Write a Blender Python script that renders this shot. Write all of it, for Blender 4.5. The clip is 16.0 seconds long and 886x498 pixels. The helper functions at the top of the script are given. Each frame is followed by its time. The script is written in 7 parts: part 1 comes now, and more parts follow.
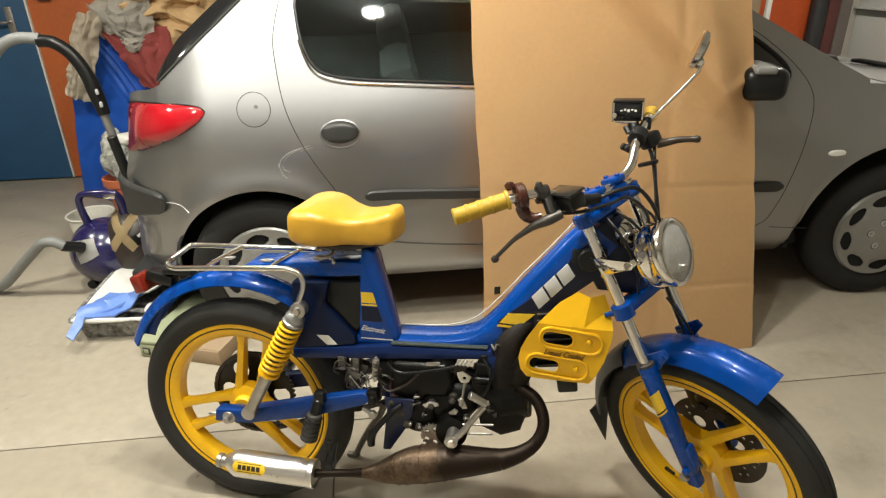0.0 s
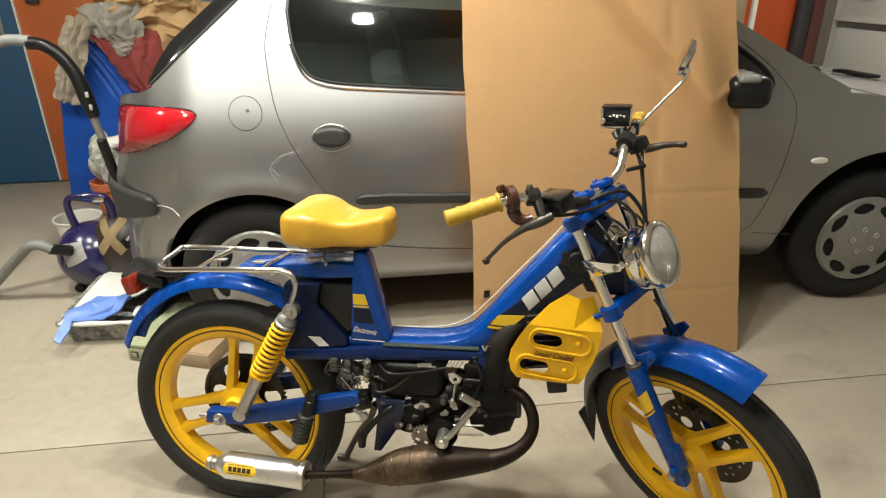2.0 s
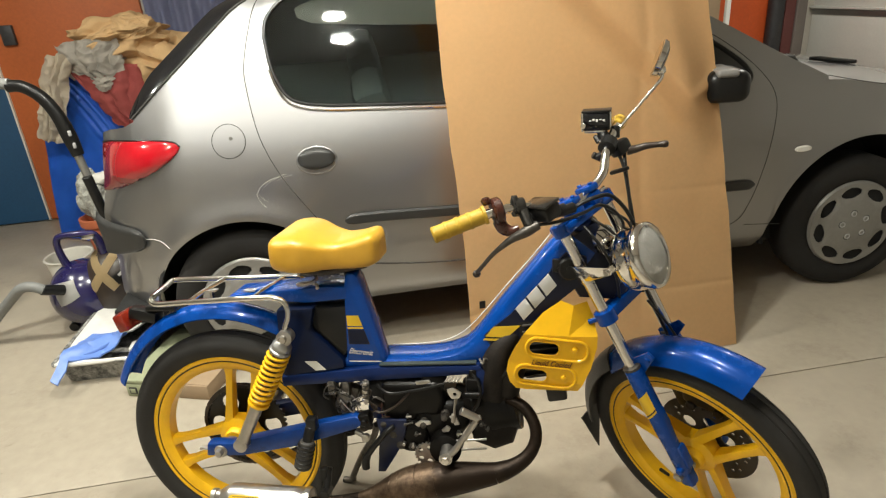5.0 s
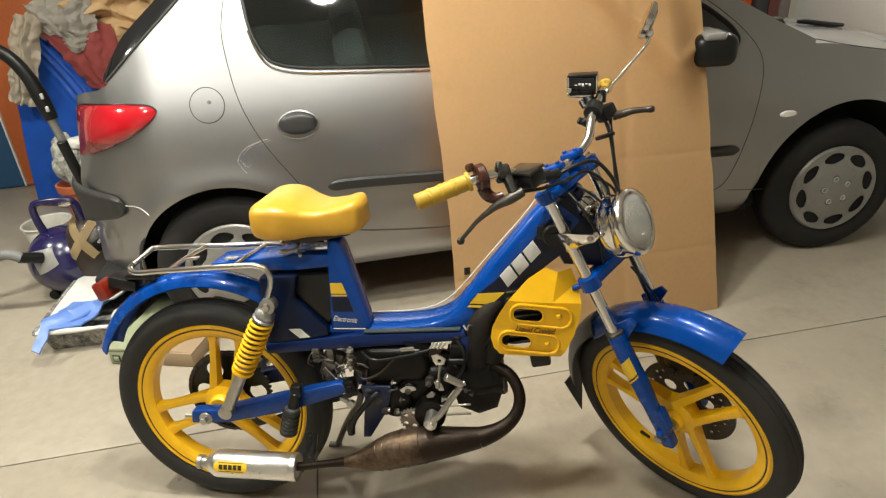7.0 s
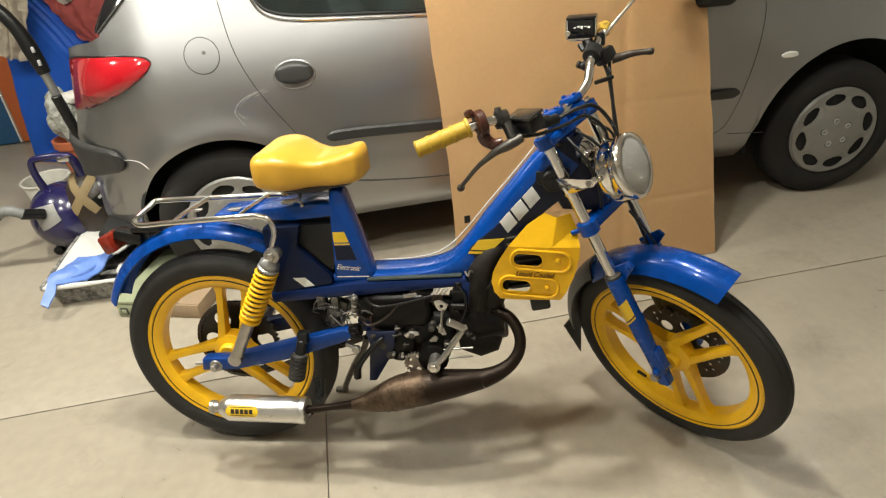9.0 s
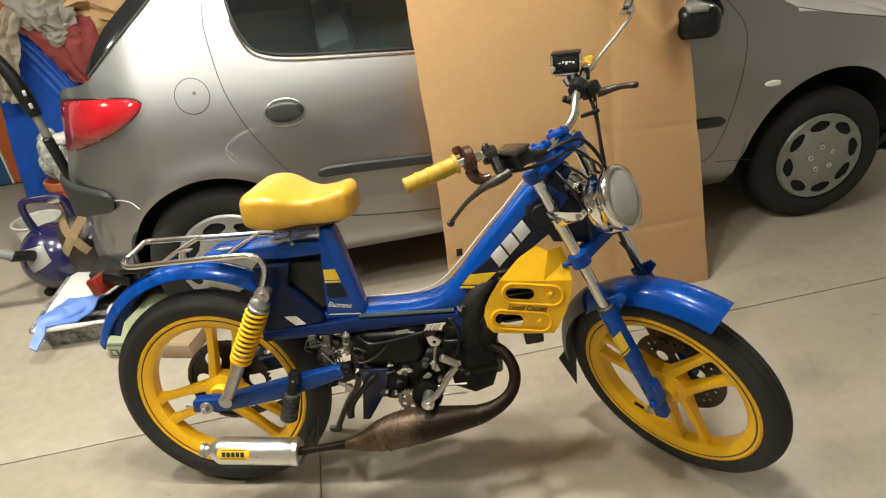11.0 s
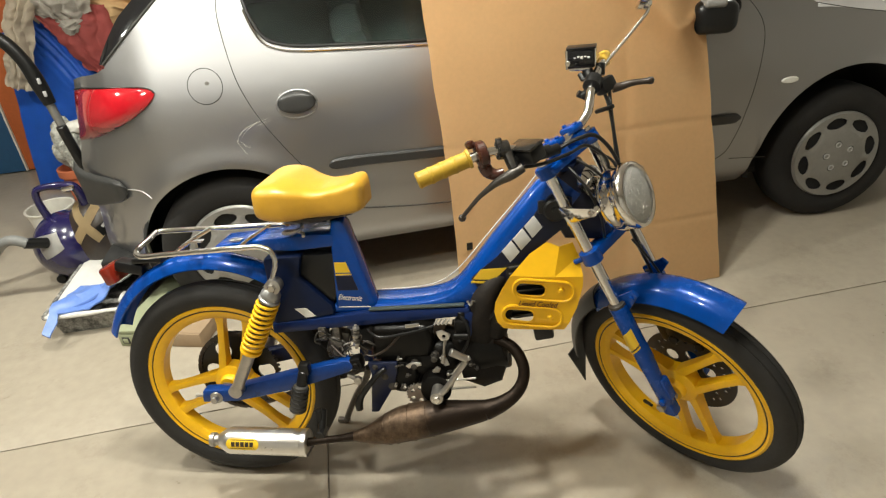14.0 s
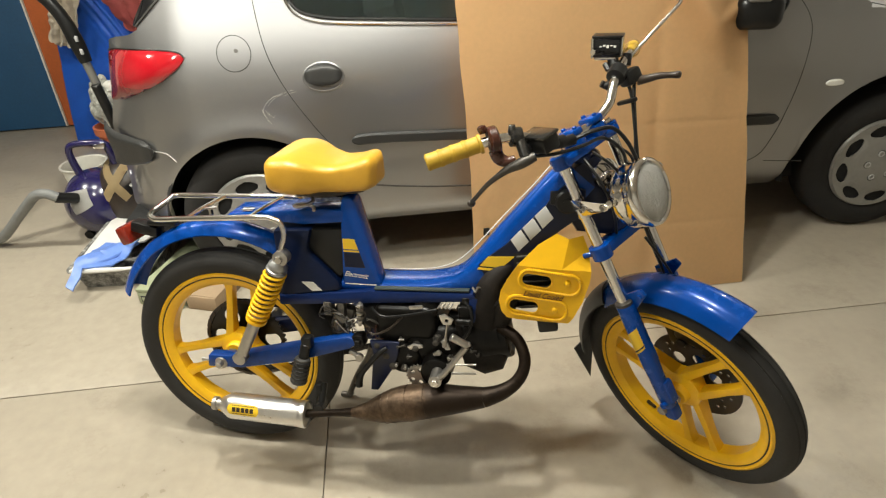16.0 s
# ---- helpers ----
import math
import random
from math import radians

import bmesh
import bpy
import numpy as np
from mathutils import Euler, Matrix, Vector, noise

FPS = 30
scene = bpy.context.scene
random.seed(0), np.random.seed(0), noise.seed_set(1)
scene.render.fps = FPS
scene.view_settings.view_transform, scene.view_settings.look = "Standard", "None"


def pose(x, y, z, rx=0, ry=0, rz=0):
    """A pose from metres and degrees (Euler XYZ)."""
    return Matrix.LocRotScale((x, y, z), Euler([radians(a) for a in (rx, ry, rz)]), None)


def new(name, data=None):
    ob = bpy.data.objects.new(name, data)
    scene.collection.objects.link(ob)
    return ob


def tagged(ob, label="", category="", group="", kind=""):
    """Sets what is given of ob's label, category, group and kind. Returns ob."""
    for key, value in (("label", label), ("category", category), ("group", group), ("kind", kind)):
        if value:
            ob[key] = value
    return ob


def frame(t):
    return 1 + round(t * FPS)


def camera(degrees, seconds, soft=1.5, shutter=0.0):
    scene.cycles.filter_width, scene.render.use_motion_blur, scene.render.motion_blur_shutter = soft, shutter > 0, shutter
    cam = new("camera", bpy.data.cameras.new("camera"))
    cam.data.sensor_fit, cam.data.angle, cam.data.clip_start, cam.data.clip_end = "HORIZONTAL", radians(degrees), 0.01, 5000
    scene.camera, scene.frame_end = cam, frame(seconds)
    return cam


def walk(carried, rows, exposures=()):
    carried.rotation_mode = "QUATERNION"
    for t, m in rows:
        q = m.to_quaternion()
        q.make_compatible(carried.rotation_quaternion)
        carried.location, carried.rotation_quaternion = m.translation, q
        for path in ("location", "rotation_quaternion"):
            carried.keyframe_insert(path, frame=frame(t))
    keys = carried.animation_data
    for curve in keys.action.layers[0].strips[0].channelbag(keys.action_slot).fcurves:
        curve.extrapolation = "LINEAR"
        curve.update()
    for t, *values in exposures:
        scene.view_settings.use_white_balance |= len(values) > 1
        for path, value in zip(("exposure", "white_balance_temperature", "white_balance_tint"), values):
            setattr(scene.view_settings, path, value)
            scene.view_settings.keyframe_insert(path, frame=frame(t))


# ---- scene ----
cam = camera(71.62, 16.0, soft=1.25)
# seconds, place of the lens, turn about x, y, z
ROWS = [
    (0.0, 0.4397, -2.1104, 1.3106, 65.325, 1.215, -6.185),
    (0.5, 0.4455, -2.1193, 1.3170, 67.674, 1.378, -9.458),
    (1.0, 0.4346, -2.1243, 1.3162, 67.950, 0.782, -7.416),
    (1.5, 0.4300, -2.1305, 1.3130, 67.150, 1.136, -7.945),
    (2.0, 0.4292, -2.1288, 1.3075, 65.974, 0.561, -7.131),
    (2.5, 0.4327, -2.1310, 1.3111, 65.824, 1.012, -8.461),
    (3.0, 0.4337, -2.1319, 1.3139, 66.425, 3.542, -6.066),
    (3.5, 0.4390, -2.1255, 1.3112, 66.655, 3.492, -6.638),
    (4.0, 0.4384, -2.1226, 1.3111, 67.240, 2.904, -8.388),
    (4.2, 0.4406, -2.1257, 1.3134, 67.302, 3.701, -9.162),
    (6.3, 0.4461, -2.1156, 1.3166, 64.101, 4.055, -9.215),
    (6.5, 0.4459, -2.1138, 1.3146, 63.584, 4.270, -9.643),
    (7.0, 0.4500, -2.1140, 1.3144, 63.554, 3.665, -10.350),
    (7.5, 0.4593, -2.1163, 1.3134, 58.984, 4.474, -12.974),
    (8.0, 0.4474, -2.1277, 1.3129, 60.114, 4.351, -9.850),
    (8.5, 0.4330, -2.1309, 1.3131, 57.165, 3.666, -8.481),
    (9.0, 0.4436, -2.1344, 1.3157, 58.977, 4.525, -10.866),
    (9.5, 0.4522, -2.1285, 1.3128, 57.470, 4.629, -10.999),
    (9.7, 0.4577, -2.1266, 1.3105, 58.934, 4.303, -11.874),
    (11.8, 0.4528, -2.1267, 1.3281, 61.805, 5.897, -12.173),
    (12.0, 0.4577, -2.1265, 1.3253, 61.333, 5.882, -13.168),
    (12.5, 0.4577, -2.1241, 1.3261, 61.138, 5.661, -14.153),
    (13.0, 0.4498, -2.1191, 1.3236, 60.857, 4.422, -11.011),
    (13.5, 0.4517, -2.1166, 1.3246, 60.554, 5.130, -10.273),
    (14.0, 0.4509, -2.1203, 1.3259, 61.069, 5.012, -10.768),
    (14.5, 0.4464, -2.1227, 1.3285, 61.127, 4.121, -11.177),
    (15.0, 0.4118, -2.1021, 1.3249, 56.994, 4.052, -12.975),
    (15.5, 0.3804, -2.0880, 1.3234, 56.403, 1.887, -13.518),
    (16.0, 0.5017, -2.1146, 1.3217, 59.632, 2.754, -6.246),
]
walk(cam, [(t, pose(x, y, z, rx, ry, rz)) for t, x, y, z, rx, ry, rz in ROWS])

# ---- light: a closed garage lit by ceiling bulbs, the last two added as fill ----
world = bpy.data.worlds.new("night")
scene.world = world
world.use_nodes = True
world.node_tree.nodes["Background"].inputs[0].default_value = (0.010, 0.010, 0.012, 1)
world.node_tree.nodes["Background"].inputs[1].default_value = 1.0
scene.view_settings.exposure = 0.07

CEIL = 2.62
NORTH, SOUTH, EAST, WEST = 2.38, -3.6, 3.98, -3.7


def bulb_light(x, y, watts, tint):
    data = bpy.data.lights.new("bulb_light", "AREA")
    data.shape, data.size = "DISK", 0.13
    data.energy, data.color = watts, tint
    ob = new("bulb_light", data)
    ob.location = (x, y, CEIL - 0.195)
    return ob


WARM = (1.03, 1.0, 0.88)
# place on the ceiling and power of each lamp; the last two are added to brighten the left corner and the garage door
BULBS = [(0.44, -1.18, 17), (0.41, -0.76, 28), (-0.70, -0.35, 27), (-0.65, -1.70, 19), (-1.90, -0.10, 30), (2.95, 0.95, 14)]
for lx, ly, watts in BULBS:
    bulb_light(lx, ly, watts, WARM)


# ---- materials ----
def material(name, base, rough=0.5, metal=0.0, coat=0.0, vary=0.12, size=6.0, fine=60.0, bump=0.05, dark=None, spec=0.5,
             rvary=0.12, stain=0.0):
    """A surface with variation at two sizes, fine relief and optional stains of a second colour."""
    m = bpy.data.materials.new(name)
    m.use_nodes = True
    nt = m.node_tree
    N, L = nt.nodes, nt.links
    bs = N["Principled BSDF"]
    bs.inputs["Metallic"].default_value = metal
    bs.inputs["Coat Weight"].default_value = coat
    bs.inputs["Coat Roughness"].default_value = 0.06
    bs.inputs["Specular IOR Level"].default_value = spec
    co = N.new("ShaderNodeTexCoord")
    n1 = N.new("ShaderNodeTexNoise")
    n1.inputs["Scale"].default_value, n1.inputs["Detail"].default_value = size, 5
    n2 = N.new("ShaderNodeTexNoise")
    n2.inputs["Scale"].default_value, n2.inputs["Detail"].default_value = fine, 4
    for n in (n1, n2):
        L.new(co.outputs["Object"], n.inputs["Vector"])
    mix = N.new("ShaderNodeMath")
    mix.operation = "ADD"
    L.new(n1.outputs["Fac"], mix.inputs[0])
    L.new(n2.outputs["Fac"], mix.inputs[1])
    ramp = N.new("ShaderNodeMapRange")
    ramp.inputs["From Min"].default_value, ramp.inputs["From Max"].default_value = 0.55, 1.45
    ramp.inputs["To Min"].default_value, ramp.inputs["To Max"].default_value = 1 - vary, 1 + vary
    L.new(mix.outputs[0], ramp.inputs["Value"])
    col = N.new("ShaderNodeVectorMath")
    col.operation = "SCALE"
    col.inputs[0].default_value = base
    L.new(ramp.outputs[0], col.inputs["Scale"])
    out = col.outputs[0]
    if dark is not None:
        n3 = N.new("ShaderNodeTexNoise")
        n3.inputs["Scale"].default_value, n3.inputs["Detail"].default_value = size * 1.7, 8
        n3.inputs["Roughness"].default_value = 0.85
        L.new(co.outputs["Object"], n3.inputs["Vector"])
        r3 = N.new("ShaderNodeMapRange")
        r3.inputs["From Min"].default_value, r3.inputs["From Max"].default_value = 0.62 - stain * 0.25, 0.72
        L.new(n3.outputs["Fac"], r3.inputs["Value"])
        mx = N.new("ShaderNodeMix")
        mx.data_type = "RGBA"
        L.new(r3.outputs[0], mx.inputs["Factor"])
        L.new(out, mx.inputs["A"])
        mx.inputs["B"].default_value = (*dark, 1)
        out = mx.outputs["Result"]
    L.new(out, bs.inputs["Base Color"])
    rr = N.new("ShaderNodeMapRange")
    rr.inputs["From Min"].default_value, rr.inputs["From Max"].default_value = 0.6, 1.4
    rr.inputs["To Min"].default_value = max(0.02, rough * (1 - rvary))
    rr.inputs["To Max"].default_value = min(1.0, rough * (1 + rvary))
    L.new(mix.outputs[0], rr.inputs["Value"])
    L.new(rr.outputs[0], bs.inputs["Roughness"])
    if bump:
        bp = N.new("ShaderNodeBump")
        bp.inputs["Strength"].default_value, bp.inputs["Distance"].default_value = bump, 0.004
        L.new(n2.outputs["Fac"], bp.inputs["Height"])
        L.new(bp.outputs[0], bs.inputs["Normal"])
    return m


def glass(name, tint, rough=0.03):
    m = material(name, tint, rough, vary=0.02, bump=0.0)
    m.node_tree.nodes["Principled BSDF"].inputs["Transmission Weight"].default_value = 1.0
    m.node_tree.nodes["Principled BSDF"].inputs["IOR"].default_value = 1.45
    return m


CONCRETE = material("concrete", (0.365, 0.322, 0.255), 0.40, vary=0.13, size=1.6, fine=26, bump=0.03, dark=(0.285, 0.245, 0.19), stain=0.34, rvary=0.4)
JOINT = material("joint", (0.24, 0.205, 0.165), 0.9)
PLASTER = material("plaster", (0.66, 0.62, 0.55), 0.85, vary=0.06, size=2, fine=80, bump=0.15)
# block tones of two unseen walls, chosen for their reflection in the car
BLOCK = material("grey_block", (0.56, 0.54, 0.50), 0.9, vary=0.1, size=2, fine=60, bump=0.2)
DIMBLOCK = material("dimmed_block", (0.22, 0.21, 0.19), 0.9, vary=0.1, size=2, fine=60, bump=0.2)
CEILING = material("ceiling_paint", (0.80, 0.78, 0.74), 0.9, vary=0.04, size=2)
BLUEDOOR = material("blue_door", (0.014, 0.068, 0.152), 0.55, vary=0.18, size=4, bump=0.08)
ORANGE = material("orange_wood", (0.46, 0.115, 0.03), 0.55, vary=0.15, size=3, bump=0.08)
ORANGEWALL = material("orange_paint", (0.62, 0.10, 0.02), 0.6, vary=0.12, size=3, bump=0.08)
WHITEDOOR = material("white_panel", (0.76, 0.75, 0.71), 0.45, vary=0.05, size=3, bump=0.04)
DARKSTEEL = material("dark_steel", (0.045, 0.045, 0.048), 0.5, metal=0.3, vary=0.3)
GREYSTEEL = material("grey_steel", (0.36, 0.36, 0.35), 0.4, metal=0.8, vary=0.1)
RUSTRED = material("red_steel", (0.125, 0.038, 0.034), 0.6, vary=0.2)
BROWNPAINT = material("grey_brown_paint", (0.17, 0.145, 0.13), 0.55, vary=0.12, size=5)
SILVER = material("silver_car_paint", (0.36, 0.36, 0.365), 0.42, metal=0.96, coat=1.0, vary=0.03, size=3, fine=900, bump=0.012, rvary=0.05)
CARPLASTIC = material("car_plastic", (0.028, 0.028, 0.027), 0.45, vary=0.15, fine=300, bump=0.12)
ARCHBLACK = material("arch_liner", (0.012, 0.012, 0.012), 0.9)
GREYCAP = material("worn_grey_plastic", (0.20, 0.195, 0.185), 0.42, vary=0.15, size=14, fine=200, bump=0.08)
GAP = material("panel_gap", (0.040, 0.038, 0.035), 0.8)
CARGLASS = glass("car_glass", (0.66, 0.82, 0.79))
CABIN = material("cabin_cloth", (0.085, 0.095, 0.095), 0.9)
REDLAMP = material("red_lamp", (0.40, 0.005, 0.012), 0.10, coat=1.0, vary=0.12, size=10, bump=0.0)
REDDEEP = material("deep_red_lamp", (0.24, 0.002, 0.006), 0.14, coat=0.6, spec=0.4, vary=0.15, size=10, bump=0.0)
HUBCAP = material("hubcap_silver", (0.62, 0.61, 0.58), 0.38, metal=0.3, vary=0.08, size=8)
CAPGREY = material("hubcap_grey", (0.275, 0.27, 0.255), 0.36, metal=0.35, vary=0.10, size=8)
TYRE = material("tyre_rubber", (0.0145, 0.0135, 0.0125), 0.72, vary=0.25, size=10, fine=150, bump=0.12)
CARTYRE = material("car_tyre", (0.0115, 0.0105, 0.0095), 0.9, vary=0.25, size=10, fine=150, bump=0.12)
CLEAR = glass("clear_lens", (0.95, 0.95, 0.93), 0.12)
CLEAR.node_tree.nodes["Principled BSDF"].inputs["Transmission Weight"].default_value = 0.84
CARD = material("cardboard", (0.79, 0.525, 0.27), 0.82, vary=0.05, size=3, fine=70, bump=0.05)
BLUE = material("blue_paint", (0.0003, 0.048, 0.275), 0.26, metal=0.12, coat=0.38, spec=0.15, vary=0.10, size=9, bump=0.02)
SWINGBLUE = material("grimy_blue_paint", (0.0010, 0.036, 0.195), 0.36, metal=0.1, coat=0.2, spec=0.3, vary=0.22, size=16, bump=0.04, dark=(0.004, 0.012, 0.04), stain=0.25)
BLUEDARK = material("navy_paint", (0.0014, 0.013, 0.075), 0.34, coat=0.05, spec=0.3, vary=0.2, size=9, bump=0.03)
NAVYPANEL = material("navy_plastic", (0.0014, 0.0075, 0.036), 0.40, spec=0.28, vary=0.2, size=9, bump=0.03)
NAVYPLATE = material("dark_navy_steel", (0.0022, 0.0075, 0.036), 0.42, vary=0.35, size=16, bump=0.06)
DECALDARK = material("navy_decal", (0.0035, 0.0065, 0.024), 0.42, spec=0.35, vary=0.2, size=20)
YELLOW = material("yellow_paint", (0.82, 0.455, 0.008), 0.36, coat=0.22, spec=0.35, vary=0.07, size=12, bump=0.02)
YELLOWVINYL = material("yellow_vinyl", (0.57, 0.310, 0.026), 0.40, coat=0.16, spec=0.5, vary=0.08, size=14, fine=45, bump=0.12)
YELLOWRUB = material("yellow_rubber", (0.44, 0.275, 0.020), 0.6, vary=0.15, size=30)
CHROME = material("chrome", (0.72, 0.70, 0.67), 0.10, metal=1.0, vary=0.06, bump=0.01)
STEEL = material("steel", (0.42, 0.40, 0.37), 0.32, metal=0.9, vary=0.2, size=20)
ALU = material("brushed_alu", (0.68, 0.66, 0.63), 0.30, metal=0.95, vary=0.08, size=9, bump=0.04)
ENGINE = material("engine_black", (0.0035, 0.003, 0.0026), 0.36, spec=0.25, vary=0.4, size=18, bump=0.1)
ENGINEGREY = material("engine_alloy", (0.075, 0.068, 0.06), 0.45, metal=0.6, vary=0.4, size=22, bump=0.12)
COILGREY = material("grimy_alloy", (0.17, 0.155, 0.135), 0.42, metal=0.6, vary=0.45, size=40, fine=150, bump=0.15, dark=(0.025, 0.02, 0.016), stain=0.7)
BURNT = material("burnt_steel", (0.115, 0.078, 0.05), 0.44, metal=0.75, vary=0.55, size=22, fine=110, bump=0.16, dark=(0.035, 0.018, 0.009), stain=0.9, rvary=0.4)


def heat_stain(m, x0, x1, tone):
    """Darkens bare steel to soot along the pipe's length."""
    nt = m.node_tree
    bs = nt.nodes["Principled BSDF"]
    src = bs.inputs["Base Color"].links[0].from_socket
    co = nt.nodes.new("ShaderNodeTexCoord")
    sep = nt.nodes.new("ShaderNodeSeparateXYZ")
    nt.links.new(co.outputs["Object"], sep.inputs[0])
    no = nt.nodes.new("ShaderNodeTexNoise")
    no.inputs["Scale"].default_value, no.inputs["Detail"].default_value = 35, 6
    nt.links.new(co.outputs["Object"], no.inputs["Vector"])
    ad = nt.nodes.new("ShaderNodeMath")
    ad.operation = "MULTIPLY_ADD"
    nt.links.new(no.outputs["Fac"], ad.inputs[0])
    ad.inputs[1].default_value = 0.06
    nt.links.new(sep.outputs["X"], ad.inputs[2])
    mr = nt.nodes.new("ShaderNodeMapRange")
    mr.interpolation_type = "SMOOTHSTEP"
    mr.inputs["From Min"].default_value, mr.inputs["From Max"].default_value = x0 + 0.03, x1 + 0.03
    nt.links.new(ad.outputs[0], mr.inputs["Value"])
    mx = nt.nodes.new("ShaderNodeMix")
    mx.data_type = "RGBA"
    nt.links.new(mr.outputs[0], mx.inputs["Factor"])
    nt.links.new(src, mx.inputs["A"])
    mx.inputs["B"].default_value = (*tone, 1)
    nt.links.new(mx.outputs["Result"], bs.inputs["Base Color"])


heat_stain(BURNT, 0.515, 0.550, (0.022, 0.014, 0.009))
BLACKPIPE = material("black_pipe", (0.020, 0.013, 0.0085), 0.46, metal=0.75, vary=0.5, size=24, fine=120, bump=0.2)
TREAD = material("tread_strip", (0.030, 0.042, 0.040), 0.5, vary=0.2)
BLACK = material("black_plastic", (0.007, 0.007, 0.007), 0.34, spec=0.38, vary=0.2, fine=200, bump=0.06)
BLACKGLASS = material("black_glass", (0.008, 0.008, 0.009), 0.07, vary=0.05, bump=0.0)
PEGRUBBER = material("worn_rubber", (0.040, 0.038, 0.035), 0.6, vary=0.3, size=26, fine=160, bump=0.12)
CYLBROWN = material("scorched_alloy", (0.0085, 0.0062, 0.0046), 0.62, spec=0.28, vary=0.5, size=20, fine=110, bump=0.25, dark=(0.022, 0.016, 0.012), stain=0.5)
REDBROWN = material("red_brown_plastic", (0.055, 0.017, 0.010), 0.28, vary=0.3, size=18)
BROWNBLACK = material("brown_black", (0.030, 0.020, 0.014), 0.4, vary=0.3, size=18)
WHITE = material("white_sticker", (0.74, 0.73, 0.68), 0.5, vary=0.06)
LETTER = material("silver_letter", (0.60, 0.60, 0.58), 0.4, vary=0.08)
DECALYEL = material("yellow_decal", (0.72, 0.47, 0.02), 0.4, vary=0.06)
GREYLID = material("worn_dark_alloy", (0.085, 0.082, 0.078), 0.20, metal=0.85, vary=0.4, size=30, fine=120, bump=0.06)
BROWNTEXT = material("brown_letter", (0.12, 0.035, 0.008), 0.6)
TAILRED = material("red_reflector", (0.20, 0.018, 0.008), 0.25, coat=0.6, vary=0.2, size=30)
VIOLET = material("violet_plastic", (0.013, 0.010, 0.065), 0.22, coat=0.5, vary=0.1, size=8, bump=0.0)
GREYPLASTIC = material("grey_plastic", (0.40, 0.40, 0.40), 0.4, vary=0.08)
HOSE = material("grey_hose", (0.20, 0.205, 0.20), 0.5, vary=0.12, size=20)
TAPE = material("paper_tape", (0.50, 0.375, 0.20), 0.7, vary=0.08)
CARTON = material("brown_carton", (0.33, 0.235, 0.145), 0.75, vary=0.1)
BUCKET = material("white_plastic", (0.66, 0.64, 0.58), 0.5, vary=0.06)
TRAYMAT = material("paint_tray", (0.055, 0.055, 0.052), 0.6, vary=0.3, dark=(0.62, 0.61, 0.57), stain=0.8, size=14)
PAINTWHITE = material("dried_paint", (0.68, 0.67, 0.64), 0.6, vary=0.08, size=12, bump=0.2)
PAINTBLUE = material("wet_blue_paint", (0.13, 0.24, 0.62), 0.35, vary=0.15, size=10, bump=0.1)
GREENCASE = material("green_card", (0.32, 0.35, 0.225), 0.7, vary=0.1, size=8)
BAGBLUE = material("blue_bag", (0.022, 0.145, 0.68), 0.42, vary=0.15, size=6, fine=200, bump=0.15)
CLOTHRED = material("red_cloth", (0.50, 0.115, 0.105), 0.9, vary=0.15, size=14, fine=250, bump=0.3)
CLOTHBEIGE = material("beige_cloth", (0.64, 0.56, 0.44), 0.9, vary=0.15, size=12, fine=250, bump=0.3)
CLOTHTAN = material("tan_cloth", (0.55, 0.36, 0.18), 0.9, vary=0.15, size=12, fine=250, bump=0.3)
CLOTHGREY = material("grey_cloth", (0.56, 0.52, 0.46), 0.9, vary=0.15, size=12, fine=250, bump=0.3)
TERRACOTTA = material("terracotta", (0.46, 0.13, 0.055), 0.7, vary=0.12)
PATTERN = material("patterned_cloth", (0.62, 0.62, 0.56), 0.9, vary=0.1, size=14, dark=(0.03, 0.035, 0.03), stain=1.0)
CURTAIN = material("lilac_curtain", (0.33, 0.35, 0.52), 0.9, vary=0.1)
BULBGLOW = bpy.data.materials.new("bulb_glow")
BULBGLOW.use_nodes = True
BULBGLOW.node_tree.nodes["Principled BSDF"].inputs["Emission Color"].default_value = (0.95, 1.0, 0.93, 1)
BULBGLOW.node_tree.nodes["Principled BSDF"].inputs["Emission Strength"].default_value = 36.0


# ---- mesh helpers ----
def finish(name, bm, mat, parent=None, label="", angle=40, smooth=True):
    me = bpy.data.meshes.new(name)
    bmesh.ops.recalc_face_normals(bm, faces=bm.faces)
    bm.to_mesh(me)
    bm.free()
    me.materials.append(mat)
    if smooth:
        me.shade_smooth()
        me.set_sharp_from_angle(angle=radians(angle))
    ob = new(name, me)
    if parent is not None:
        ob.parent = parent
    if label:
        ob["label"] = label
    return ob


def part(name, bm, mat, parent, label="", angle=40):
    """One mesh object under a thing or under a part."""
    return finish(name, bm, mat, parent, label, angle)


def thing(name, label, category, group="", at=None):
    ob = new(name)
    ob.empty_display_size = 0.05
    if at is not None:
        ob.matrix_world = at
    return tagged(ob, label, category, group)


def box(cx, cy, cz, sx, sy, sz, bevel=0.004, turn=None, seg=2):
    bm = bmesh.new()
    bmesh.ops.create_cube(bm, size=1.0)
    bmesh.ops.scale(bm, vec=(sx, sy, sz), verts=bm.verts)
    if bevel:
        bmesh.ops.bevel(bm, geom=bm.edges[:], offset=min(bevel, min(sx, sy, sz) * 0.45), segments=seg, affect="EDGES", profile=0.5)
    if turn is not None:
        bmesh.ops.transform(bm, matrix=turn, verts=bm.verts)
    bmesh.ops.translate(bm, vec=(cx, cy, cz), verts=bm.verts)
    return bm


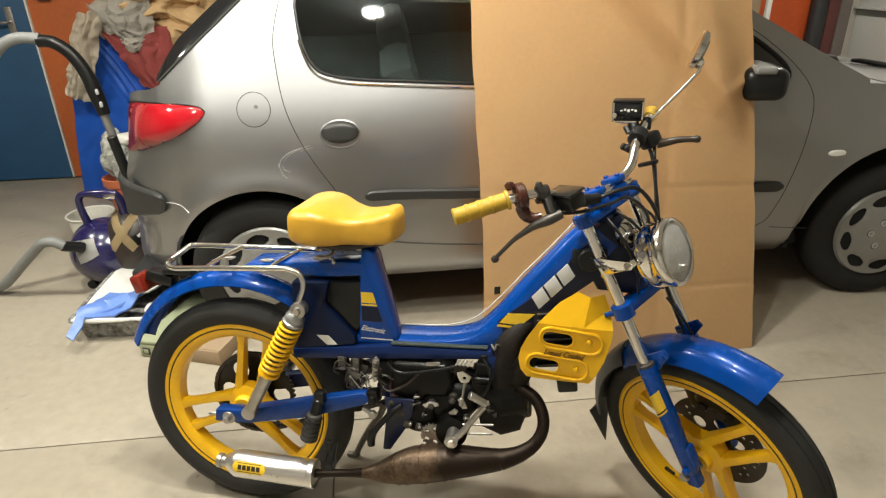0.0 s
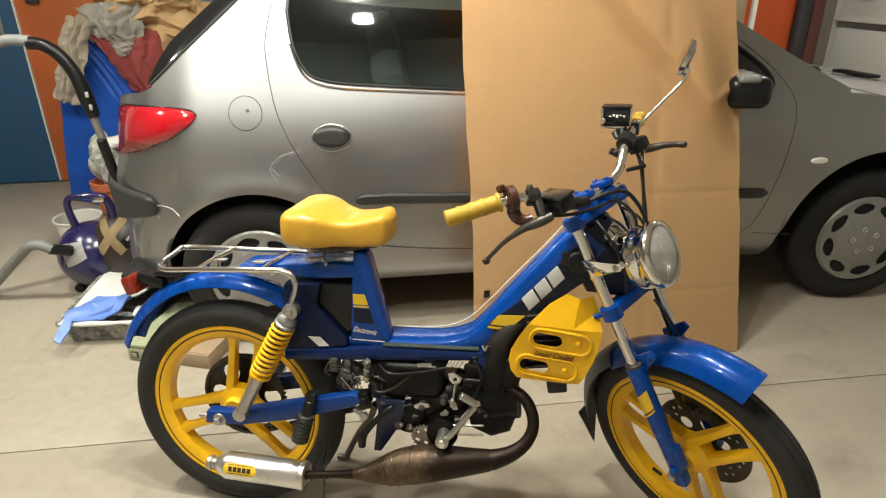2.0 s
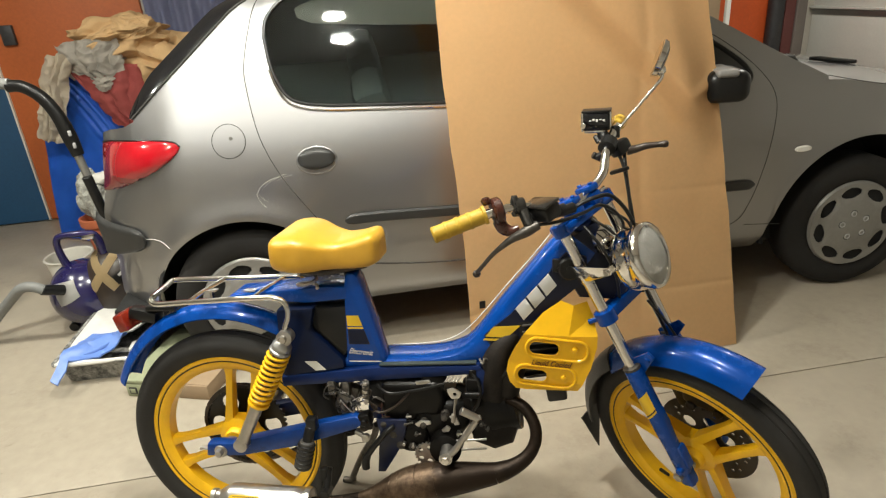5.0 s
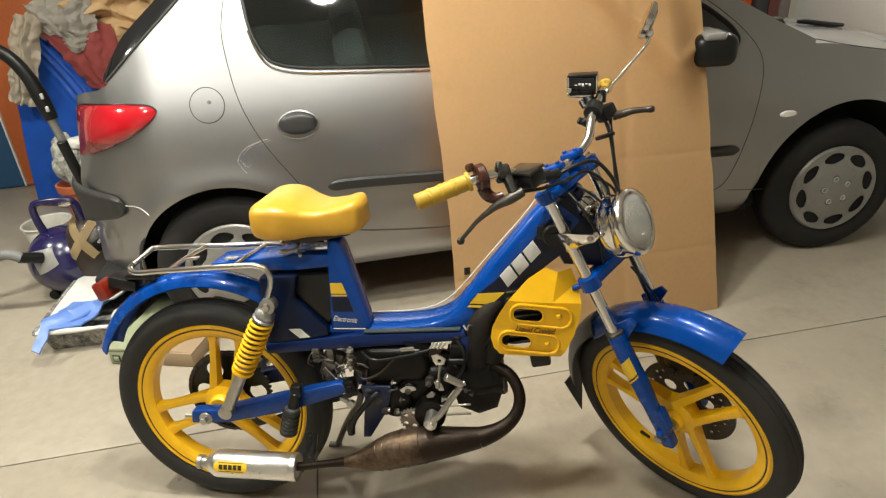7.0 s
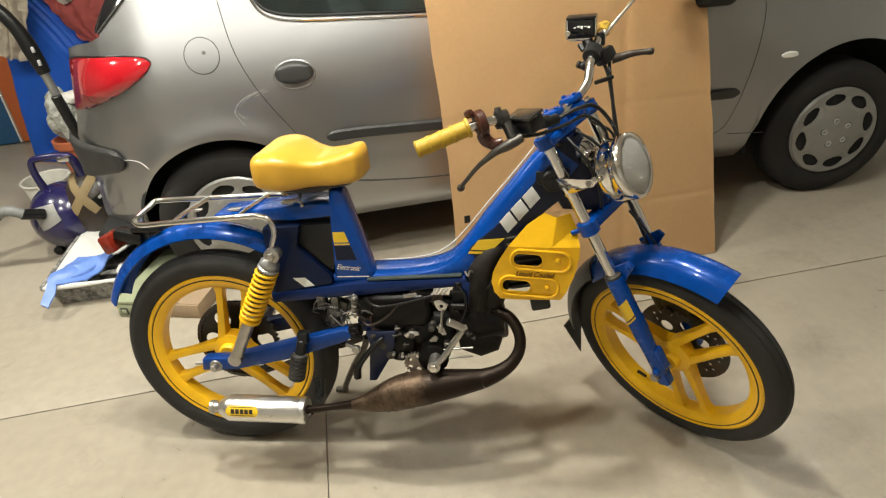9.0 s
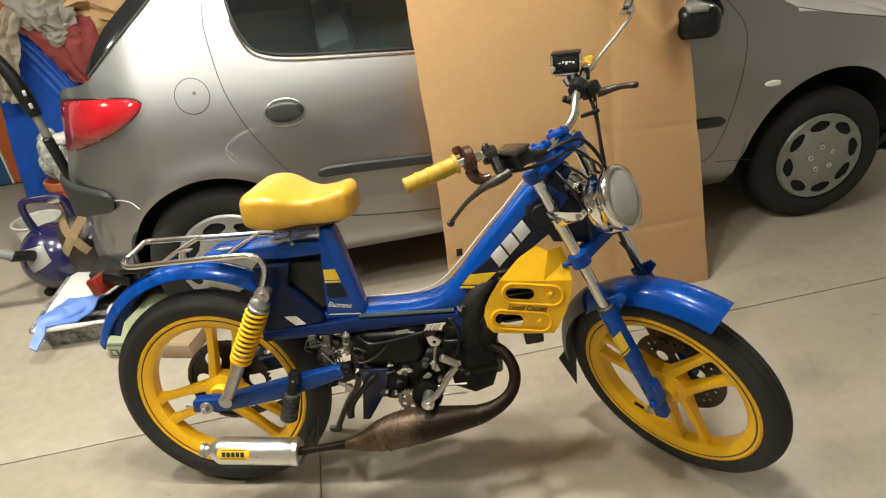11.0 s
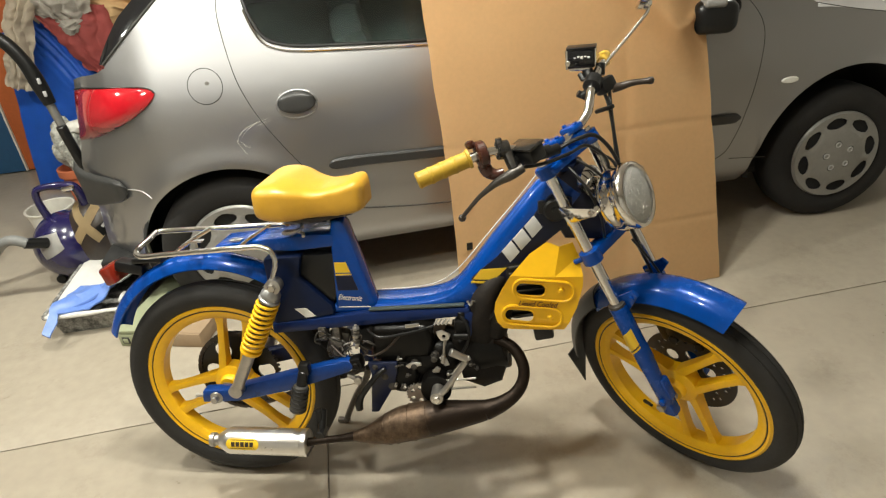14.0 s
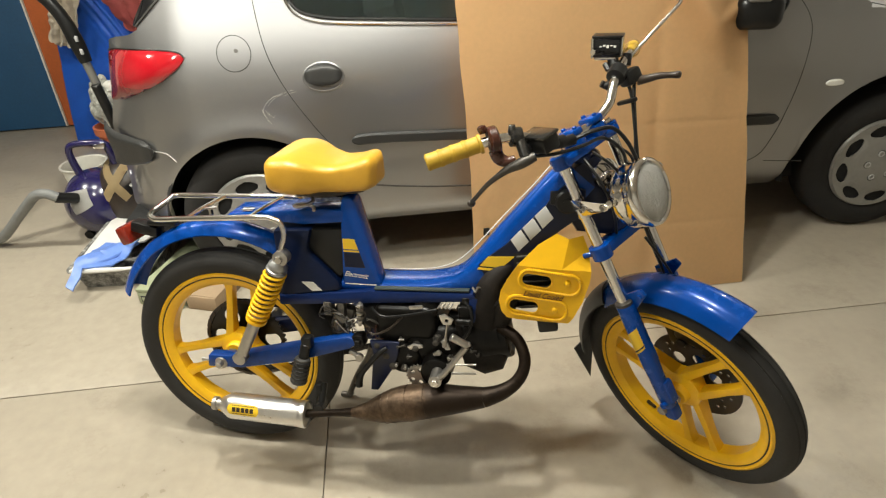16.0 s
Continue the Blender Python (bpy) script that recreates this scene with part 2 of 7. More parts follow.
def spline(pts, n=8):
    """A smooth curve through points."""
    P = [Vector(p) for p in pts]
    out = []
    for i in range(len(P) - 1):
        a, b, c, d = P[max(i - 1, 0)], P[i], P[i + 1], P[min(i + 2, len(P) - 1)]
        for k in range(n):
            t = k / n
            out.append(0.5 * (2 * b + (c - a) * t + (2 * a - 5 * b + 4 * c - d) * t * t + (3 * b - a - 3 * c + d) * t ** 3))
    out.append(P[-1])
    return out


def add_rings(bm, rings, closed_ring=True, cap=True, closed=False):
    vs = [[bm.verts.new(p) for p in r] for r in rings]
    n = len(vs[0])
    last = len(vs) if closed else len(vs) - 1
    for i in range(last):
        a, b = vs[i], vs[(i + 1) % len(vs)]
        for j in range(n if closed_ring else n - 1):
            k = (j + 1) % n
            bm.faces.new((a[j], a[k], b[k], b[j]))
    if cap and closed_ring and not closed:
        bm.faces.new(vs[0])
        bm.faces.new(vs[-1][::-1])
    return bm


def tube(pts, r, seg=10, n=0, closed=False, bm=None):
    """A round bar along points; r is one radius or one for each point."""
    if n:
        if isinstance(r, (list, tuple)):
            rr = [q[0] for q in spline([(q, 0, 0) for q in r], n)]
        else:
            rr = r
        P = spline(pts, n)
    else:
        P, rr = [Vector(p) for p in pts], r
    m = len(P)
    R = rr if isinstance(rr, (list, tuple)) else [rr] * m
    bm = bm or bmesh.new()
    rings, up = [], None
    for i, p in enumerate(P):
        if closed:
            d = (P[(i + 1) % m] - P[i - 1]).normalized()
        else:
            d = (P[min(i + 1, m - 1)] - P[max(i - 1, 0)]).normalized()
        if up is None:
            up = d.orthogonal().normalized()
        up = (up - d * up.dot(d))
        up = up.normalized() if up.length > 1e-6 else d.orthogonal().normalized()
        side = d.cross(up)
        rings.append([p + R[i] * (math.cos(a) * up + math.sin(a) * side) for a in (2 * math.pi * k / seg for k in range(seg))])
    return add_rings(bm, rings, closed=closed)


def lathe(profile, seg=32, m=None, cap=True, bm=None):
    """Turns (along, radius) pairs about the local y axis, then places by m."""
    bm = bm or bmesh.new()
    start = len(bm.verts)
    rings = [[Vector((max(r, 1e-4) * math.cos(a), t, max(r, 1e-4) * math.sin(a))) for a in (2 * math.pi * k / seg for k in range(seg))] for t, r in profile]
    add_rings(bm, rings, cap=cap)
    if m is not None:
        bm.verts.ensure_lookup_table()
        bmesh.ops.transform(bm, matrix=m, verts=bm.verts[start:])
    return bm


def along(a, b):
    """A pose at a whose y axis points to b."""
    d = Vector(b) - Vector(a)
    return Matrix.Translation(a) @ d.to_track_quat("Y", "Z").to_matrix().to_4x4()


def rod(a, b, r, r2=None, seg=14, bevel=0.15):
    """A straight round bar with softened ends."""
    l = (Vector(b) - Vector(a)).length
    r2 = r if r2 is None else r2
    e = min(r, r2) * bevel
    return lathe([(0, r - e), (e, r), (l - e, r2), (l, r2 - e)], seg, along(a, b))


def prism(outline, y0, y1, bevel=0.004, holes=(), seg=2):
    """An xz outline (with holes) given thickness along y."""
    bm = bmesh.new()
    edges = []
    for loop in (outline, *holes):
        vs = [bm.verts.new((x, y0, z)) for x, z in loop]
        edges += [bm.edges.new((vs[i], vs[(i + 1) % len(vs)])) for i in range(len(vs))]
    if holes:
        bmesh.ops.triangle_fill(bm, edges=edges, use_beauty=True)
    else:
        bm.faces.new(bm.verts[:])
    r = bmesh.ops.extrude_face_region(bm, geom=bm.faces[:])
    bmesh.ops.translate(bm, vec=(0, y1 - y0, 0), verts=[v for v in r["geom"] if isinstance(v, bmesh.types.BMVert)])
    bmesh.ops.recalc_face_normals(bm, faces=bm.faces)
    if bevel:
        sharp = [e for e in bm.edges if len(e.link_faces) == 2 and e.calc_face_angle(0) > 1.0]
        bmesh.ops.bevel(bm, geom=sharp, offset=bevel, segments=seg, affect="EDGES", profile=0.5, clamp_overlap=True)
    return bm


def arc(cx, cz, r, a0, a1, n=12, rz=None):
    rz = r if rz is None else rz
    return [(cx + r * math.cos(radians(a0 + (a1 - a0) * k / n)), cz + rz * math.sin(radians(a0 + (a1 - a0) * k / n))) for k in range(n + 1)]


def rounded(cx, cz, w, h, r, turn=0.0, n=5):
    """A rounded rectangle in xz."""
    pts = []
    for sx, sz, a in ((1, 1, 0), (-1, 1, 90), (-1, -1, 180), (1, -1, 270)):
        pts += arc(sx * (w / 2 - r), sz * (h / 2 - r), r, a, a + 90, n)
    c, s = math.cos(radians(turn)), math.sin(radians(turn))
    return [(cx + x * c - z * s, cz + x * s + z * c) for x, z in pts]


def moved(bm, m):
    bmesh.ops.transform(bm, matrix=m, verts=bm.verts)
    return bm


def join(*bms):
    out = bms[0]
    for b in bms[1:]:
        me = bpy.data.meshes.new("tmp")
        b.to_mesh(me)
        b.free()
        out.from_mesh(me)
        bpy.data.meshes.remove(me)
    return out


def interp(table, x):
    """Smooth reading of a table of (x, value)."""
    if x <= table[0][0]:
        return table[0][1]
    for (a, va), (b, vb) in zip(table, table[1:]):
        if x <= b:
            t = (x - a) / (b - a)
            return va + (vb - va) * t
    return table[-1][1]


def writing(text, size, m, mat, parent, name="lettering", label="", shear=0.0, depth=0.0004, bold=0.0, width=None):
    cu = bpy.data.curves.new(name, "FONT")
    cu.body, cu.size, cu.shear, cu.extrude, cu.offset = text, size, shear, depth, bold
    cu.align_x, cu.align_y = "CENTER", "CENTER"
    ob = new(name, cu)
    me = bpy.data.meshes.new_from_object(ob.evaluated_get(bpy.context.evaluated_depsgraph_get()))
    bpy.data.objects.remove(ob)
    xs = [v.co.x for v in me.vertices]
    k = (width / (max(xs) - min(xs))) if width else 1.0
    me.transform(m @ Matrix.Diagonal((k, 1, 1, 1)))
    me.materials.clear()
    me.materials.append(mat)
    ob = new(name, me)
    ob.parent = parent
    if label:
        ob["label"] = label
    return ob


# ---- the garage ----
def structure(name, bm, mat, label, parent=None):
    ob = finish(name, bm, mat, parent, smooth=False)
    return tagged(ob, label, kind="structure")


floor = structure("floor", box(0.14, -0.61, -0.06, 7.9, 6.2, 0.10, 0), JOINT, "light concrete garage floor with a saw-cut joint")
SEAM = -0.527
CROSS = 0.2465
for y0, y1 in ((SOUTH - 0.1, SEAM - 0.0021), (SEAM + 0.0021, NORTH + 0.1)):
    for x0, x1 in ((WEST - 0.11, CROSS - 0.0013), (CROSS + 0.0013, EAST + 0.11)):
        part("slab", box((x0 + x1) / 2, (y0 + y1) / 2, -0.005, x1 - x0, y1 - y0, 0.010, 0.002), CONCRETE, floor)

structure("ceiling", box(0.14, -0.61, CEIL + 0.06, 7.9, 6.2, 0.12, 0), CEILING, "white painted garage ceiling")
structure("wall_north", box(0.14, NORTH + 0.10, CEIL / 2, 7.9, 0.2, CEIL, 0), PLASTER, "pale plaster wall behind the car")
# unseen south wall, pale so that it brightens reflections in the flank
structure("wall_south", box(0.14, SOUTH - 0.10, CEIL / 2, 7.9, 0.2, CEIL, 0), BLOCK, "unseen block wall, toned for its reflection in the car")
# unseen west wall: colour darkened to dim reflections in the tail lamp
structure("wall_west", box(WEST - 0.10, -0.61, CEIL / 2, 0.2, 6.0, CEIL, 0), DIMBLOCK, "unseen block wall, toned for its reflection in the car")
structure("wall_east", box(EAST + 0.16, -0.61, CEIL / 2, 0.2, 6.0, CEIL, 0), PLASTER, "pale plaster wall round the garage door")

door_1 = tagged(thing("door_1", "", ""), "dark blue flush door with a steel handle", kind="structure")
part("leaf", box(-2.19, NORTH - 0.025, 1.03, 0.88, 0.045, 2.04, 0.004), BLUEDOOR, door_1)
part("handle", tube([(-1.86, NORTH - 0.045, 1.05), (-1.86, NORTH - 0.10, 1.05), (-1.90, NORTH - 0.105, 1.05), (-1.98, NORTH - 0.10, 1.05)], 0.009, n=4), STEEL, door_1)
part("handle_plate", box(-1.86, NORTH - 0.050, 1.03, 0.045, 0.008, 0.22, 0.003), STEEL, door_1)
door_2 = tagged(thing("door_2", "", ""), "orange-brown wooden door with a grey lock case", kind="structure")
part("leaf", box(-1.27, NORTH - 0.022, 1.03, 0.93, 0.04, 2.04, 0.004), ORANGE, door_2)
part("lock_case", box(-1.62, NORTH - 0.058, 1.23, 0.075, 0.032, 0.12, 0.006), DARKSTEEL, door_2)
part("edge_trim", box(-1.741, NORTH - 0.030, 1.03, 0.012, 0.056, 2.04, 0.003), PLASTER, door_2)

curtain = tagged(new("curtain", bpy.data.meshes.new("curtain")), "pale lilac curtain hanging in folds on the wall", "curtain")
bm = bmesh.new()
rows = []
for i in range(61):
    x = -0.78 + 0.62 * i / 60
    rows.append([(x, NORTH - 0.05 - 0.022 * math.sin(i * 0.75) - 0.01 * math.sin(i * 0.31), z) for z in (0.55, 1.0, 1.5, 2.05)])
add_rings(bm, rows, closed_ring=False, cap=False)
bmesh.ops.solidify(bm, geom=bm.faces[:], thickness=0.004)
bm.to_mesh(curtain.data)
bm.free()
curtain.data.materials.append(CURTAIN)
curtain.data.shade_smooth()
rail = finish("curtain_rail", rod((-0.86, NORTH - 0.05, 2.06), (-0.08, NORTH - 0.05, 2.06), 0.012), STEEL)
tagged(rail, "thin steel curtain rail on the wall", "rail")

# the sectional garage door in the east wall
garage_door = tagged(thing("door_3", "", ""), "white sectional garage door with ribbed panel joints", kind="structure")
for z0, z1 in ((0.02, 0.46), (0.475, 0.925), (0.985, 1.47), (1.485, 1.97), (1.985, 2.40)):
    part("panel", box(EAST + 0.02, 0.01, (z0 + z1) / 2, 0.04, 4.72, z1 - z0, 0.008), WHITEDOOR, garage_door)
part("joint_rib", box(EAST - 0.004, 0.01, 0.978, 0.05, 4.72, 0.018, 0.004), WHITEDOOR, garage_door)
part("joint_strip", box(EAST + 0.012, 0.01, 0.946, 0.03, 4.72, 0.040, 0.004), GREYSTEEL, garage_door, "grey recessed strip")
part("hinge", box(EAST - 0.012, 2.12, 1.16, 0.03, 0.14, 0.05, 0.006), GREYSTEEL, garage_door)

orange_panel = finish("wall_panel", box(3.30, NORTH - 0.012, 1.35, 0.86, 0.02, 2.1, 0.003), ORANGEWALL, smooth=False)
tagged(orange_panel, "bright orange painted panel on the wall", "panel")
post = finish("post", rod((3.630, NORTH - 0.075, 0), (3.630, NORTH - 0.075, CEIL - 0.01), 0.058, seg=24), DARKSTEEL)
tagged(post, "dark steel downpipe in the corner", "pipe")
red_post = finish("post", box(3.732, NORTH - 0.06, 1.2, 0.085, 0.08, 2.4, 0.006), RUSTRED, smooth=False)
tagged(red_post, "dark red steel upright beside the garage door", "post")
jamb = finish("post", box(3.820, NORTH - 0.065, 1.2, 0.086, 0.09, 2.4, 0.010), BROWNPAINT, smooth=False)
tagged(jamb, "grey-brown painted jamb of the garage door", "post")

shelf = thing("shelf_unit", "white metal shelf unit with boxes on it", "shelf")
for x in (2.40, 3.035):
    for y in (1.98, 2.30):
        part("upright", box(x, y, 0.95, 0.03, 0.03, 1.9, 0.003), WHITEDOOR, shelf)
for z in (0.25, 0.62, 0.93, 1.60, 1.85):
    part("shelf_board", box(2.72, 2.14, z, 0.66, 0.35, 0.03, 0.003), WHITEDOOR, shelf)
for x, z, w, h, mt, lab in ((2.80, 0.945, 0.40, 0.30, CARTON, "dull brown box on a shelf"), (2.91, 0.635, 0.20, 0.24, TAPE, "brown cardboard box on a shelf"),
                        (2.58, 1.615, 0.3, 0.2, CARPLASTIC, "black box on a shelf")):
    tagged(finish("box", box(x, 2.14, z + h / 2 + 0.001, w, 0.26, h, 0.005), mt), lab, "box")

# a ceiling fixture at each lamp, added fill included; all globes glow alike
for lx, ly, watts in BULBS:
    lamp = thing("ceiling_light", "white ceiling light with an opal globe; two of the six are added fill", "lamp", "ceiling lights", at=pose(lx, ly, CEIL))
    part("base", lathe([(0.0, 0.002), (0.0, 0.060), (-0.012, 0.062), (-0.030, 0.045), (-0.060, 0.034), (-0.064, 0.002)], 28, pose(0, 0, 0, 90, 0, 0)), WHITEDOOR, lamp)
    part("globe", lathe([(-0.058 - 0.065 * (1 - math.cos(a)), max(0.002, 0.065 * math.sin(a))) for a in np.linspace(0.45, math.pi, 16)], 28, pose(0, 0, 0, 90, 0, 0)), BULBGLOW, lamp, "glowing opal globe")


# ---- the car ----
car = thing("car", "silver-grey five-door hatchback with dark side mouldings", "car")
SECTION = [(0.12, 0.15), (0.20, 0.080), (0.235, 0.045), (0.265, 0.012), (0.30, -0.002), (0.34, -0.006), (0.40, -0.013), (0.48, -0.018), (0.60, -0.020), (0.72, -0.018), (0.79, -0.013), (0.84, -0.003), (0.88, 0.009), (0.92, 0.023), (0.96, 0.038), (1.0, 0.054),
           (1.1, 0.092), (1.2, 0.135), (1.3, 0.185), (1.34, 0.22), (1.38, 0.30)]
HUBS = (0.0, 2.442)
MID = 0.82


def side(x, z):
    """The near flank of the body: how far in it lies at x, z."""
    y = interp(SECTION, z)
    y = (y + interp(SECTION, z - 0.02) + interp(SECTION, z + 0.02)) / 3
    s = max(0.0, (-0.12 - x) / 0.40)
    y += 0.30 * s ** 2.2
    s = max(0.0, (x - 2.45) / 0.78)
    y += 0.30 * s ** 2.4
    for hx in HUBS:
        d = math.hypot(x - hx, z - 0.285)
        y -= 0.014 * math.exp(-((d - 0.345) / 0.05) ** 2)
    return y


TAIL = [(0.2, -0.585), (0.3, -0.56), (0.4, -0.545), (0.5, -0.54), (0.6, -0.545), (0.65, -0.53), (0.75, -0.50), (0.85, -0.485), (0.93, -0.475), (1.0, -0.465)]


def tail_out(x, z):
    """The bumper stands further back than the lamps."""
    return x if x > -0.30 else -0.30 - (x + 0.30) * (interp(TAIL, z) + 0.30) / 0.22


def skin(xs, lo, hi, rows=14, off=0.0, thick=0.0, mirror=False, bulge=0.0):
    """A piece of the flank between two curves, raised by off, with its edge turned in."""
    bm = bmesh.new()
    cols = []
    for i, x in enumerate(xs):
        a, b = lo(x), hi(x)
        col = []
        for k in range(rows + 1):
            z = a + (b - a) * k / rows
            u, v = i / (len(xs) - 1), k / rows
            edge = min(1, min(u, 1 - u, v, 1 - v) * 5) if bulge else 0
            y = side(x, z) - off - bulge * math.sqrt(max(0, edge * (2 - edge)))
            col.append((tail_out(x, z), 2 * MID - y if mirror else y, z))
        cols.append(col)
    add_rings(bm, cols, closed_ring=False, cap=False)
    if thick:
        bmesh.ops.solidify(bm, geom=bm.faces[:], thickness=-thick if mirror else thick)
    bmesh.ops.remove_doubles(bm, verts=bm.verts, dist=0.0002)
    return bm


ARCHES = {0.0: 0.332, 2.442: 0.380}


def sill(x):
    for hx in HUBS:
        if abs(x - hx) < ARCHES[hx]:
            return max(0.21, 0.285 + math.sqrt(ARCHES[hx] ** 2 - (x - hx) ** 2))
    return 0.21 if x > 0 else 0.20


BELT = [(-0.52, 0.91), (-0.44, 0.935), (-0.33, 0.955), (-0.26, 0.982), (-0.215, 0.99), (0.26, 0.985), (0.78, 0.94), (1.9, 0.885), (2.1, 0.90), (2.3, 0.885), (2.6, 0.835), (2.9, 0.76), (3.1, 0.68), (3.2, 0.60)]
ROOF = [(-0.285, 0.988), (-0.085, 1.155), (0.085, 1.30), (0.20, 1.36), (0.40, 1.38), (1.25, 1.38), (1.45, 1.33), (1.76, 1.165), (2.0, 1.03), (2.1, 0.975), (2.24, 0.905)]


def belt(x):
    return interp(BELT, x)


def roofline(x):
    return interp(ROOF, x)


xs = sorted(set([round(v, 4) for v in list(np.linspace(-0.52, 3.2, 130))] + [round(h + ARCHES[h] * math.cos(radians(a)), 4) for h in HUBS for a in np.linspace(12.8, 167.2, 60)]))
body = part("body", skin(xs, sill, belt, 26), SILVER, car, angle=50)
WIN = [(0.183, 1.19, 1.21), (0.19, 1.12, 1.245), (0.205, 1.065, 1.27), (0.235, 1.012, 1.30), (0.28, 0.988, 1.325), (0.36, 0.973, 1.343), (0.5, 0.962, 1.35), (0.78, 0.943, 1.352), (0.94, 0.935, 1.352)]
WINF = [(1.04, 0.93, 1.34), (1.3, 0.918, 1.30), (1.6, 0.905, 1.16), (1.78, 0.898, 1.06), (1.86, 0.897, 1.005), (1.90, 0.90, 0.97), (1.918, 0.918, 0.945)]


def win_lo(x):
    t = WIN if x < 1 else WINF
    return interp([(a, b) for a, b, c in t], x)


def win_hi(x):
    t = WIN if x < 1 else WINF
    return interp([(a, c) for a, b, c in t], x)


def green(x0, x1, n, lo, hi):
    return skin(list(np.linspace(x0, x1, n)), lo, hi, 12)


gh = green(-0.285, 0.183, 30, belt, roofline)
gh = join(gh, green(0.183, 0.96, 50, belt, win_lo), green(0.183, 0.96, 50, win_hi, roofline), green(0.94, 1.04, 5, belt, roofline),
          green(1.04, 1.918, 40, belt, win_lo), green(1.04, 1.918, 40, win_hi, roofline), green(1.918, 2.24, 14, belt, roofline))
part("pillar_frame", gh, SILVER, car, angle=60)
far = skin(list(np.linspace(-0.52, 3.2, 90)), sill, belt, 14, mirror=True)
def far_green(x0, x1, n, lo, hi):
    return skin(list(np.linspace(x0, x1, n)), lo, hi, 8, mirror=True)


far = join(far, far_green(-0.285, 0.183, 14, belt, roofline), far_green(0.183, 0.96, 30, belt, win_lo), far_green(0.183, 0.96, 30, win_hi, roofline), far_green(0.94, 1.04, 4, belt, roofline),
           far_green(1.04, 1.918, 30, belt, win_lo), far_green(1.04, 1.918, 30, win_hi, roofline), far_green(1.918, 2.24, 8, belt, roofline))
part("far_side", far, SILVER, car)

# roof, hatch, bonnet, windscreen across the car
bm = bmesh.new()
cols = []
for x in np.linspace(0.03, 1.36, 30):
    z0, y0 = roofline(x), side(x, roofline(x))
    cols.append([(x, y0 + (2 * MID - 2 * y0) * k / 16, z0 + 0.075 * (1 - (2 * k / 16 - 1) ** 4)) for k in range(17)])
add_rings(bm, cols, closed_ring=False, cap=False)
part("roof", bm, SILVER, car)
bm = bmesh.new()
cols = []
for x in np.linspace(2.16, 3.2, 90):
    z0, y0 = belt(x), side(x, belt(x))
    cols.append([(x + 0.05 * (1 - (2 * k / 48 - 1) ** 2) * min(1, max(0, (x - 2.3) / 0.7)), y0 + (2 * MID - 2 * y0) * k / 48, z0 + 0.055 * (1 - (2 * k / 48 - 1) ** 4)) for k in range(49)])
add_rings(bm, cols, closed_ring=False, cap=False)
part("bonnet", bm, SILVER, car)
bm = bmesh.new()
cols = []


def fall(y0, y):
    """How far the hatch drops inward from the corners of the car."""
    return min(0.10, 0.24 * min(y - y0, 2 * MID - y0 - y))


for z in np.linspace(0.20, 0.91, 24):
    x = tail_out(-0.52, z)
    y0 = side(-0.52, z)
    cols.append([(x - 0.05 * (1 - (2 * k / 32 - 1) ** 2), y0 + (2 * MID - 2 * y0) * k / 32, z - fall(y0, y0 + (2 * MID - 2 * y0) * k / 32) * max(0.0, (z - 0.55) / 0.36)) for k in range(33)])
add_rings(bm, cols, closed_ring=False, cap=False)
part("tailgate", bm, SILVER, car)
bm = bmesh.new()
cols = []
for z in np.linspace(0.20, 0.60, 10):
    y0 = side(3.2, z)
    cols.append([(3.2 + 0.06 * (1 - (2 * k / 16 - 1) ** 2), y0 + (2 * MID - 2 * y0) * k / 16, z) for k in range(17)])
add_rings(bm, cols, closed_ring=False, cap=False)
part("front_bumper", bm, SILVER, car)


def rear_edge(z):
    return interp([(0.980, -0.295), (0.988, -0.285), (1.155, -0.085), (1.30, 0.085), (1.36, 0.20), (1.40, 0.34)], z)


def ruled(a, b, n=16, m=10, bow=0.0):
    """A sheet between two edges that are functions of 0..1."""
    bm = bmesh.new()
    add_rings(bm, [[Vector(a(i / n)).lerp(Vector(b(i / n)), k / m) - Vector((0, bow * math.sin(math.pi * k / m), 0)) for k in range(m + 1)] for i in range(n + 1)], closed_ring=False, cap=False)
    return bm


bm = bmesh.new()
cols = []
for x in np.linspace(-0.52, -0.285, 24):
    z0 = belt(x)
    y0 = side(x, z0)
    cols.append([(tail_out(x, z0) - 0.03 * (1 - math.cos(math.pi * k / 32) ** 2), y0 + (MID - y0) * (1 - math.cos(math.pi * k / 32)), z0 - fall(y0, y0 + (MID - y0) * (1 - math.cos(math.pi * k / 32)))) for k in range(33)])
add_rings(bm, cols, closed_ring=False, cap=False)
part("hatch_ledge", bm, SILVER, car)


# the rear window wraps round the pillar as a dark strip
def strip_out(t):
    z = 0.982 + 0.406 * t
    x = rear_edge(z) - 0.012 - 0.072 * min(1, t / 0.32) ** 0.8 + 0.012 * t
    return (x, side(x, z) + 0.008 + 0.027 * min(1, t / 0.32), z)


def strip_in(t):
    z = 0.982 + 0.396 * t
    x = rear_edge(z) + 0.004
    return (x, side(x, z) - 0.0015, z)


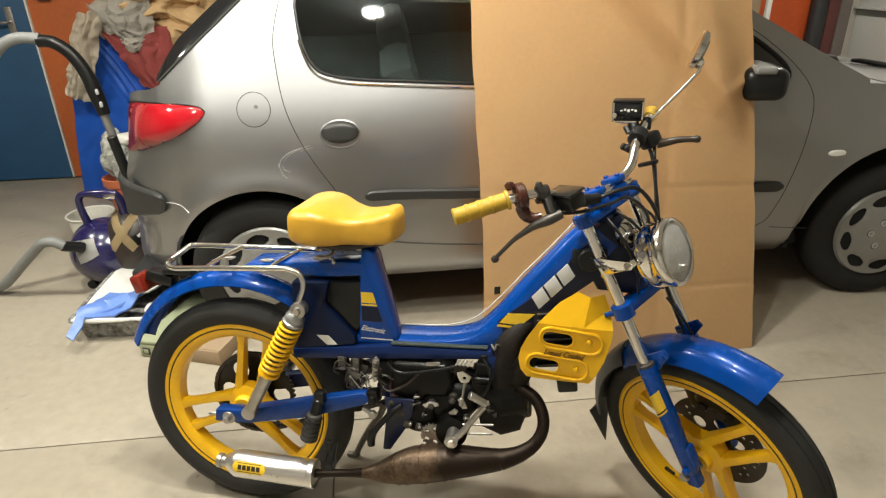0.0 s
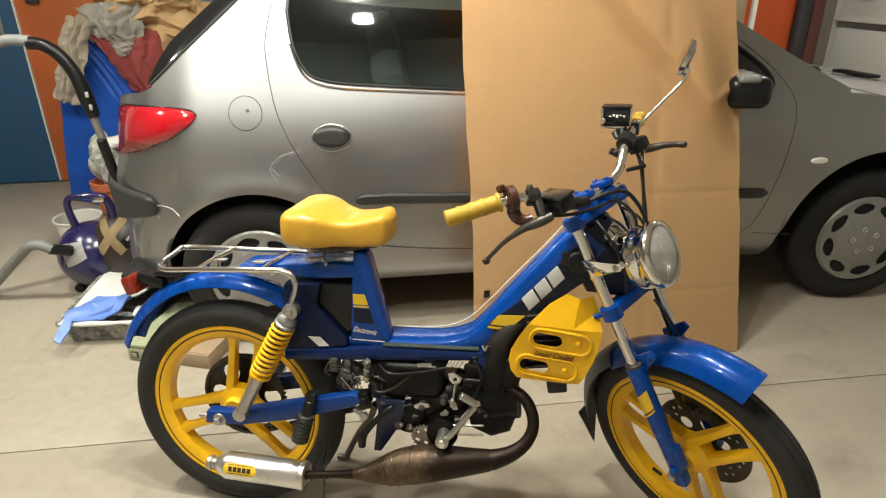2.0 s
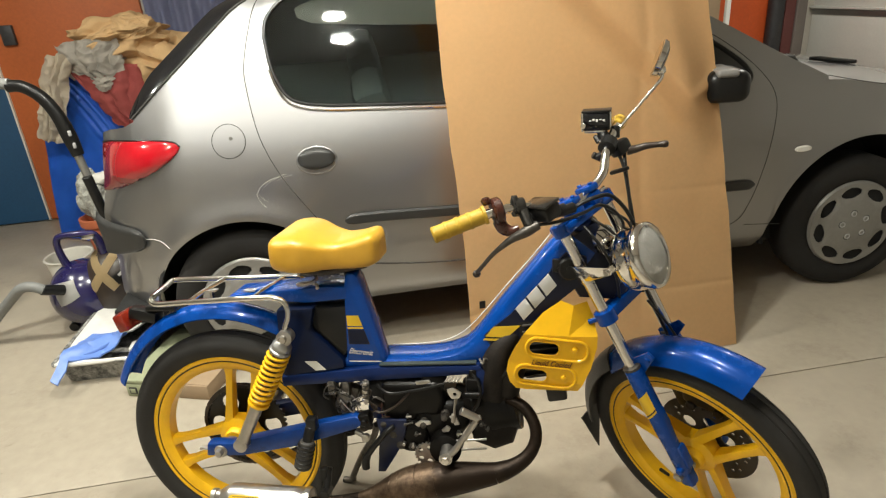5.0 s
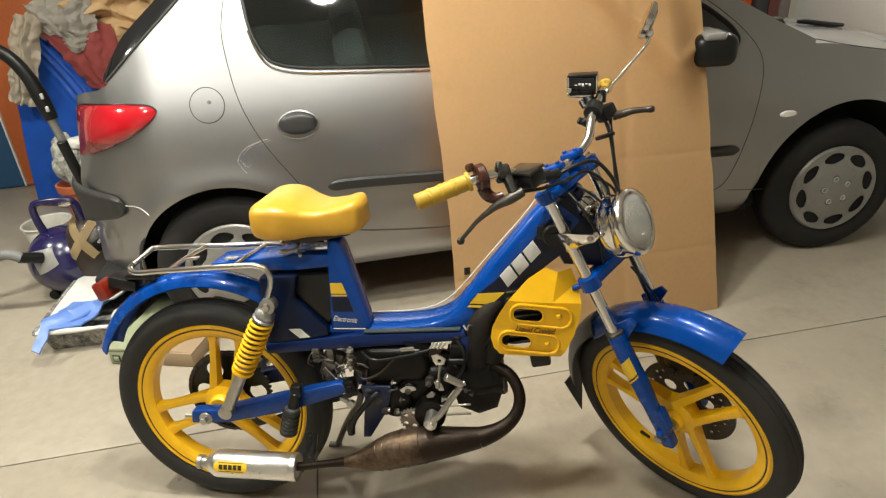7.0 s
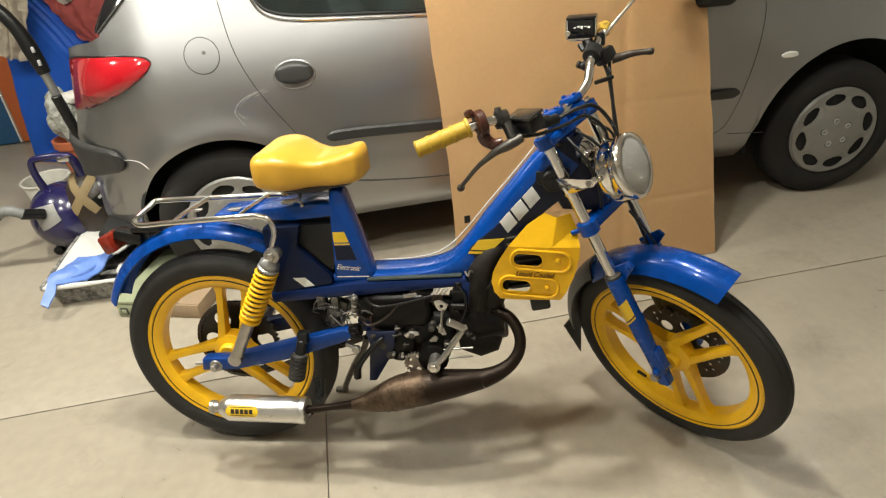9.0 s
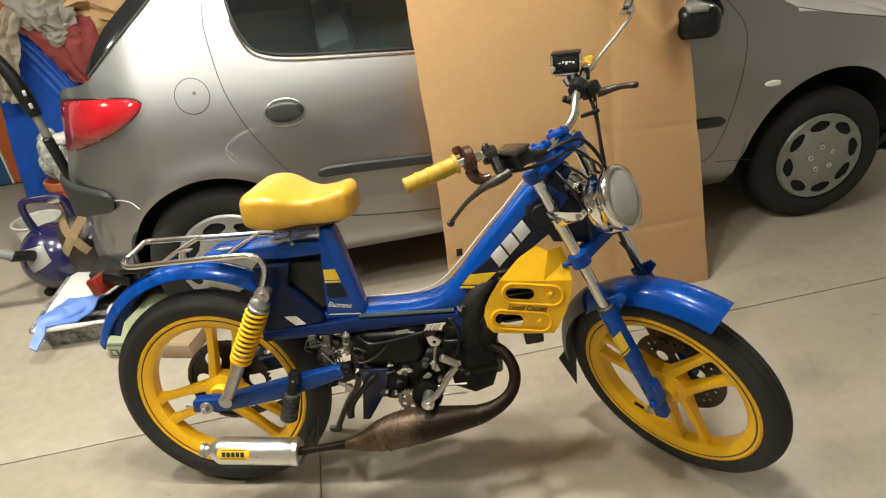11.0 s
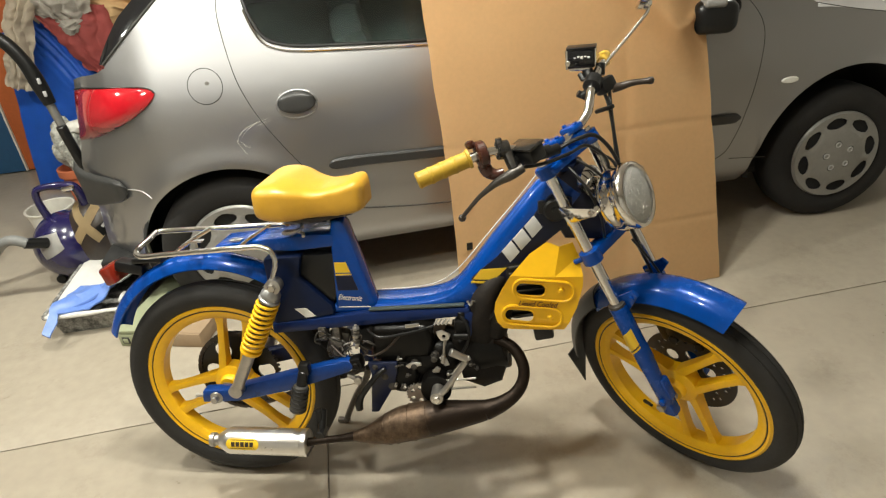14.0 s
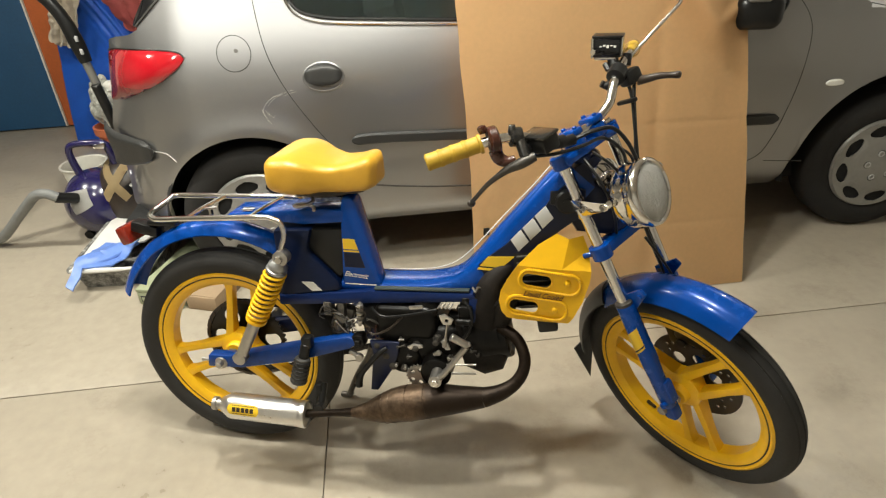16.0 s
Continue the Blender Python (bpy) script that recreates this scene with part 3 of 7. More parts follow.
part("rear_window_edge", ruled(strip_in, strip_out, 24, 8, 0.006), BLACKGLASS, car, "glossy black window edge")
part("edge_seal", tube([strip_in(t) for t in np.linspace(0, 1, 24)], 0.004, 8), GAP, car)
part("rear_window", ruled(strip_out, lambda t: (strip_out(t)[0], 2 * MID - strip_out(t)[1], strip_out(t)[2]), 12, 4), CARGLASS, car)
part("windscreen", ruled(lambda t: (2.17 - 0.82 * t, 0.14 + 0.13 * t, 0.955 + 0.44 * t), lambda t: (2.17 - 0.82 * t, 1.50 - 0.13 * t, 0.955 + 0.44 * t), 10, 8), CARGLASS, car)
for far_pane in (False, True):
    part("side_window", skin(list(np.linspace(0.185, 0.94, 40)), win_lo, win_hi, 14, -0.004, 0.004, far_pane), CARGLASS, car, angle=30)
    part("side_window", skin(list(np.linspace(1.04, 1.918, 40)), win_lo, win_hi, 14, -0.004, 0.004, far_pane), CARGLASS, car, angle=30)


def seal(pts, r=0.006, off=0.001):
    return tube([(tail_out(x, z), side(x, z) - off, z) for x, z in pts], r, 8)


def dense(pts, n=6):
    return [(p.x, p.y) for p in spline([(x, z, 0) for x, z in pts], n)]


part("window_seal", seal(dense([(x, a) for x, a, b in WIN[::-1]] + [(0.1815, 1.20)] + [(x, b) for x, a, b in WIN], 4), 0.0065), BLACK, car)
part("window_seal", seal(dense([(x, a) for x, a, b in WINF] + [(1.922, 0.932)] + [(x, b) for x, a, b in WINF[::-1]], 4), 0.0105), BLACK, car)
part("window_trim", seal(dense([(0.186, 1.10), (0.203, 1.045), (0.23, 0.998), (0.28, 0.972), (0.36, 0.958), (0.5, 0.947), (0.78, 0.929), (0.94, 0.921)]), 0.004, 0.003), CHROME, car)


def gap(pts, r=0.0014):
    part("panel_gap", seal(dense(pts, 8), r, 0.0), GAP, car)


gap([(0.22, 1.37), (0.165, 1.31), (0.134, 1.233), (0.104, 1.12), (0.103, 1.04), (0.119, 0.915), (0.147, 0.825), (0.193, 0.727), (0.262, 0.612), (0.32, 0.53), (0.37, 0.44), (0.45, 0.388), (0.65, 0.362), (0.95, 0.342), (1.3, 0.335), (1.75, 0.335), (1.90, 0.36), (1.955, 0.44), (2.0, 0.60), (2.02, 0.74), (2.018, 0.86), (1.96, 0.95), (1.85, 1.045), (1.70, 1.14), (1.5, 1.27)])
gap([(0.43, 0.396), (0.45, 0.388), (0.65, 0.362), (0.95, 0.342)], 0.0030)
gap([(1.0, 0.345), (0.985, 0.6), (0.99, 0.93)])
gap([(2.10, 0.335), (2.02, 0.338), (1.95, 0.345)])
gap([(2.24, 0.905), (2.4, 0.868), (2.7, 0.808), (3.0, 0.715)])
ring = [(0.022 + 0.055 * math.cos(a), 0.889 + 0.055 * math.sin(a)) for a in np.linspace(0, 2 * math.pi, 41)]
flap = part("fuel_flap", skin(list(np.linspace(-0.0295, 0.0735, 24)), lambda x: 0.889 - math.sqrt(max(0, 0.052 ** 2 - (x - 0.022) ** 2)), lambda x: 0.889 + math.sqrt(max(0, 0.052 ** 2 - (x - 0.022) ** 2)), 12, 0.0015), SILVER, car)
part("flap_gap", seal(ring, 0.0012, 0.0), GAP, flap)
part("flap_lock", lathe([(0, 0.007), (-0.0015, 0.0065), (-0.002, 0.003)], 16, Matrix.Translation((0.030, side(0.03, 0.895) - 0.001, 0.898))), GREYCAP, flap)

# door handle in its oval dish
def oval(cx, cz, w, h, up=0.0):
    return (list(np.linspace(cx - w / 2 + 0.0004, cx + w / 2 - 0.0004, 26)), lambda x: cz - h / 2 * math.sqrt(max(0, 1 - ((x - cx) / (w / 2)) ** 2)), lambda x: cz + h / 2 * math.sqrt(max(0, 1 - ((x - cx) / (w / 2)) ** 2)))


def car_handle(cx, cz):
    o = oval(cx, cz - 0.008, 0.136, 0.096)
    h = part("door_handle", skin(*o, 12, 0.0012, bulge=0.003), SILVER, car, "oval handle dish with a dark grip")
    part("dish_rim", seal([(cx + 0.067 * math.cos(a), cz - 0.004 + 0.045 * math.sin(a)) for a in np.linspace(0, 2 * math.pi, 41)], 0.003, 0.002), SILVER, h)
    o = oval(cx, cz + 0.002, 0.128, 0.074)
    part("grip", skin(*o, 12, 0.004, bulge=0.016), CARPLASTIC, h)


car_handle(0.303, 0.803)
# red tail lamp on the corner
lamp_hi = [(-0.52, 0.878), (-0.49, 0.886), (-0.44, 0.899), (-0.35, 0.910), (-0.255, 0.915), (-0.18, 0.910), (-0.15, 0.902), (-0.138, 0.890)]
lamp_lo = [(-0.52, 0.703), (-0.505, 0.708), (-0.41, 0.741), (-0.295, 0.786), (-0.225, 0.818), (-0.175, 0.848), (-0.15, 0.868), (-0.138, 0.886)]


def lens_face(x0, x1, v0, v1, n=44, rows=16):
    """A domed stretch of the lamp's face; v runs from its lower to its upper edge."""
    bm = bmesh.new()
    cols = []
    for i in range(n + 1):
        x = x0 + (x1 - x0) * i / n
        lo, hi = interp(lamp_lo, x), interp(lamp_hi, x)
        u = (x + 0.518) / 0.380
        col = []
        for k in range(rows + 1):
            v = v0(x) + (v1(x) - v0(x)) * k / rows
            z = lo + (hi - lo) * v
            edge = min(1, min(1 - u, v, 1 - v) * 9)
            dome = 0.006 * math.sqrt(max(0, edge * (2 - edge))) + 0.030 * 4 * v * (1 - v) * min(1, 4 * u * (1 - u) + 0.25) * (hi - lo) / 0.17
            col.append((tail_out(x, z), side(x, z) - 0.003 - dome, z))
        cols.append(col)
    return add_rings(bm, cols, closed_ring=False, cap=False)


def lens_split(x):
    lo, hi = interp(lamp_lo, x), interp(lamp_hi, x)
    return min(1.0, max(0.0, (0.790 + 0.03 * (x + 0.41) - lo) / (hi - lo)))


tail = part("tail_lamp", lens_face(-0.518, -0.138, lens_split, lambda x: 1.0), REDLAMP, car, "glossy red tail lamp", angle=70)
part("lower_lens", lens_face(-0.518, -0.300, lambda x: 0.0, lens_split, 26, 8), REDDEEP, tail, "deeper red lower lens", angle=70)
part("lamp_seal", seal(dense(lamp_hi[::-1], 5), 0.003, 0.004), BLACK, tail)
part("tail_lamp", skin(list(np.linspace(-0.518, -0.138, 24)), lambda x: interp(lamp_lo, x), lambda x: interp(lamp_hi, x), 8, 0.008, mirror=True), REDLAMP, car, "glossy red tail lamp")
# bumper corner guard and side mouldings
g_hi = [(-0.52, 0.630), (-0.50, 0.614), (-0.47, 0.603), (-0.42, 0.601), (-0.37, 0.601), (-0.35, 0.594), (-0.340, 0.584), (-0.334, 0.572)]
g_lo = [(-0.52, 0.452), (-0.47, 0.466), (-0.43, 0.486), (-0.375, 0.509), (-0.35, 0.526), (-0.340, 0.540), (-0.334, 0.554)]
bm = skin(list(np.linspace(-0.52, -0.334, 40)), lambda x: interp(g_lo, x), lambda x: interp(g_hi, x), 14, 0.004, 0.006, bulge=0.026)
for v in bm.verts:
    v.co.x -= 0.030 * min(1, max(0, (-0.40 - v.co.x) / 0.14)) ** 1.5
part("bumper_guard", bm, CARPLASTIC, car, "dark grey plastic bumper corner", angle=70)
for pts, r in (([(0.196, 0.764), (0.150, 0.753), (0.125, 0.744), (0.105, 0.730), (0.092, 0.716), (0.086, 0.700)], 0.0006), ([(0.172, 0.757), (0.140, 0.745), (0.118, 0.731), (0.104, 0.716)], 0.0004),
               ([(0.205, 0.757), (0.180, 0.752), (0.160, 0.745)], 0.0004), ([(0.083, 0.706), (0.088, 0.688), (0.098, 0.668), (0.108, 0.656)], 0.0006), ([(0.093, 0.704), (0.099, 0.690), (0.108, 0.678)], 0.0004), ([(0.100, 0.696), (0.107, 0.684), (0.118, 0.676), (0.122, 0.684)], 0.0004)):
    part("scratch", seal(dense(pts, 5), r, 0.0002), HUBCAP, car, "pale scratch in the paint")
part("bumper_seam", seal(dense([(-0.338, 0.563), (-0.31, 0.567), (-0.28, 0.565), (-0.262, 0.556), (-0.248, 0.542)], 6), 0.0015, 0.001), HUBCAP, car, "pale edge of the bumper joint")


def pill(x):
    """Rounded front end of the door's strip."""
    return math.sqrt(max(0.02, 1 - max(0.0, (x - 1.93) / 0.036) ** 2))


m_hi = [(0.370, 0.574), (0.377, 0.584), (0.395, 0.592), (0.43, 0.595), (0.5, 0.594), (0.98, 0.572)]
m_lo = [(0.370, 0.567), (0.377, 0.559), (0.395, 0.554), (0.43, 0.554), (0.5, 0.553), (0.98, 0.532)]
part("side_moulding", skin(list(np.linspace(0.370, 0.975, 70)), lambda x: interp(m_lo, x), lambda x: interp(m_hi, x), 6, 0.004, bulge=0.012), CARPLASTIC, car, "dark grey rubbing strip")
part("side_moulding", skin(list(np.linspace(1.0, 1.965, 50)), lambda x: 0.551 - 0.035 * (x - 1.0) - 0.021 * pill(x), lambda x: 0.551 - 0.035 * (x - 1.0) + 0.021 * pill(x), 6, 0.004, bulge=0.012), CARPLASTIC, car, "dark grey rubbing strip")
part("side_indicator", skin(*oval(2.15, 0.640, 0.072, 0.026), 6, 0.003, bulge=0.008), WHITE, car, "pale oval side repeater")

# door mirror on its black foot in the window corner
mir = part("door_mirror", box(1.696, -0.150, 0.944, 0.146, 0.185, 0.106, 0.036, pose(0, 0, 0, 0, 0, -12), 5), BLACK, car, "black door mirror with a worn grey top")
part("mirror_cap", box(1.682, -0.160, 0.990, 0.072, 0.165, 0.026, 0.012, pose(0, 0, 0, 0, 0, -12), 4), GREYCAP, mir, "worn grey top")
part("mirror_arm", tube([(1.725, -0.12, 0.935), (1.785, -0.03, 0.928), (1.840, 0.045, 0.922)], [0.048, 0.050, 0.048], 14, n=3), BLACK, mir)
part("mirror_foot", skin(list(np.linspace(1.78, 1.915, 16)), lambda x: 0.897 + 0.1 * max(0, x - 1.86), lambda x: win_hi(x) - 0.004, 8, 0.003, 0.004), CARPLASTIC, mir, "black corner plate")
# windscreen base: wiper arm and cowl
part("cowl", prism([(2.13, 0.955), (2.16, 0.972), (2.20, 0.968), (2.222, 0.945), (2.21, 0.920), (2.15, 0.920)], 0.16, 0.40, 0.010, seg=3), CARPLASTIC, car, "black plastic scuttle panel")
part("wiper", tube([(2.375, 0.30, 0.928), (2.42, 0.30, 0.924), (2.52, 0.31, 0.906), (2.62, 0.33, 0.892)], [0.007, 0.010, 0.011, 0.008], 8, n=4), BLACK, car)
# wheel wells and floor pan
for hx in HUBS:
    liner = lathe([(0.015, ARCHES[hx] + 0.003), (0.03, ARCHES[hx] + 0.015), (0.32, 0.37), (0.325, 0.02)], 48, Matrix.Translation((hx, 0, 0.285)), cap=False)
    bmesh.ops.delete(liner, geom=[v for v in liner.verts if v.co.z < 0.21], context="VERTS")
    part("wheel_arch", liner, ARCHBLACK, car)
part("floor_pan", box(1.25, MID, 0.235, 3.6, 1.40, 0.07, 0.01), ARCHBLACK, car)
# box added out of sight to block light from the floor under the car
part("under_blocker", box(1.20, MID + 0.05, 0.185, 1.75, 1.15, 0.05, 0.02), ARCHBLACK, car)
part("cabin_trim", box(1.0, MID, 0.56, 1.9, 1.30, 0.60, 0.05), CABIN, car)
for y in (0.42, 1.22):
    part("seat_back", box(0.55, y, 0.80, 0.14, 0.50, 0.36, 0.05, pose(0, 0, 0, 0, -14, 0)), CABIN, car)


def car_wheel(hx, turn):
    w = part("wheel", lathe([(-0.004, 0.175), (0.01, 0.178), (0.06, 0.172), (0.16, 0.172), (0.165, 0.05)], 40, pose(hx, 0.0, 0.285, 0, 0, turn)), ARCHBLACK, car)
    m = pose(hx, 0.0, 0.285, 0, 0, turn)
    prof = [(0.010, 0.176), (-0.004, 0.188), (-0.010, 0.200), (-0.014, 0.222), (-0.012, 0.248), (0.0, 0.270), (0.014, 0.282), (0.03, 0.286), (0.07, 0.287), (0.12, 0.286), (0.15, 0.275), (0.165, 0.24), (0.165, 0.18)]
    part("tyre", lathe(prof, 64, m, cap=False), CARTYRE, w)
    # hub cap: a dished disc with eight oval openings near its rim
    bm = bmesh.new()
    rad = [0.0, 0.012, 0.030, 0.045, 0.058, 0.070, 0.082, 0.094] + [0.098 + 0.0024 * k for k in range(29)] + [0.170, 0.175, 0.179, 0.183]

    def dish(r):
        return -0.016 - 0.014 * math.cos(min(1, r / 0.15) * math.pi / 2) + (0.010 if r > 0.182 else 0)

    def lip(r, u):
        """The cap turns in towards each opening."""
        a = abs((u * 8) % 1 - 0.5)
        return 0.003 * max(0.0, 1 - ((r - 0.130) / 0.022) ** 2) * max(0.0, min(1, (0.46 - a) / 0.14)) if r < 0.15 else 0.0
    n = 256
    grid = [[bm.verts.new((r * math.cos(2 * math.pi * k / n), dish(r) + lip(r, k / n), r * math.sin(2 * math.pi * k / n))) for k in range(n)] for r in rad[1:]]
    hub = bm.verts.new((0, dish(0), 0))
    for k in range(n):
        bm.faces.new((hub, grid[0][k], grid[0][(k + 1) % n]))
    for i in range(len(grid) - 1):
        rm = (rad[i + 1] + rad[i + 2]) / 2
        for k in range(n):
            a = ((k + 0.5) / n * 8) % 1 - 0.5
            wide = 0.39 * max(0, 1 - ((rm - 0.142) / 0.0225) ** 2) ** 0.6
            if 0.1195 < rm < 0.1645 and abs(a) < wide:
                continue
            bm.faces.new((grid[i][k], grid[i][(k + 1) % n], grid[i + 1][(k + 1) % n], grid[i + 1][k]))
    bmesh.ops.recalc_face_normals(bm, faces=bm.faces)
    if sum(f.normal.y * f.calc_area() for f in bm.faces) > 0:
        bmesh.ops.reverse_faces(bm, faces=bm.faces)
    bmesh.ops.solidify(bm, geom=bm.faces[:], thickness=0.004)
    part("hubcap", moved(bm, m @ pose(0, 0, 0, 0, 11, 0)), CAPGREY, w, "silver plastic hubcap with eight openings")
    part("hubcap_rim", lathe([(0.004, 0.178), (-0.008, 0.178), (-0.011, 0.181), (-0.007, 0.185), (0.006, 0.186)], 64, m, cap=False), CAPGREY, w)
    for k in range(5):
        a = radians(90 + 72 * k + 11)
        part("bolt_ring", lathe([(-0.0265, 0.0125), (-0.0285, 0.0145), (-0.0265, 0.0165), (-0.022, 0.0165)], 16, m @ Matrix.Translation((0.052 * math.cos(a), 0, 0.052 * math.sin(a))), cap=False), CARPLASTIC, w)
        part("bolt_cover", lathe([(-0.022, 0.012), (-0.029, 0.0125), (-0.031, 0.009), (-0.027, 0.007)], 12, m @ Matrix.Translation((0.052 * math.cos(a), 0, 0.052 * math.sin(a)))), GREYPLASTIC, w)


car_wheel(HUBS[0], 0)
car_wheel(HUBS[1], -4.6)
for hx in HUBS:
    part("far_wheel", lathe([(-0.15, 0.18), (-0.15, 0.25), (-0.10, 0.287), (-0.02, 0.287), (0.0, 0.25), (0.0, 0.18)], 40, Matrix.Translation((hx, 2 * MID - 0.02, 0.285))), CARTYRE, car)

# ---- the cardboard sheet, leaning on the car and bent round its mirror ----
CX0, CX1, CTOP = 0.747, 1.76, 1.50


def card_y(x, z):
    free = min(1.0, max(0.0, (CX1 - 0.075 * z - 0.03 * z * z - x) / 0.16))
    free = free * free * (3 - 2 * free)
    y = -0.322 + 0.150 * z
    y -= 0.010 * math.sin((x - 0.7) * 3.0) * z
    # pushed outward in a slanting fold by the mirror
    d = math.hypot((x - 1.72) / 0.16, (z - 0.90) / 0.16)
    y -= 0.030 * free * math.exp(-d * d)
    u = (x - 1.45) * 0.70 + (z - 1.03) * 0.71
    y -= 0.058 * (math.exp(-(u / 0.055) ** 2) if u < 0 else math.exp(-(u / 0.16) ** 2)) * free
    c = math.hypot(x - 1.50, z - 1.20)
    y -= 0.012 * math.exp(-((c - 0.27) / 0.018) ** 2) * min(1, max(0, (x - 1.52) / 0.08)) * min(1, max(0, (1.10 - z) / 0.08))
    y += 0.003 * math.exp(-((x - 1.385) / 0.02) ** 2)
    y += 0.002 * math.exp(-((z - 0.26) / 0.008) ** 2) + 0.002 * math.exp(-((z - 0.66 + 0.03 * x) / 0.009) ** 2)
    y += 0.0015 * noise.noise(Vector((x * 6, z * 6, 0)))
    return y


def card_edge(z, right):
    if right:
        return CX1 - 0.075 * z - 0.03 * z * z + 0.004 * noise.noise(Vector((z * 9, 3, 0)))
    return CX0 + 0.012 * math.sin(z * 4) + 0.003 * noise.noise(Vector((z * 9, 7, 0)))


bm = bmesh.new()
rows = []
for k in range(181):
    z = 0.004 + (CTOP - 0.004) * k / 180
    a, b = card_edge(z, False), card_edge(z, True)
    rows.append([(a + (b - a) * i / 150, card_y(a + (b - a) * i / 150, z), z) for i in range(151)])
add_rings(bm, rows, closed_ring=False, cap=False)
bmesh.ops.solidify(bm, geom=bm.faces[:], thickness=0.006)
sheet = finish("cardboard_sheet", bm, CARD, angle=60)
part("printed_mark", box(0.803, card_y(0.803, 0.300) - 0.0075, 0.300, 0.021, 0.003, 0.030, 0.001, pose(0, 0, 0, 8.5, 0, 0)), BLACK, sheet, "small black mark")
tagged(sheet, "large creased brown cardboard sheet leaning on the car", "cardboard")


# ---- the moped: upright parts in its own frame (x ahead, y to its left), leaning on its stand ----
LEAN = 7.461
moped = thing("moped", "blue and yellow moped with yellow mag wheels, parked on its stand", "moped", at=pose(0.0409, -0.7887, 0, -LEAN, 0, -16.376))
RAKE, STEER = radians(25.654), radians(45.058)
_f0, _l0 = Vector((math.cos(RAKE), 0, math.sin(RAKE))), Vector((0, 1, 0))
_fw = _f0 * math.cos(STEER) - _l0 * math.sin(STEER)
_le = _l0 * math.cos(STEER) + _f0 * math.sin(STEER)
_up = Vector((-math.sin(RAKE), 0, math.cos(RAKE)))
FORK = Matrix(((_fw.x, _le.x, _up.x, 0.9354), (_fw.y, _le.y, _up.y, 0.0), (_fw.z, _le.z, _up.z, 0.70), (0, 0, 0, 1)))


def bike(name, bm, mat, label="", parent=None, angle=40):
    return part(name, bm, mat, parent or moped, label, angle)


def fork(name, bm, mat, label="", parent=None, angle=40):
    """A part that turns with the handlebar: ahead, left, up along the steering axis."""
    return part(name, moved(bm, FORK), mat, parent or moped, label, angle)


def mag_wheel(name, m, first, fat=0.0):
    """A cast wheel: rim, three pairs of spokes, hub and tyre, turning about local y."""
    prof = [(-0.016, 0.190), (-0.022, 0.196), (-0.026, 0.205), (-0.027, 0.2125), (-0.0255, 0.2135), (-0.0255, 0.2155), (-0.027, 0.2165), (-0.029, 0.222), (-0.026, 0.2275), (-0.018, 0.226)]
    rim = bike(name, lathe(prof + [(-y, r) for y, r in prof[::-1]] + [(-0.016, 0.190)], 96, m, cap=False), YELLOW, "yellow cast wheel", angle=30)
    bike("pinstripe", lathe([(-0.0260, 0.2128), (-0.0275, 0.2136), (-0.0275, 0.2150), (-0.0260, 0.2162)], 96, m, cap=False), BLACK, "thin black line on the rim", rim)
    tp = [(-0.020, 0.222), (-0.028, 0.229), (-0.0325, 0.239), (-0.0335, 0.248), (-0.031, 0.258), (-0.026, 0.2655), (-0.0185, 0.2710), (-0.0165, 0.2690), (-0.0145, 0.2725), (-0.007, 0.2750), (-0.0035, 0.2755), (-0.002, 0.2730)]
    tp = [(y * (1 + 9 * fat), r + fat * min(1, (r - 0.222) / 0.03)) for y, r in tp]
    tp = tp + [(-y, r) for y, r in tp[::-1]]
    bm = lathe(tp, 120, m, cap=False)
    tyre = bike("tyre", bm, TYRE, "black rubber tyre", rim, angle=28)
    n = 0
    for pair in range(3):
        a = radians(first + 120 * pair)
        for s in (-1, 1):
            sec = []
            for r, off, w, t in ((0.030, 0.026, 0.016, 0.020), (0.06, 0.028, 0.0145, 0.017), (0.12, 0.031, 0.012, 0.014), (0.165, 0.034, 0.0125, 0.014), (0.186, 0.036, 0.018, 0.016), (0.196, 0.037, 0.026, 0.018)):
                c, o = r, s * off
                q = []
                for aa in (45, 90, 135, 180, 225, 270, 315, 360):
                    ca, sa = math.cos(radians(aa)), math.sin(radians(aa))
                    e = 0.45
                    q.append((c, math.copysign(abs(sa) ** e, sa) * t, o + math.copysign(abs(ca) ** e, ca) * w * 0.8))
                sec.append([Vector((x * math.cos(a) - z * math.sin(a), y, x * math.sin(a) + z * math.cos(a))) for x, y, z in q])
            bm = add_rings(bmesh.new(), sec)
            bike("spoke", moved(bm, m), YELLOW, "", rim, angle=50)
    bike("hub", lathe([(-0.040, 0.016), (-0.040, 0.024), (-0.037, 0.027), (-0.024, 0.029), (-0.020, 0.044), (-0.016, 0.049), (0.016, 0.049), (0.024, 0.036), (0.036, 0.028)], 32, m), YELLOW, "", rim)
    bike("axle_nut", lathe([(-0.062, 0.010), (-0.060, 0.013), (-0.046, 0.013), (-0.046, 0.018), (-0.044, 0.018)], 6, m), STEEL, "", rim)
    v = radians(first + 188)
    p0, p1 = Vector((0.188 * math.cos(v), 0, 0.188 * math.sin(v))), Vector((0.160 * math.cos(v + 0.1), -0.012, 0.160 * math.sin(v + 0.1)))
    bike("valve", moved(rod(p0, p1, 0.005, 0.004), m), BLACK, "", rim)
    return rim


HUBR = Matrix.Translation((0.0, 0, 0.286))
rear = mag_wheel("rear_wheel", HUBR, 79, 0.0105)
FRONT = FORK @ Matrix.Translation((0.002, 0.0036, -0.474))
front = mag_wheel("front_wheel", FRONT, 24)


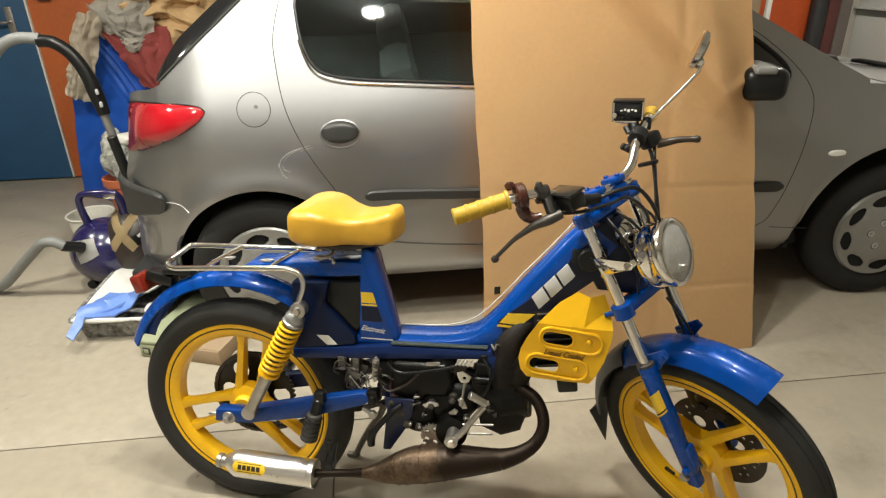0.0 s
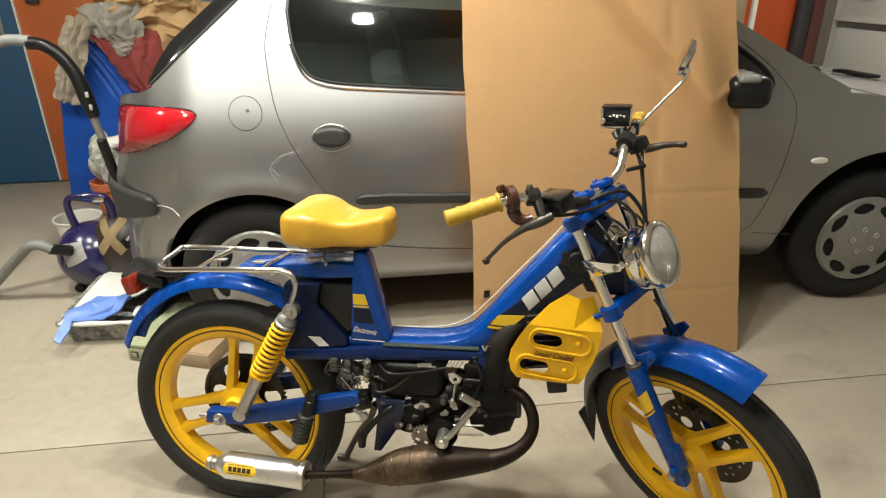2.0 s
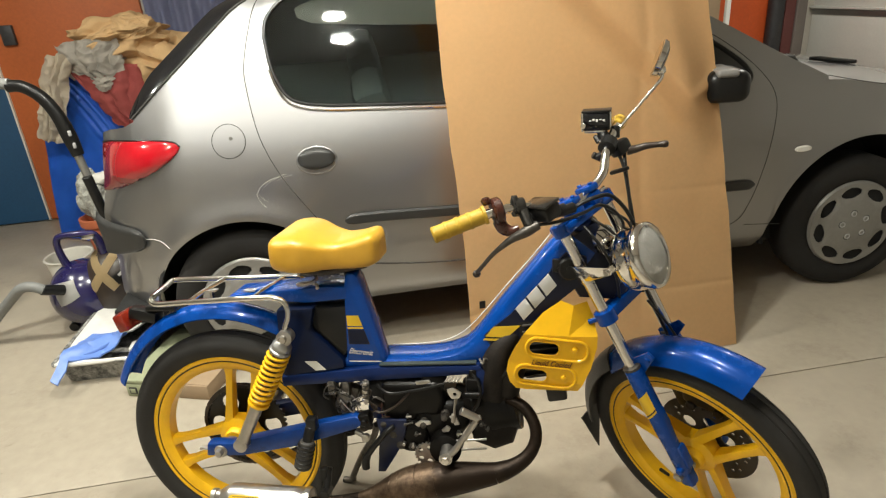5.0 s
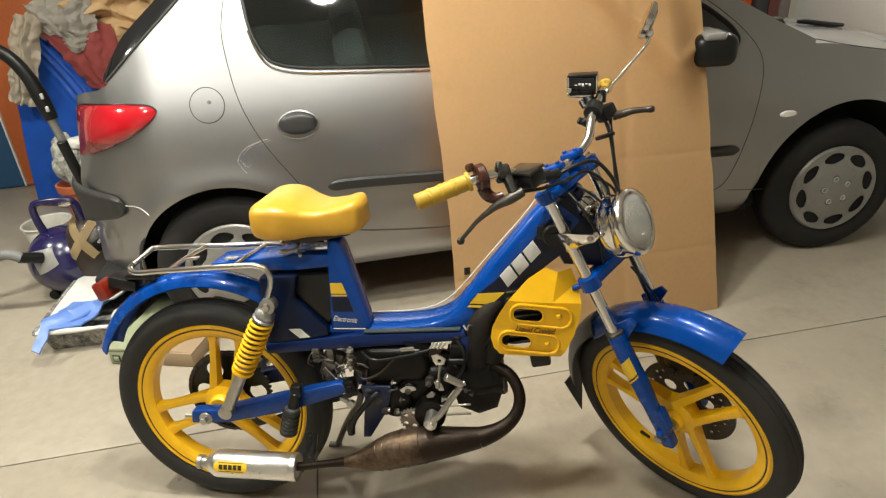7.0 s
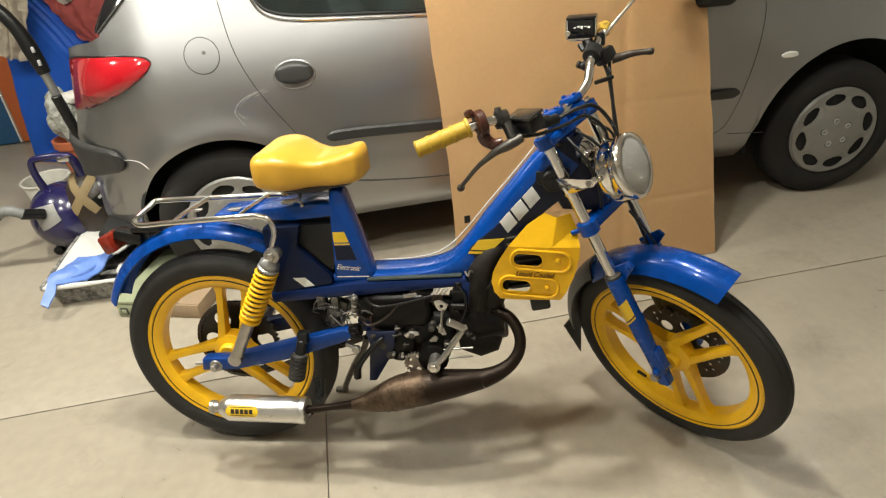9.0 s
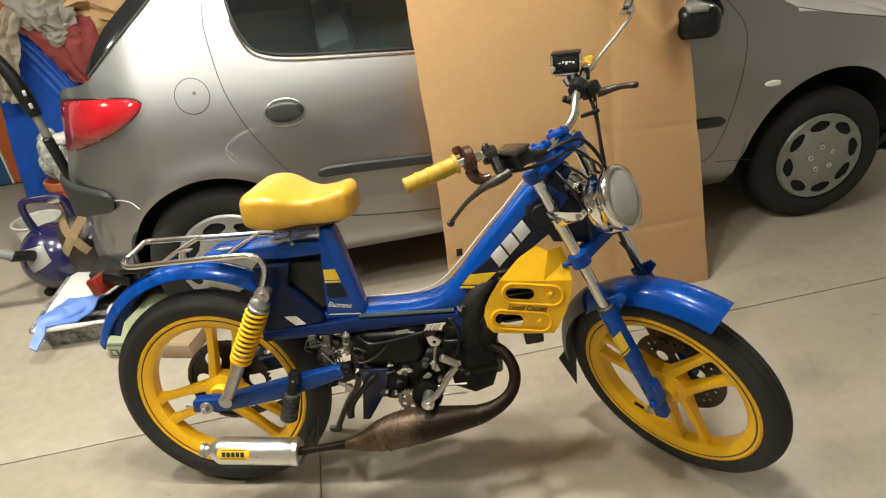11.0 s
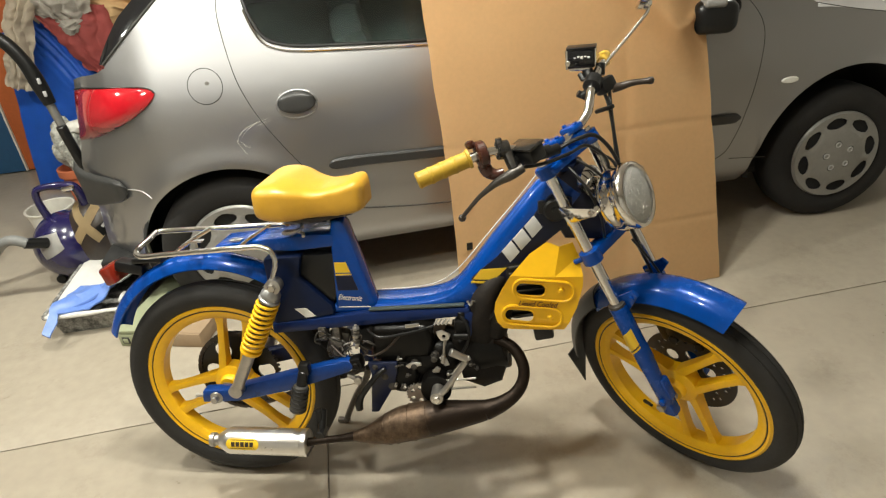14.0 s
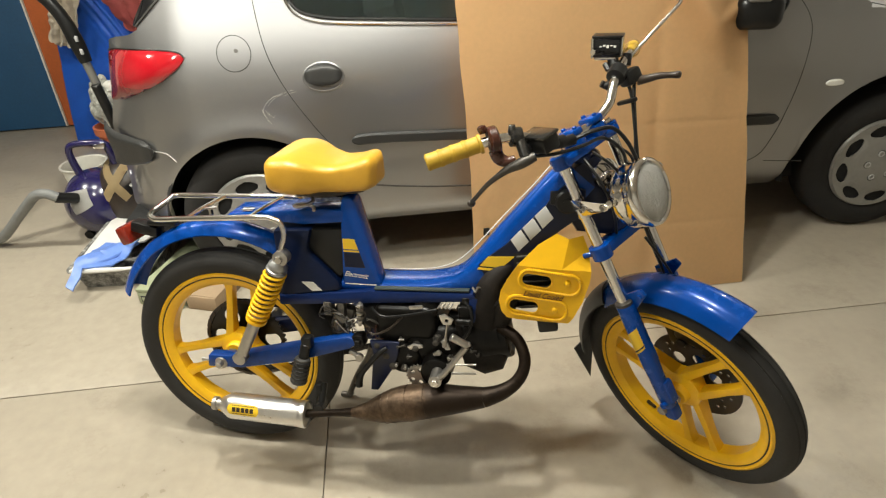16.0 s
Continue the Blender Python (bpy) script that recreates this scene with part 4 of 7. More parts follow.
def toothed(r, teeth, depth, y0, y1, holes, hr, hd, m):
    out = []
    for k in range(teeth * 4):
        a = 2 * math.pi * k / (teeth * 4)
        rr = r if k % 4 in (0, 1) else r - depth
        out.append((rr * math.cos(a), rr * math.sin(a)))
    hs = [[(hd * math.cos(2 * math.pi * h / holes) + hr * math.cos(2 * math.pi * k / 12), hd * math.sin(2 * math.pi * h / holes) + hr * math.sin(2 * math.pi * k / 12)) for k in range(12)] for h in range(holes)]
    return moved(prism(out, y0, y1, 0, hs), m)


bike("sprocket", toothed(0.113, 48, 0.006, 0.036, 0.041, 6, 0.024, 0.074, HUBR), BLACK, "black rear sprocket", rear)
# front disc and caliper on the far side
ds = []
for h in range(10):
    for rr, off in ((0.094, 0), (0.082, 18), (0.098, 12)):
        a = radians(36 * h + off)
        ds.append([(rr * math.cos(a) + 0.0048 * math.cos(k * math.pi / 3), rr * math.sin(a) + 0.0048 * math.sin(k * math.pi / 3)) for k in range(6)])
wide = [[(0.055 * math.cos(radians(60 * h)) + 0.017 * math.cos(k * math.pi / 5), 0.055 * math.sin(radians(60 * h)) + 0.017 * math.sin(k * math.pi / 5)) for k in range(10)] for h in range(6)]
disc = [(0.118 * math.cos(2 * math.pi * k / 60), 0.118 * math.sin(2 * math.pi * k / 60)) for k in range(60)]
bike("brake_disc", moved(prism(disc, 0.040, 0.044, 0, ds + wide), FRONT), DARKSTEEL, "drilled dark steel brake disc", front)
fork("brake_caliper", join(box(0.072, 0.060, -0.350, 0.150, 0.052, 0.085, 0.014, pose(0, 0, 0, 0, 22, 0)), box(-0.005, 0.062, -0.365, 0.055, 0.035, 0.05, 0.008), rod((0.01, 0.03, -0.37), (0.01, 0.095, -0.37), 0.012), rod((0.075, 0.03, -0.385), (0.075, 0.095, -0.385), 0.012), box(-0.01, 0.055, -0.335, 0.04, 0.03, 0.09, 0.006)), BLACK, "black brake caliper")

# ---- frame ----


def loft(sections, n=20, e=3.0):
    """Rounded sections: centre x, z, direction of their height (degrees), half height, half width."""
    rings = []
    for x, z, a, h, w in sections:
        ring = []
        for k in range(n):
            t = 2 * math.pi * k / n
            c, s = math.cos(t), math.sin(t)
            hh = math.copysign(abs(c) ** (2 / e), c) * h
            ww = math.copysign(abs(s) ** (2 / e), s) * w
            ring.append((x + hh * math.cos(radians(a)), ww, z + hh * math.sin(radians(a))))
        rings.append(ring)
    return add_rings(bmesh.new(), rings)


def smooth_sections(secs, n=5):
    a = spline([s[:3] for s in secs], n)
    b = spline([(s[3], s[4], 0) for s in secs], n)
    return [(p.x, p.y, p.z, q.x, q.y) for p, q in zip(a, b)]


frame_beam = bike("frame_beam", loft(smooth_sections([(0.872, 0.790, 140, 0.048, 0.034), (0.838, 0.755, 140, 0.052, 0.037), (0.785, 0.690, 140, 0.053, 0.040), (0.728, 0.622, 139, 0.052, 0.042), (0.672, 0.562, 132, 0.044, 0.044),
      (0.615, 0.527, 112, 0.030, 0.046), (0.55, 0.513, 97, 0.020, 0.047), (0.46, 0.508, 91, 0.016, 0.047), (0.36, 0.508, 90, 0.016, 0.046), (0.30, 0.508, 90, 0.016, 0.044)])), BLUE, "bright blue pressed-steel frame beam", angle=60)
# highlight on the beam's upper edge, drawn as a thin white bar
bike("edge_highlight", tube([(0.812, 0.020, 0.812), (0.765, 0.022, 0.752), (0.705, 0.024, 0.682), (0.652, 0.026, 0.618), (0.605, 0.028, 0.568), (0.56, 0.03, 0.541), (0.50, 0.03, 0.529), (0.42, 0.03, 0.525)], 0.0012, 8, n=5), WHITE, "white line standing in for the highlight on the edge", frame_beam)
# dark lower decal on the beam with silver blocks and a yellow flash
decal = bike("decal", prism([(0.878, 0.765), (0.838, 0.778), (0.812, 0.752), (0.797, 0.729), (0.713, 0.634), (0.675, 0.603), (0.652, 0.582), (0.668, 0.552), (0.700, 0.548), (0.750, 0.585), (0.820, 0.665), (0.880, 0.715)], -0.0360, -0.0440, 0), DECALDARK, "dark navy decal", frame_beam)
flash = [(0.655, 0.580), (0.674, 0.604), (0.734, 0.607), (0.704, 0.578)]
bike("yellow_flash", prism(flash, -0.0438, -0.0452, 0), DECALYEL, "yellow flash decal", frame_beam)
bike("thin_flash", prism([(0.649, 0.571), (0.652, 0.576), (0.696, 0.574), (0.690, 0.569)], -0.0438, -0.0452, 0), DECALYEL, "", frame_beam)
for k in range(3):
    c = Vector((0.7435 + 0.0255 * k, 0, 0.6460 + 0.0285 * k))
    d, u = Vector((0.667, 0, 0.745)), Vector((-0.55, 0, 0.835))
    hw, hh = 0.0165, 0.0165
    q = [c + d * sx * hw + u * sz * hh for sx, sz in ((-1, -1), (1, -1), (1, 1), (-1, 1))]
    bike("badge_block", prism([(p.x, p.z) for p in q], -0.0436, -0.0458, 0.0006), LETTER, "silver badge block", frame_beam)
bike("head_tube", rod(FORK @ Vector((0, 0, -0.035)), FORK @ Vector((0, 0, 0.150)), 0.026, seg=24), BLUEDARK)
bike("head_gusset", prism([(0.80, 0.775), (0.90, 0.845), (0.955, 0.70), (0.94, 0.66), (0.865, 0.665)], -0.030, 0.030, 0.012), DECALDARK, "dark navy head gusset")
bike("ignition_lock", join(lathe([(0, 0.026), (-0.012, 0.026), (-0.016, 0.022), (-0.016, 0.008), (-0.020, 0.008)], 20, Matrix.Translation((0.842, -0.042, 0.742))), box(0.815, -0.046, 0.748, 0.02, 0.012, 0.03, 0.004)), BLACK, "black steering lock")

pillar = bike("seat_pillar", prism([(0.322, 0.510), (0.424, 0.510), (0.418, 0.530), (0.372, 0.718), (0.362, 0.735), (0.338, 0.735), (0.332, 0.700)], -0.047, 0.008, 0.010), BLUE, "blue seat pillar with decals")
bike("yellow_decal", prism([(0.334, 0.606), (0.334, 0.632), (0.362, 0.632), (0.370, 0.606)], -0.0470, -0.0478, 0), DECALYEL, "", pillar)
bike("thin_decal", prism([(0.334, 0.599), (0.334, 0.603), (0.371, 0.603), (0.372, 0.599)], -0.0470, -0.0478, 0), DECALYEL, "", pillar)
bike("black_decal", prism([(0.334, 0.560), (0.334, 0.597), (0.373, 0.597), (0.384, 0.560)], -0.0470, -0.0477, 0), DECALDARK, "", pillar)
bike("base_line", prism([(0.330, 0.5155), (0.330, 0.5175), (0.408, 0.5175), (0.408, 0.5155)], -0.0470, -0.0480, 0), WHITE, "", pillar)
writing("Electronic", 0.019, pose(0.3600, -0.0484, 0.5405, 90, 6, 0), WHITE, pillar, "lettering", "white script word", shear=0.45, width=0.058)

# running board over the engine and rear subframe
board = bike("running_board", prism([(0.160, 0.452), (0.632, 0.492), (0.650, 0.505), (0.640, 0.516), (0.40, 0.508), (0.160, 0.480)], -0.062, 0.062, 0.007), BLUEDARK, "dark blue lower frame beam")
bike("board_top", prism([(0.405, 0.510), (0.632, 0.518), (0.632, 0.522), (0.405, 0.514)], -0.060, 0.030, 0.001), TREAD, "grey-green tread strip", board)
bike("subframe", prism([(0.345, 0.672), (0.345, 0.700), (0.29, 0.703), (0.15, 0.690), (0.05, 0.681), (0.05, 0.673), (0.15, 0.668), (0.24, 0.662)], -0.046, 0.046, 0.008), BLUE, "blue upper subframe under the rack")
plate = bike("side_panel", prism([(0.165, 0.650), (0.262, 0.655), (0.245, 0.600), (0.318, 0.525), (0.322, 0.500), (0.165, 0.470)], -0.058, 0.058, 0.010), NAVYPANEL, "dark navy side panel")
# black block added in place of the dark opening behind the pillar
bike("opening_fill", prism([(0.235, 0.652), (0.340, 0.655), (0.330, 0.545), (0.318, 0.520), (0.245, 0.598)], -0.046, 0.046, 0.012), BLACK, "black block filling the dark opening behind the seat pillar")
bike("white_patch", prism([(0.224, 0.5195), (0.253, 0.5205), (0.2745, 0.499), (0.249, 0.496)], -0.0580, -0.0592, 0), WHITE, "white sticker", plate)
bike("rear_arch_cover", box(0.205, 0, 0.56, 0.05, 0.085, 0.17, 0.015), BLUEDARK)


def fender(center, radius, a0, a1, width, drop, m=None, n=40):
    """A mudguard: a curved, downturned section swept round the wheel."""
    rings = []
    for k in range(n + 1):
        a = radians(a0 + (a1 - a0) * k / n)
        r = radius(k / n) if callable(radius) else radius
        ring = []
        for t in np.linspace(-1, 1, 13):
            y = width * t
            dr = -drop * abs(t) ** 2.6
            ring.append((center[0] + (r + dr) * math.cos(a), y, center[1] + (r + dr) * math.sin(a)))
        for t in np.linspace(1, -1, 13):
            y = (width - 0.003) * t
            dr = -drop * abs(t) ** 2.6 - 0.003
            ring.append((center[0] + (r + dr) * math.cos(a), y, center[1] + (r + dr) * math.sin(a)))
        rings.append(ring)
    bm = add_rings(bmesh.new(), rings)
    return moved(bm, m) if m is not None else bm


bike("rear_mudguard", fender((0.012, 0.285), lambda t: 0.345 + 0.022 * math.sin(t * 2.6), 48, 153, 0.037, 0.030), BLUE, "bright blue rear mudguard")
tail_light = bike("tail_light", box(-0.258, 0.0, 0.602, 0.030, 0.066, 0.048, 0.007, pose(0, 0, 0, 0, -18, 0)), TAILRED, "dark red tail light on a black bracket")
bike("bracket", join(box(-0.205, 0.0, 0.618, 0.075, 0.040, 0.030, 0.008, pose(0, 0, 0, 0, 12, 0)), box(-0.15, -0.005, 0.638, 0.08, 0.035, 0.014, 0.005)), BLACK, "", tail_light)

# chrome rack
rack = bike("rack", tube([(0.203, -0.112, 0.606), (0.212, -0.111, 0.634), (0.219, -0.109, 0.654), (0.219, -0.106, 0.672), (0.209, -0.102, 0.688), (0.190, -0.100, 0.695), (0.165, -0.099, 0.696), (0.06, -0.098, 0.690), (-0.04, -0.098, 0.684), (-0.096, -0.097, 0.680), (-0.114, -0.093, 0.682), (-0.124, -0.084, 0.687),
      (-0.128, -0.062, 0.689), (-0.140, 0.000, 0.688), (-0.150, 0.042, 0.687), (-0.148, 0.055, 0.687), (-0.130, 0.061, 0.687), (-0.06, 0.062, 0.688), (0.06, 0.062, 0.690), (0.165, 0.062, 0.693), (0.190, 0.063, 0.689), (0.206, 0.066, 0.670), (0.208, 0.090, 0.640), (0.203, 0.112, 0.606)], 0.0068, 12, n=5), CHROME, "chrome luggage rack")
for x0, x1 in ((-0.022, -0.008), (0.132, 0.150)):
    bike("cross_bar", tube([(x0, -0.097, 0.686 + 0.04 * x0), (x0 + 0.30 * (x1 - x0), -0.04, 0.690 + 0.03 * x0), (x0 + 0.7 * (x1 - x0), 0.03, 0.690 + 0.02 * x0), (x1, 0.062, 0.690 + 0.02 * x0)], 0.0055, 10, n=3), CHROME, "", rack)
for x in (0.0, 0.10):
    bike("rack_bolt", join(rod((x, -0.030, 0.672), (x, -0.030, 0.692), 0.006, seg=6), box(x, -0.030, 0.690, 0.030, 0.020, 0.004, 0.0015)), CHROME, "", rack)

# saddle
def saddle():
    rings = []
    tab = [(0.184, 0.050, 0.806, 0.782), (0.186, 0.080, 0.820, 0.768), (0.191, 0.100, 0.829, 0.762), (0.202, 0.111, 0.835, 0.758), (0.219, 0.116, 0.836, 0.756), (0.242, 0.115, 0.835, 0.752), (0.270, 0.107, 0.828, 0.750),
           (0.300, 0.090, 0.817, 0.750), (0.333, 0.074, 0.811, 0.750), (0.364, 0.066, 0.815, 0.749), (0.392, 0.062, 0.823, 0.750), (0.410, 0.055, 0.824, 0.754), (0.420, 0.040, 0.817, 0.760), (0.424, 0.020, 0.807, 0.768)]
    for p, q in zip(spline([t[:3] for t in tab], 4), spline([(t[3], 0, 0) for t in tab], 4)):
        x, w, zt, zb = p.x, p.y, p.z, q.x
        ring = []
        zm = zb + (zt - zb) * 0.72
        for k in range(36):
            t = 2 * math.pi * k / 36
            c, s = math.cos(t), math.sin(t)
            if s >= 0:
                e = 0.34
                ring.append((x, math.copysign(abs(c) ** e, c) * w * (1 - 0.03 * s), zm + (zt - zm) * s ** 0.8))
            else:
                e = 0.14
                ring.append((x, math.copysign(abs(c) ** e, c) * w * (1 - 0.04 * s * s), zm - (zm - zb) * abs(s) ** 0.35))
        rings.append(ring)
    return add_rings(bmesh.new(), rings)


def worn_saddle():
    """The saddle with shallow dents and drawn creases in its cover."""
    bm = saddle()
    bm.normal_update()
    for v in bm.verts:
        p = v.co
        d = 0.0022 * noise.noise(p * 16) + 0.0014 * noise.noise(p * 38)
        if p.z < 0.80:
            d += 0.0012 * noise.noise(Vector((p.x * 70, p.y * 70, p.z * 14)))
        v.co = p + v.normal * d
    return bm


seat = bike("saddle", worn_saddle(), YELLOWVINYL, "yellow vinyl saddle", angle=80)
bike("seat_base", join(loft([(0.24, 0.742, 90, 0.008, 0.06), (0.30, 0.738, 90, 0.012, 0.055), (0.385, 0.748, 90, 0.010, 0.035)]), rod((0.34, 0, 0.73), (0.345, 0, 0.64), 0.017)), BROWNBLACK, "dark seat clamp", seat)
for y in (-0.05, 0.05):
    bike("seat_spring", tube([(0.25 + 0.022 * math.cos(t), y + 0.022 * math.sin(t), 0.700 + 0.0035 * t) for t in np.linspace(0, 9, 40)], 0.004, 6), STEEL, "", seat)

# swing arm, shocks, foot pegs
bike("swing_arm", prism([(-0.046, 0.277), (-0.040, 0.313), (0.03, 0.316), (0.060, 0.325), (0.345, 0.398), (0.372, 0.384), (0.345, 0.364), (0.20, 0.314), (0.05, 0.281)], -0.098, -0.066, 0.006), SWINGBLUE, "grimy blue swing arm")
# far arm: the shade on it is put into a darker colour than the near arm's
bike("swing_arm", prism([(-0.046, 0.277), (-0.040, 0.313), (0.03, 0.316), (0.060, 0.325), (0.345, 0.398), (0.372, 0.384), (0.345, 0.364), (0.20, 0.314), (0.05, 0.281)], 0.066, 0.098, 0.006), NAVYPLATE, "far swing arm, its shade put into a darker blue")
bike("arm_pivot", join(box(0.366, -0.080, 0.384, 0.034, 0.036, 0.034, 0.010, pose(0, 0, 0, 0, -14, 0)), rod((0.368, -0.104, 0.384), (0.368, -0.07, 0.384), 0.009, seg=6)), ENGINE, "dark pivot block of the swing arm")
bike("axle_bolt", join(rod((-0.005, -0.114, 0.293), (-0.005, -0.090, 0.293), 0.010, seg=6), rod((-0.066, -0.085, 0.292), (-0.02, -0.085, 0.292), 0.005), rod((-0.005, -0.101, 0.293), (-0.005, -0.096, 0.293), 0.017)), STEEL)


def shock(y):
    top, bot = Vector((0.209, y, 0.607)), Vector((0.062, y, 0.326))
    s = bike("shock_absorber", rod(bot, bot.lerp(top, 0.47), 0.0145), STEEL, "steel shock absorber with a yellow spring")
    bike("lower_eye", lathe([(-0.014, 0.010), (-0.012, 0.017), (0.012, 0.017), (0.014, 0.010)], 20, Matrix.Translation(bot)), STEEL, "", s)
    bike("upper_eye", lathe([(-0.014, 0.010), (-0.012, 0.018), (0.012, 0.018), (0.014, 0.010)], 20, Matrix.Translation(top)), STEEL, "", s)
    bike("spring_cap", lathe([(0, 0.020), (0.003, 0.0250), (0.008, 0.0250), (0.010, 0.0215), (0.014, 0.0215), (0.016, 0.0230), (0.021, 0.0230), (0.034, 0.014)], 24, along(bot.lerp(top, 0.860), top)), GREYSTEEL, "", s)
    bike("damper", rod(bot.lerp(top, 0.40), bot.lerp(top, 0.90), 0.0125), BROWNBLACK, "dark damper tube", s)
    bike("spring_seat", lathe([(0, 0.015), (0.002, 0.0255), (0.007, 0.0265), (0.010, 0.0255), (0.012, 0.014)], 24, along(bot.lerp(top, 0.385), top)), YELLOW, "", s)
    d = (top - bot).normalized()
    e1 = d.orthogonal().normalized()
    e2 = d.cross(e1)
    a, b = bot.lerp(top, 0.42), bot.lerp(top, 0.855)
    turns = 10.0
    pts = []
    for k in range(int(turns * 20) + 1):
        t = k / (turns * 20)
        ang = 2 * math.pi * turns * t
        pts.append(a.lerp(b, t) + 0.0235 * (math.cos(ang) * e1 + math.sin(ang) * e2))
    bike("coil_spring", tube(pts, 0.0040, 8), YELLOW, "yellow coil spring", s)
    bike("top_bolt", rod(top + Vector((0, -0.022, 0)), top + Vector((0, -0.010, 0)), 0.010, seg=6), CHROME, "", s)


shock(-0.112)
shock(0.112)
peg = bike("foot_peg", rod((0.216, -0.130, 0.278), (0.232, -0.120, 0.345), 0.0205, 0.0180), PEGRUBBER, "ribbed grey-black rubber foot peg")
bike("peg_hinge", join(rod((0.231, -0.119, 0.340), (0.240, -0.110, 0.378), 0.0125), box(0.243, -0.106, 0.384, 0.026, 0.026, 0.030, 0.005)), BLACK, "", peg)
for k in range(6):
    p = Vector((0.216, -0.130, 0.278)).lerp(Vector((0.232, -0.120, 0.345)), 0.10 + 0.15 * k)
    bike("rib", lathe([(-0.0022, 0.0192), (-0.0010, 0.0212), (0.0010, 0.0212), (0.0022, 0.0192)], 18, Matrix.Translation(p) @ along((0, 0, 0), (0.016, 0.010, 0.067))), BLACK, "", peg)

# exhaust
pipe = bike("exhaust", tube([(0.655, -0.015, 0.402), (0.690, -0.035, 0.418), (0.722, -0.052, 0.418), (0.748, -0.068, 0.404), (0.764, -0.086, 0.374), (0.762, -0.098, 0.342), (0.744, -0.108, 0.313), (0.712, -0.116, 0.291), (0.674, -0.120, 0.276)], [0.019, 0.0150, 0.0140, 0.0136, 0.0136, 0.0140, 0.0155, 0.0190, 0.0240], 20, n=6), BLACKPIPE, "black header pipe and burnt steel chamber")
CONE = [(0.345, -0.132, 0.204, 0.011), (0.372, -0.131, 0.208, 0.018), (0.403, -0.130, 0.215, 0.0275), (0.440, -0.129, 0.228, 0.0375), (0.473, -0.128, 0.240, 0.0425), (0.503, -0.126, 0.247, 0.0435), (0.534, -0.124, 0.253, 0.0425), (0.581, -0.123, 0.261, 0.0375), (0.627, -0.122, 0.268, 0.0310), (0.674, -0.120, 0.276, 0.0240)]
bike("chamber", tube([c[:3] for c in CONE], [c[3] for c in CONE], 28, n=5), BURNT, "heat-stained bare steel chamber", pipe)
for x in (0.540, 0.497, 0.455, 0.436):
    cy, cz, r = (interp([(c[0], c[k]) for c in CONE], x) for k in (1, 2, 3))
    bike("seam", tube([(x - 0.25 * r * math.sin(t), cy + (r + 0.0004) * math.cos(t), cz + (r + 0.0004) * math.sin(t)) for t in np.linspace(0, 2 * math.pi, 36)], 0.0007, 6), BURNT, "", pipe)
bike("stinger", tube([(0.350, -0.132, 0.205), (0.30, -0.132, 0.197), (0.220, -0.132, 0.185)], [0.012, 0.009, 0.011], 14, n=3), BLACKPIPE, "", pipe)
A0, A1 = Vector((0.228, -0.132, 0.1845)), Vector((0.008, -0.132, 0.1905))
silencer = bike("silencer", lathe([(0.0, 0.020), (0.002, 0.030), (0.008, 0.0335), (0.198, 0.0335), (0.204, 0.0320), (0.228, 0.0180), (0.230, 0.0140)], 40, along(A0, A1)), ALU, "brushed aluminium silencer", pipe)
bike("end_ring", lathe([(-0.002, 0.0325), (0.0, 0.0345), (0.010, 0.0348), (0.0135, 0.0340)], 40, along(A0, A1), cap=False), ALU, "", silencer)
bike("tip", lathe([(0.226, 0.0140), (0.240, 0.0140), (0.242, 0.0175), (0.252, 0.0175), (0.253, 0.0135), (0.240, 0.0115)], 24, along(A0, A1)), STEEL, "", silencer)
TILT, BADGE = 0.40, 0.072


def can_z(u):
    """Height of the silencer's axis at the badge."""
    return 0.1887 - 0.0273 * u


bm = bmesh.new()
rings = []
for k in range(25):
    u = -0.042 + 0.084 * k / 24
    e = abs(u) - 0.030
    hz = 0.0140 * math.sqrt(max(0.02, 1 - (e / 0.0122) ** 2)) if e > 0 else 0.0140
    rings.append([(BADGE + u, -0.132 - 0.0342 * math.cos(t), can_z(u) + 0.0342 * math.sin(t)) for t in np.linspace(TILT - hz / 0.034, TILT + hz / 0.034, 9)])
add_rings(bm, rings, closed_ring=False, cap=False)
plaque = bike("badge_plate", bm, DECALYEL, "yellow badge plate with dark bars", silencer)


def on_can(u0, u1, t0, t1, r):
    return add_rings(bmesh.new(), [[(BADGE + u, -0.132 - r * math.cos(t), can_z(u) + r * math.sin(t)) for t in np.linspace(t0, t1, 5)] for u in np.linspace(u0, u1, 4)], closed_ring=False, cap=False)


for k in range(5):
    bike("bar", on_can(-0.0285 + 0.0118 * k, -0.0190 + 0.0118 * k, TILT - 0.17, TILT + 0.17, 0.0346), BROWNBLACK, "", plaque)
for t in (-0.30, 0.30):
    bike("border", on_can(-0.031, 0.031, TILT + t - 0.022, TILT + t + 0.022, 0.0345), BROWNBLACK, "", plaque)
bike("silencer_bracket", join(rod((0.262, -0.12, 0.200), (0.262, -0.085, 0.250), 0.010), rod((0.262, -0.135, 0.205), (0.262, -0.10, 0.205), 0.013, seg=8), box(0.255, -0.10, 0.225, 0.016, 0.02, 0.07, 0.004)), BLACK)

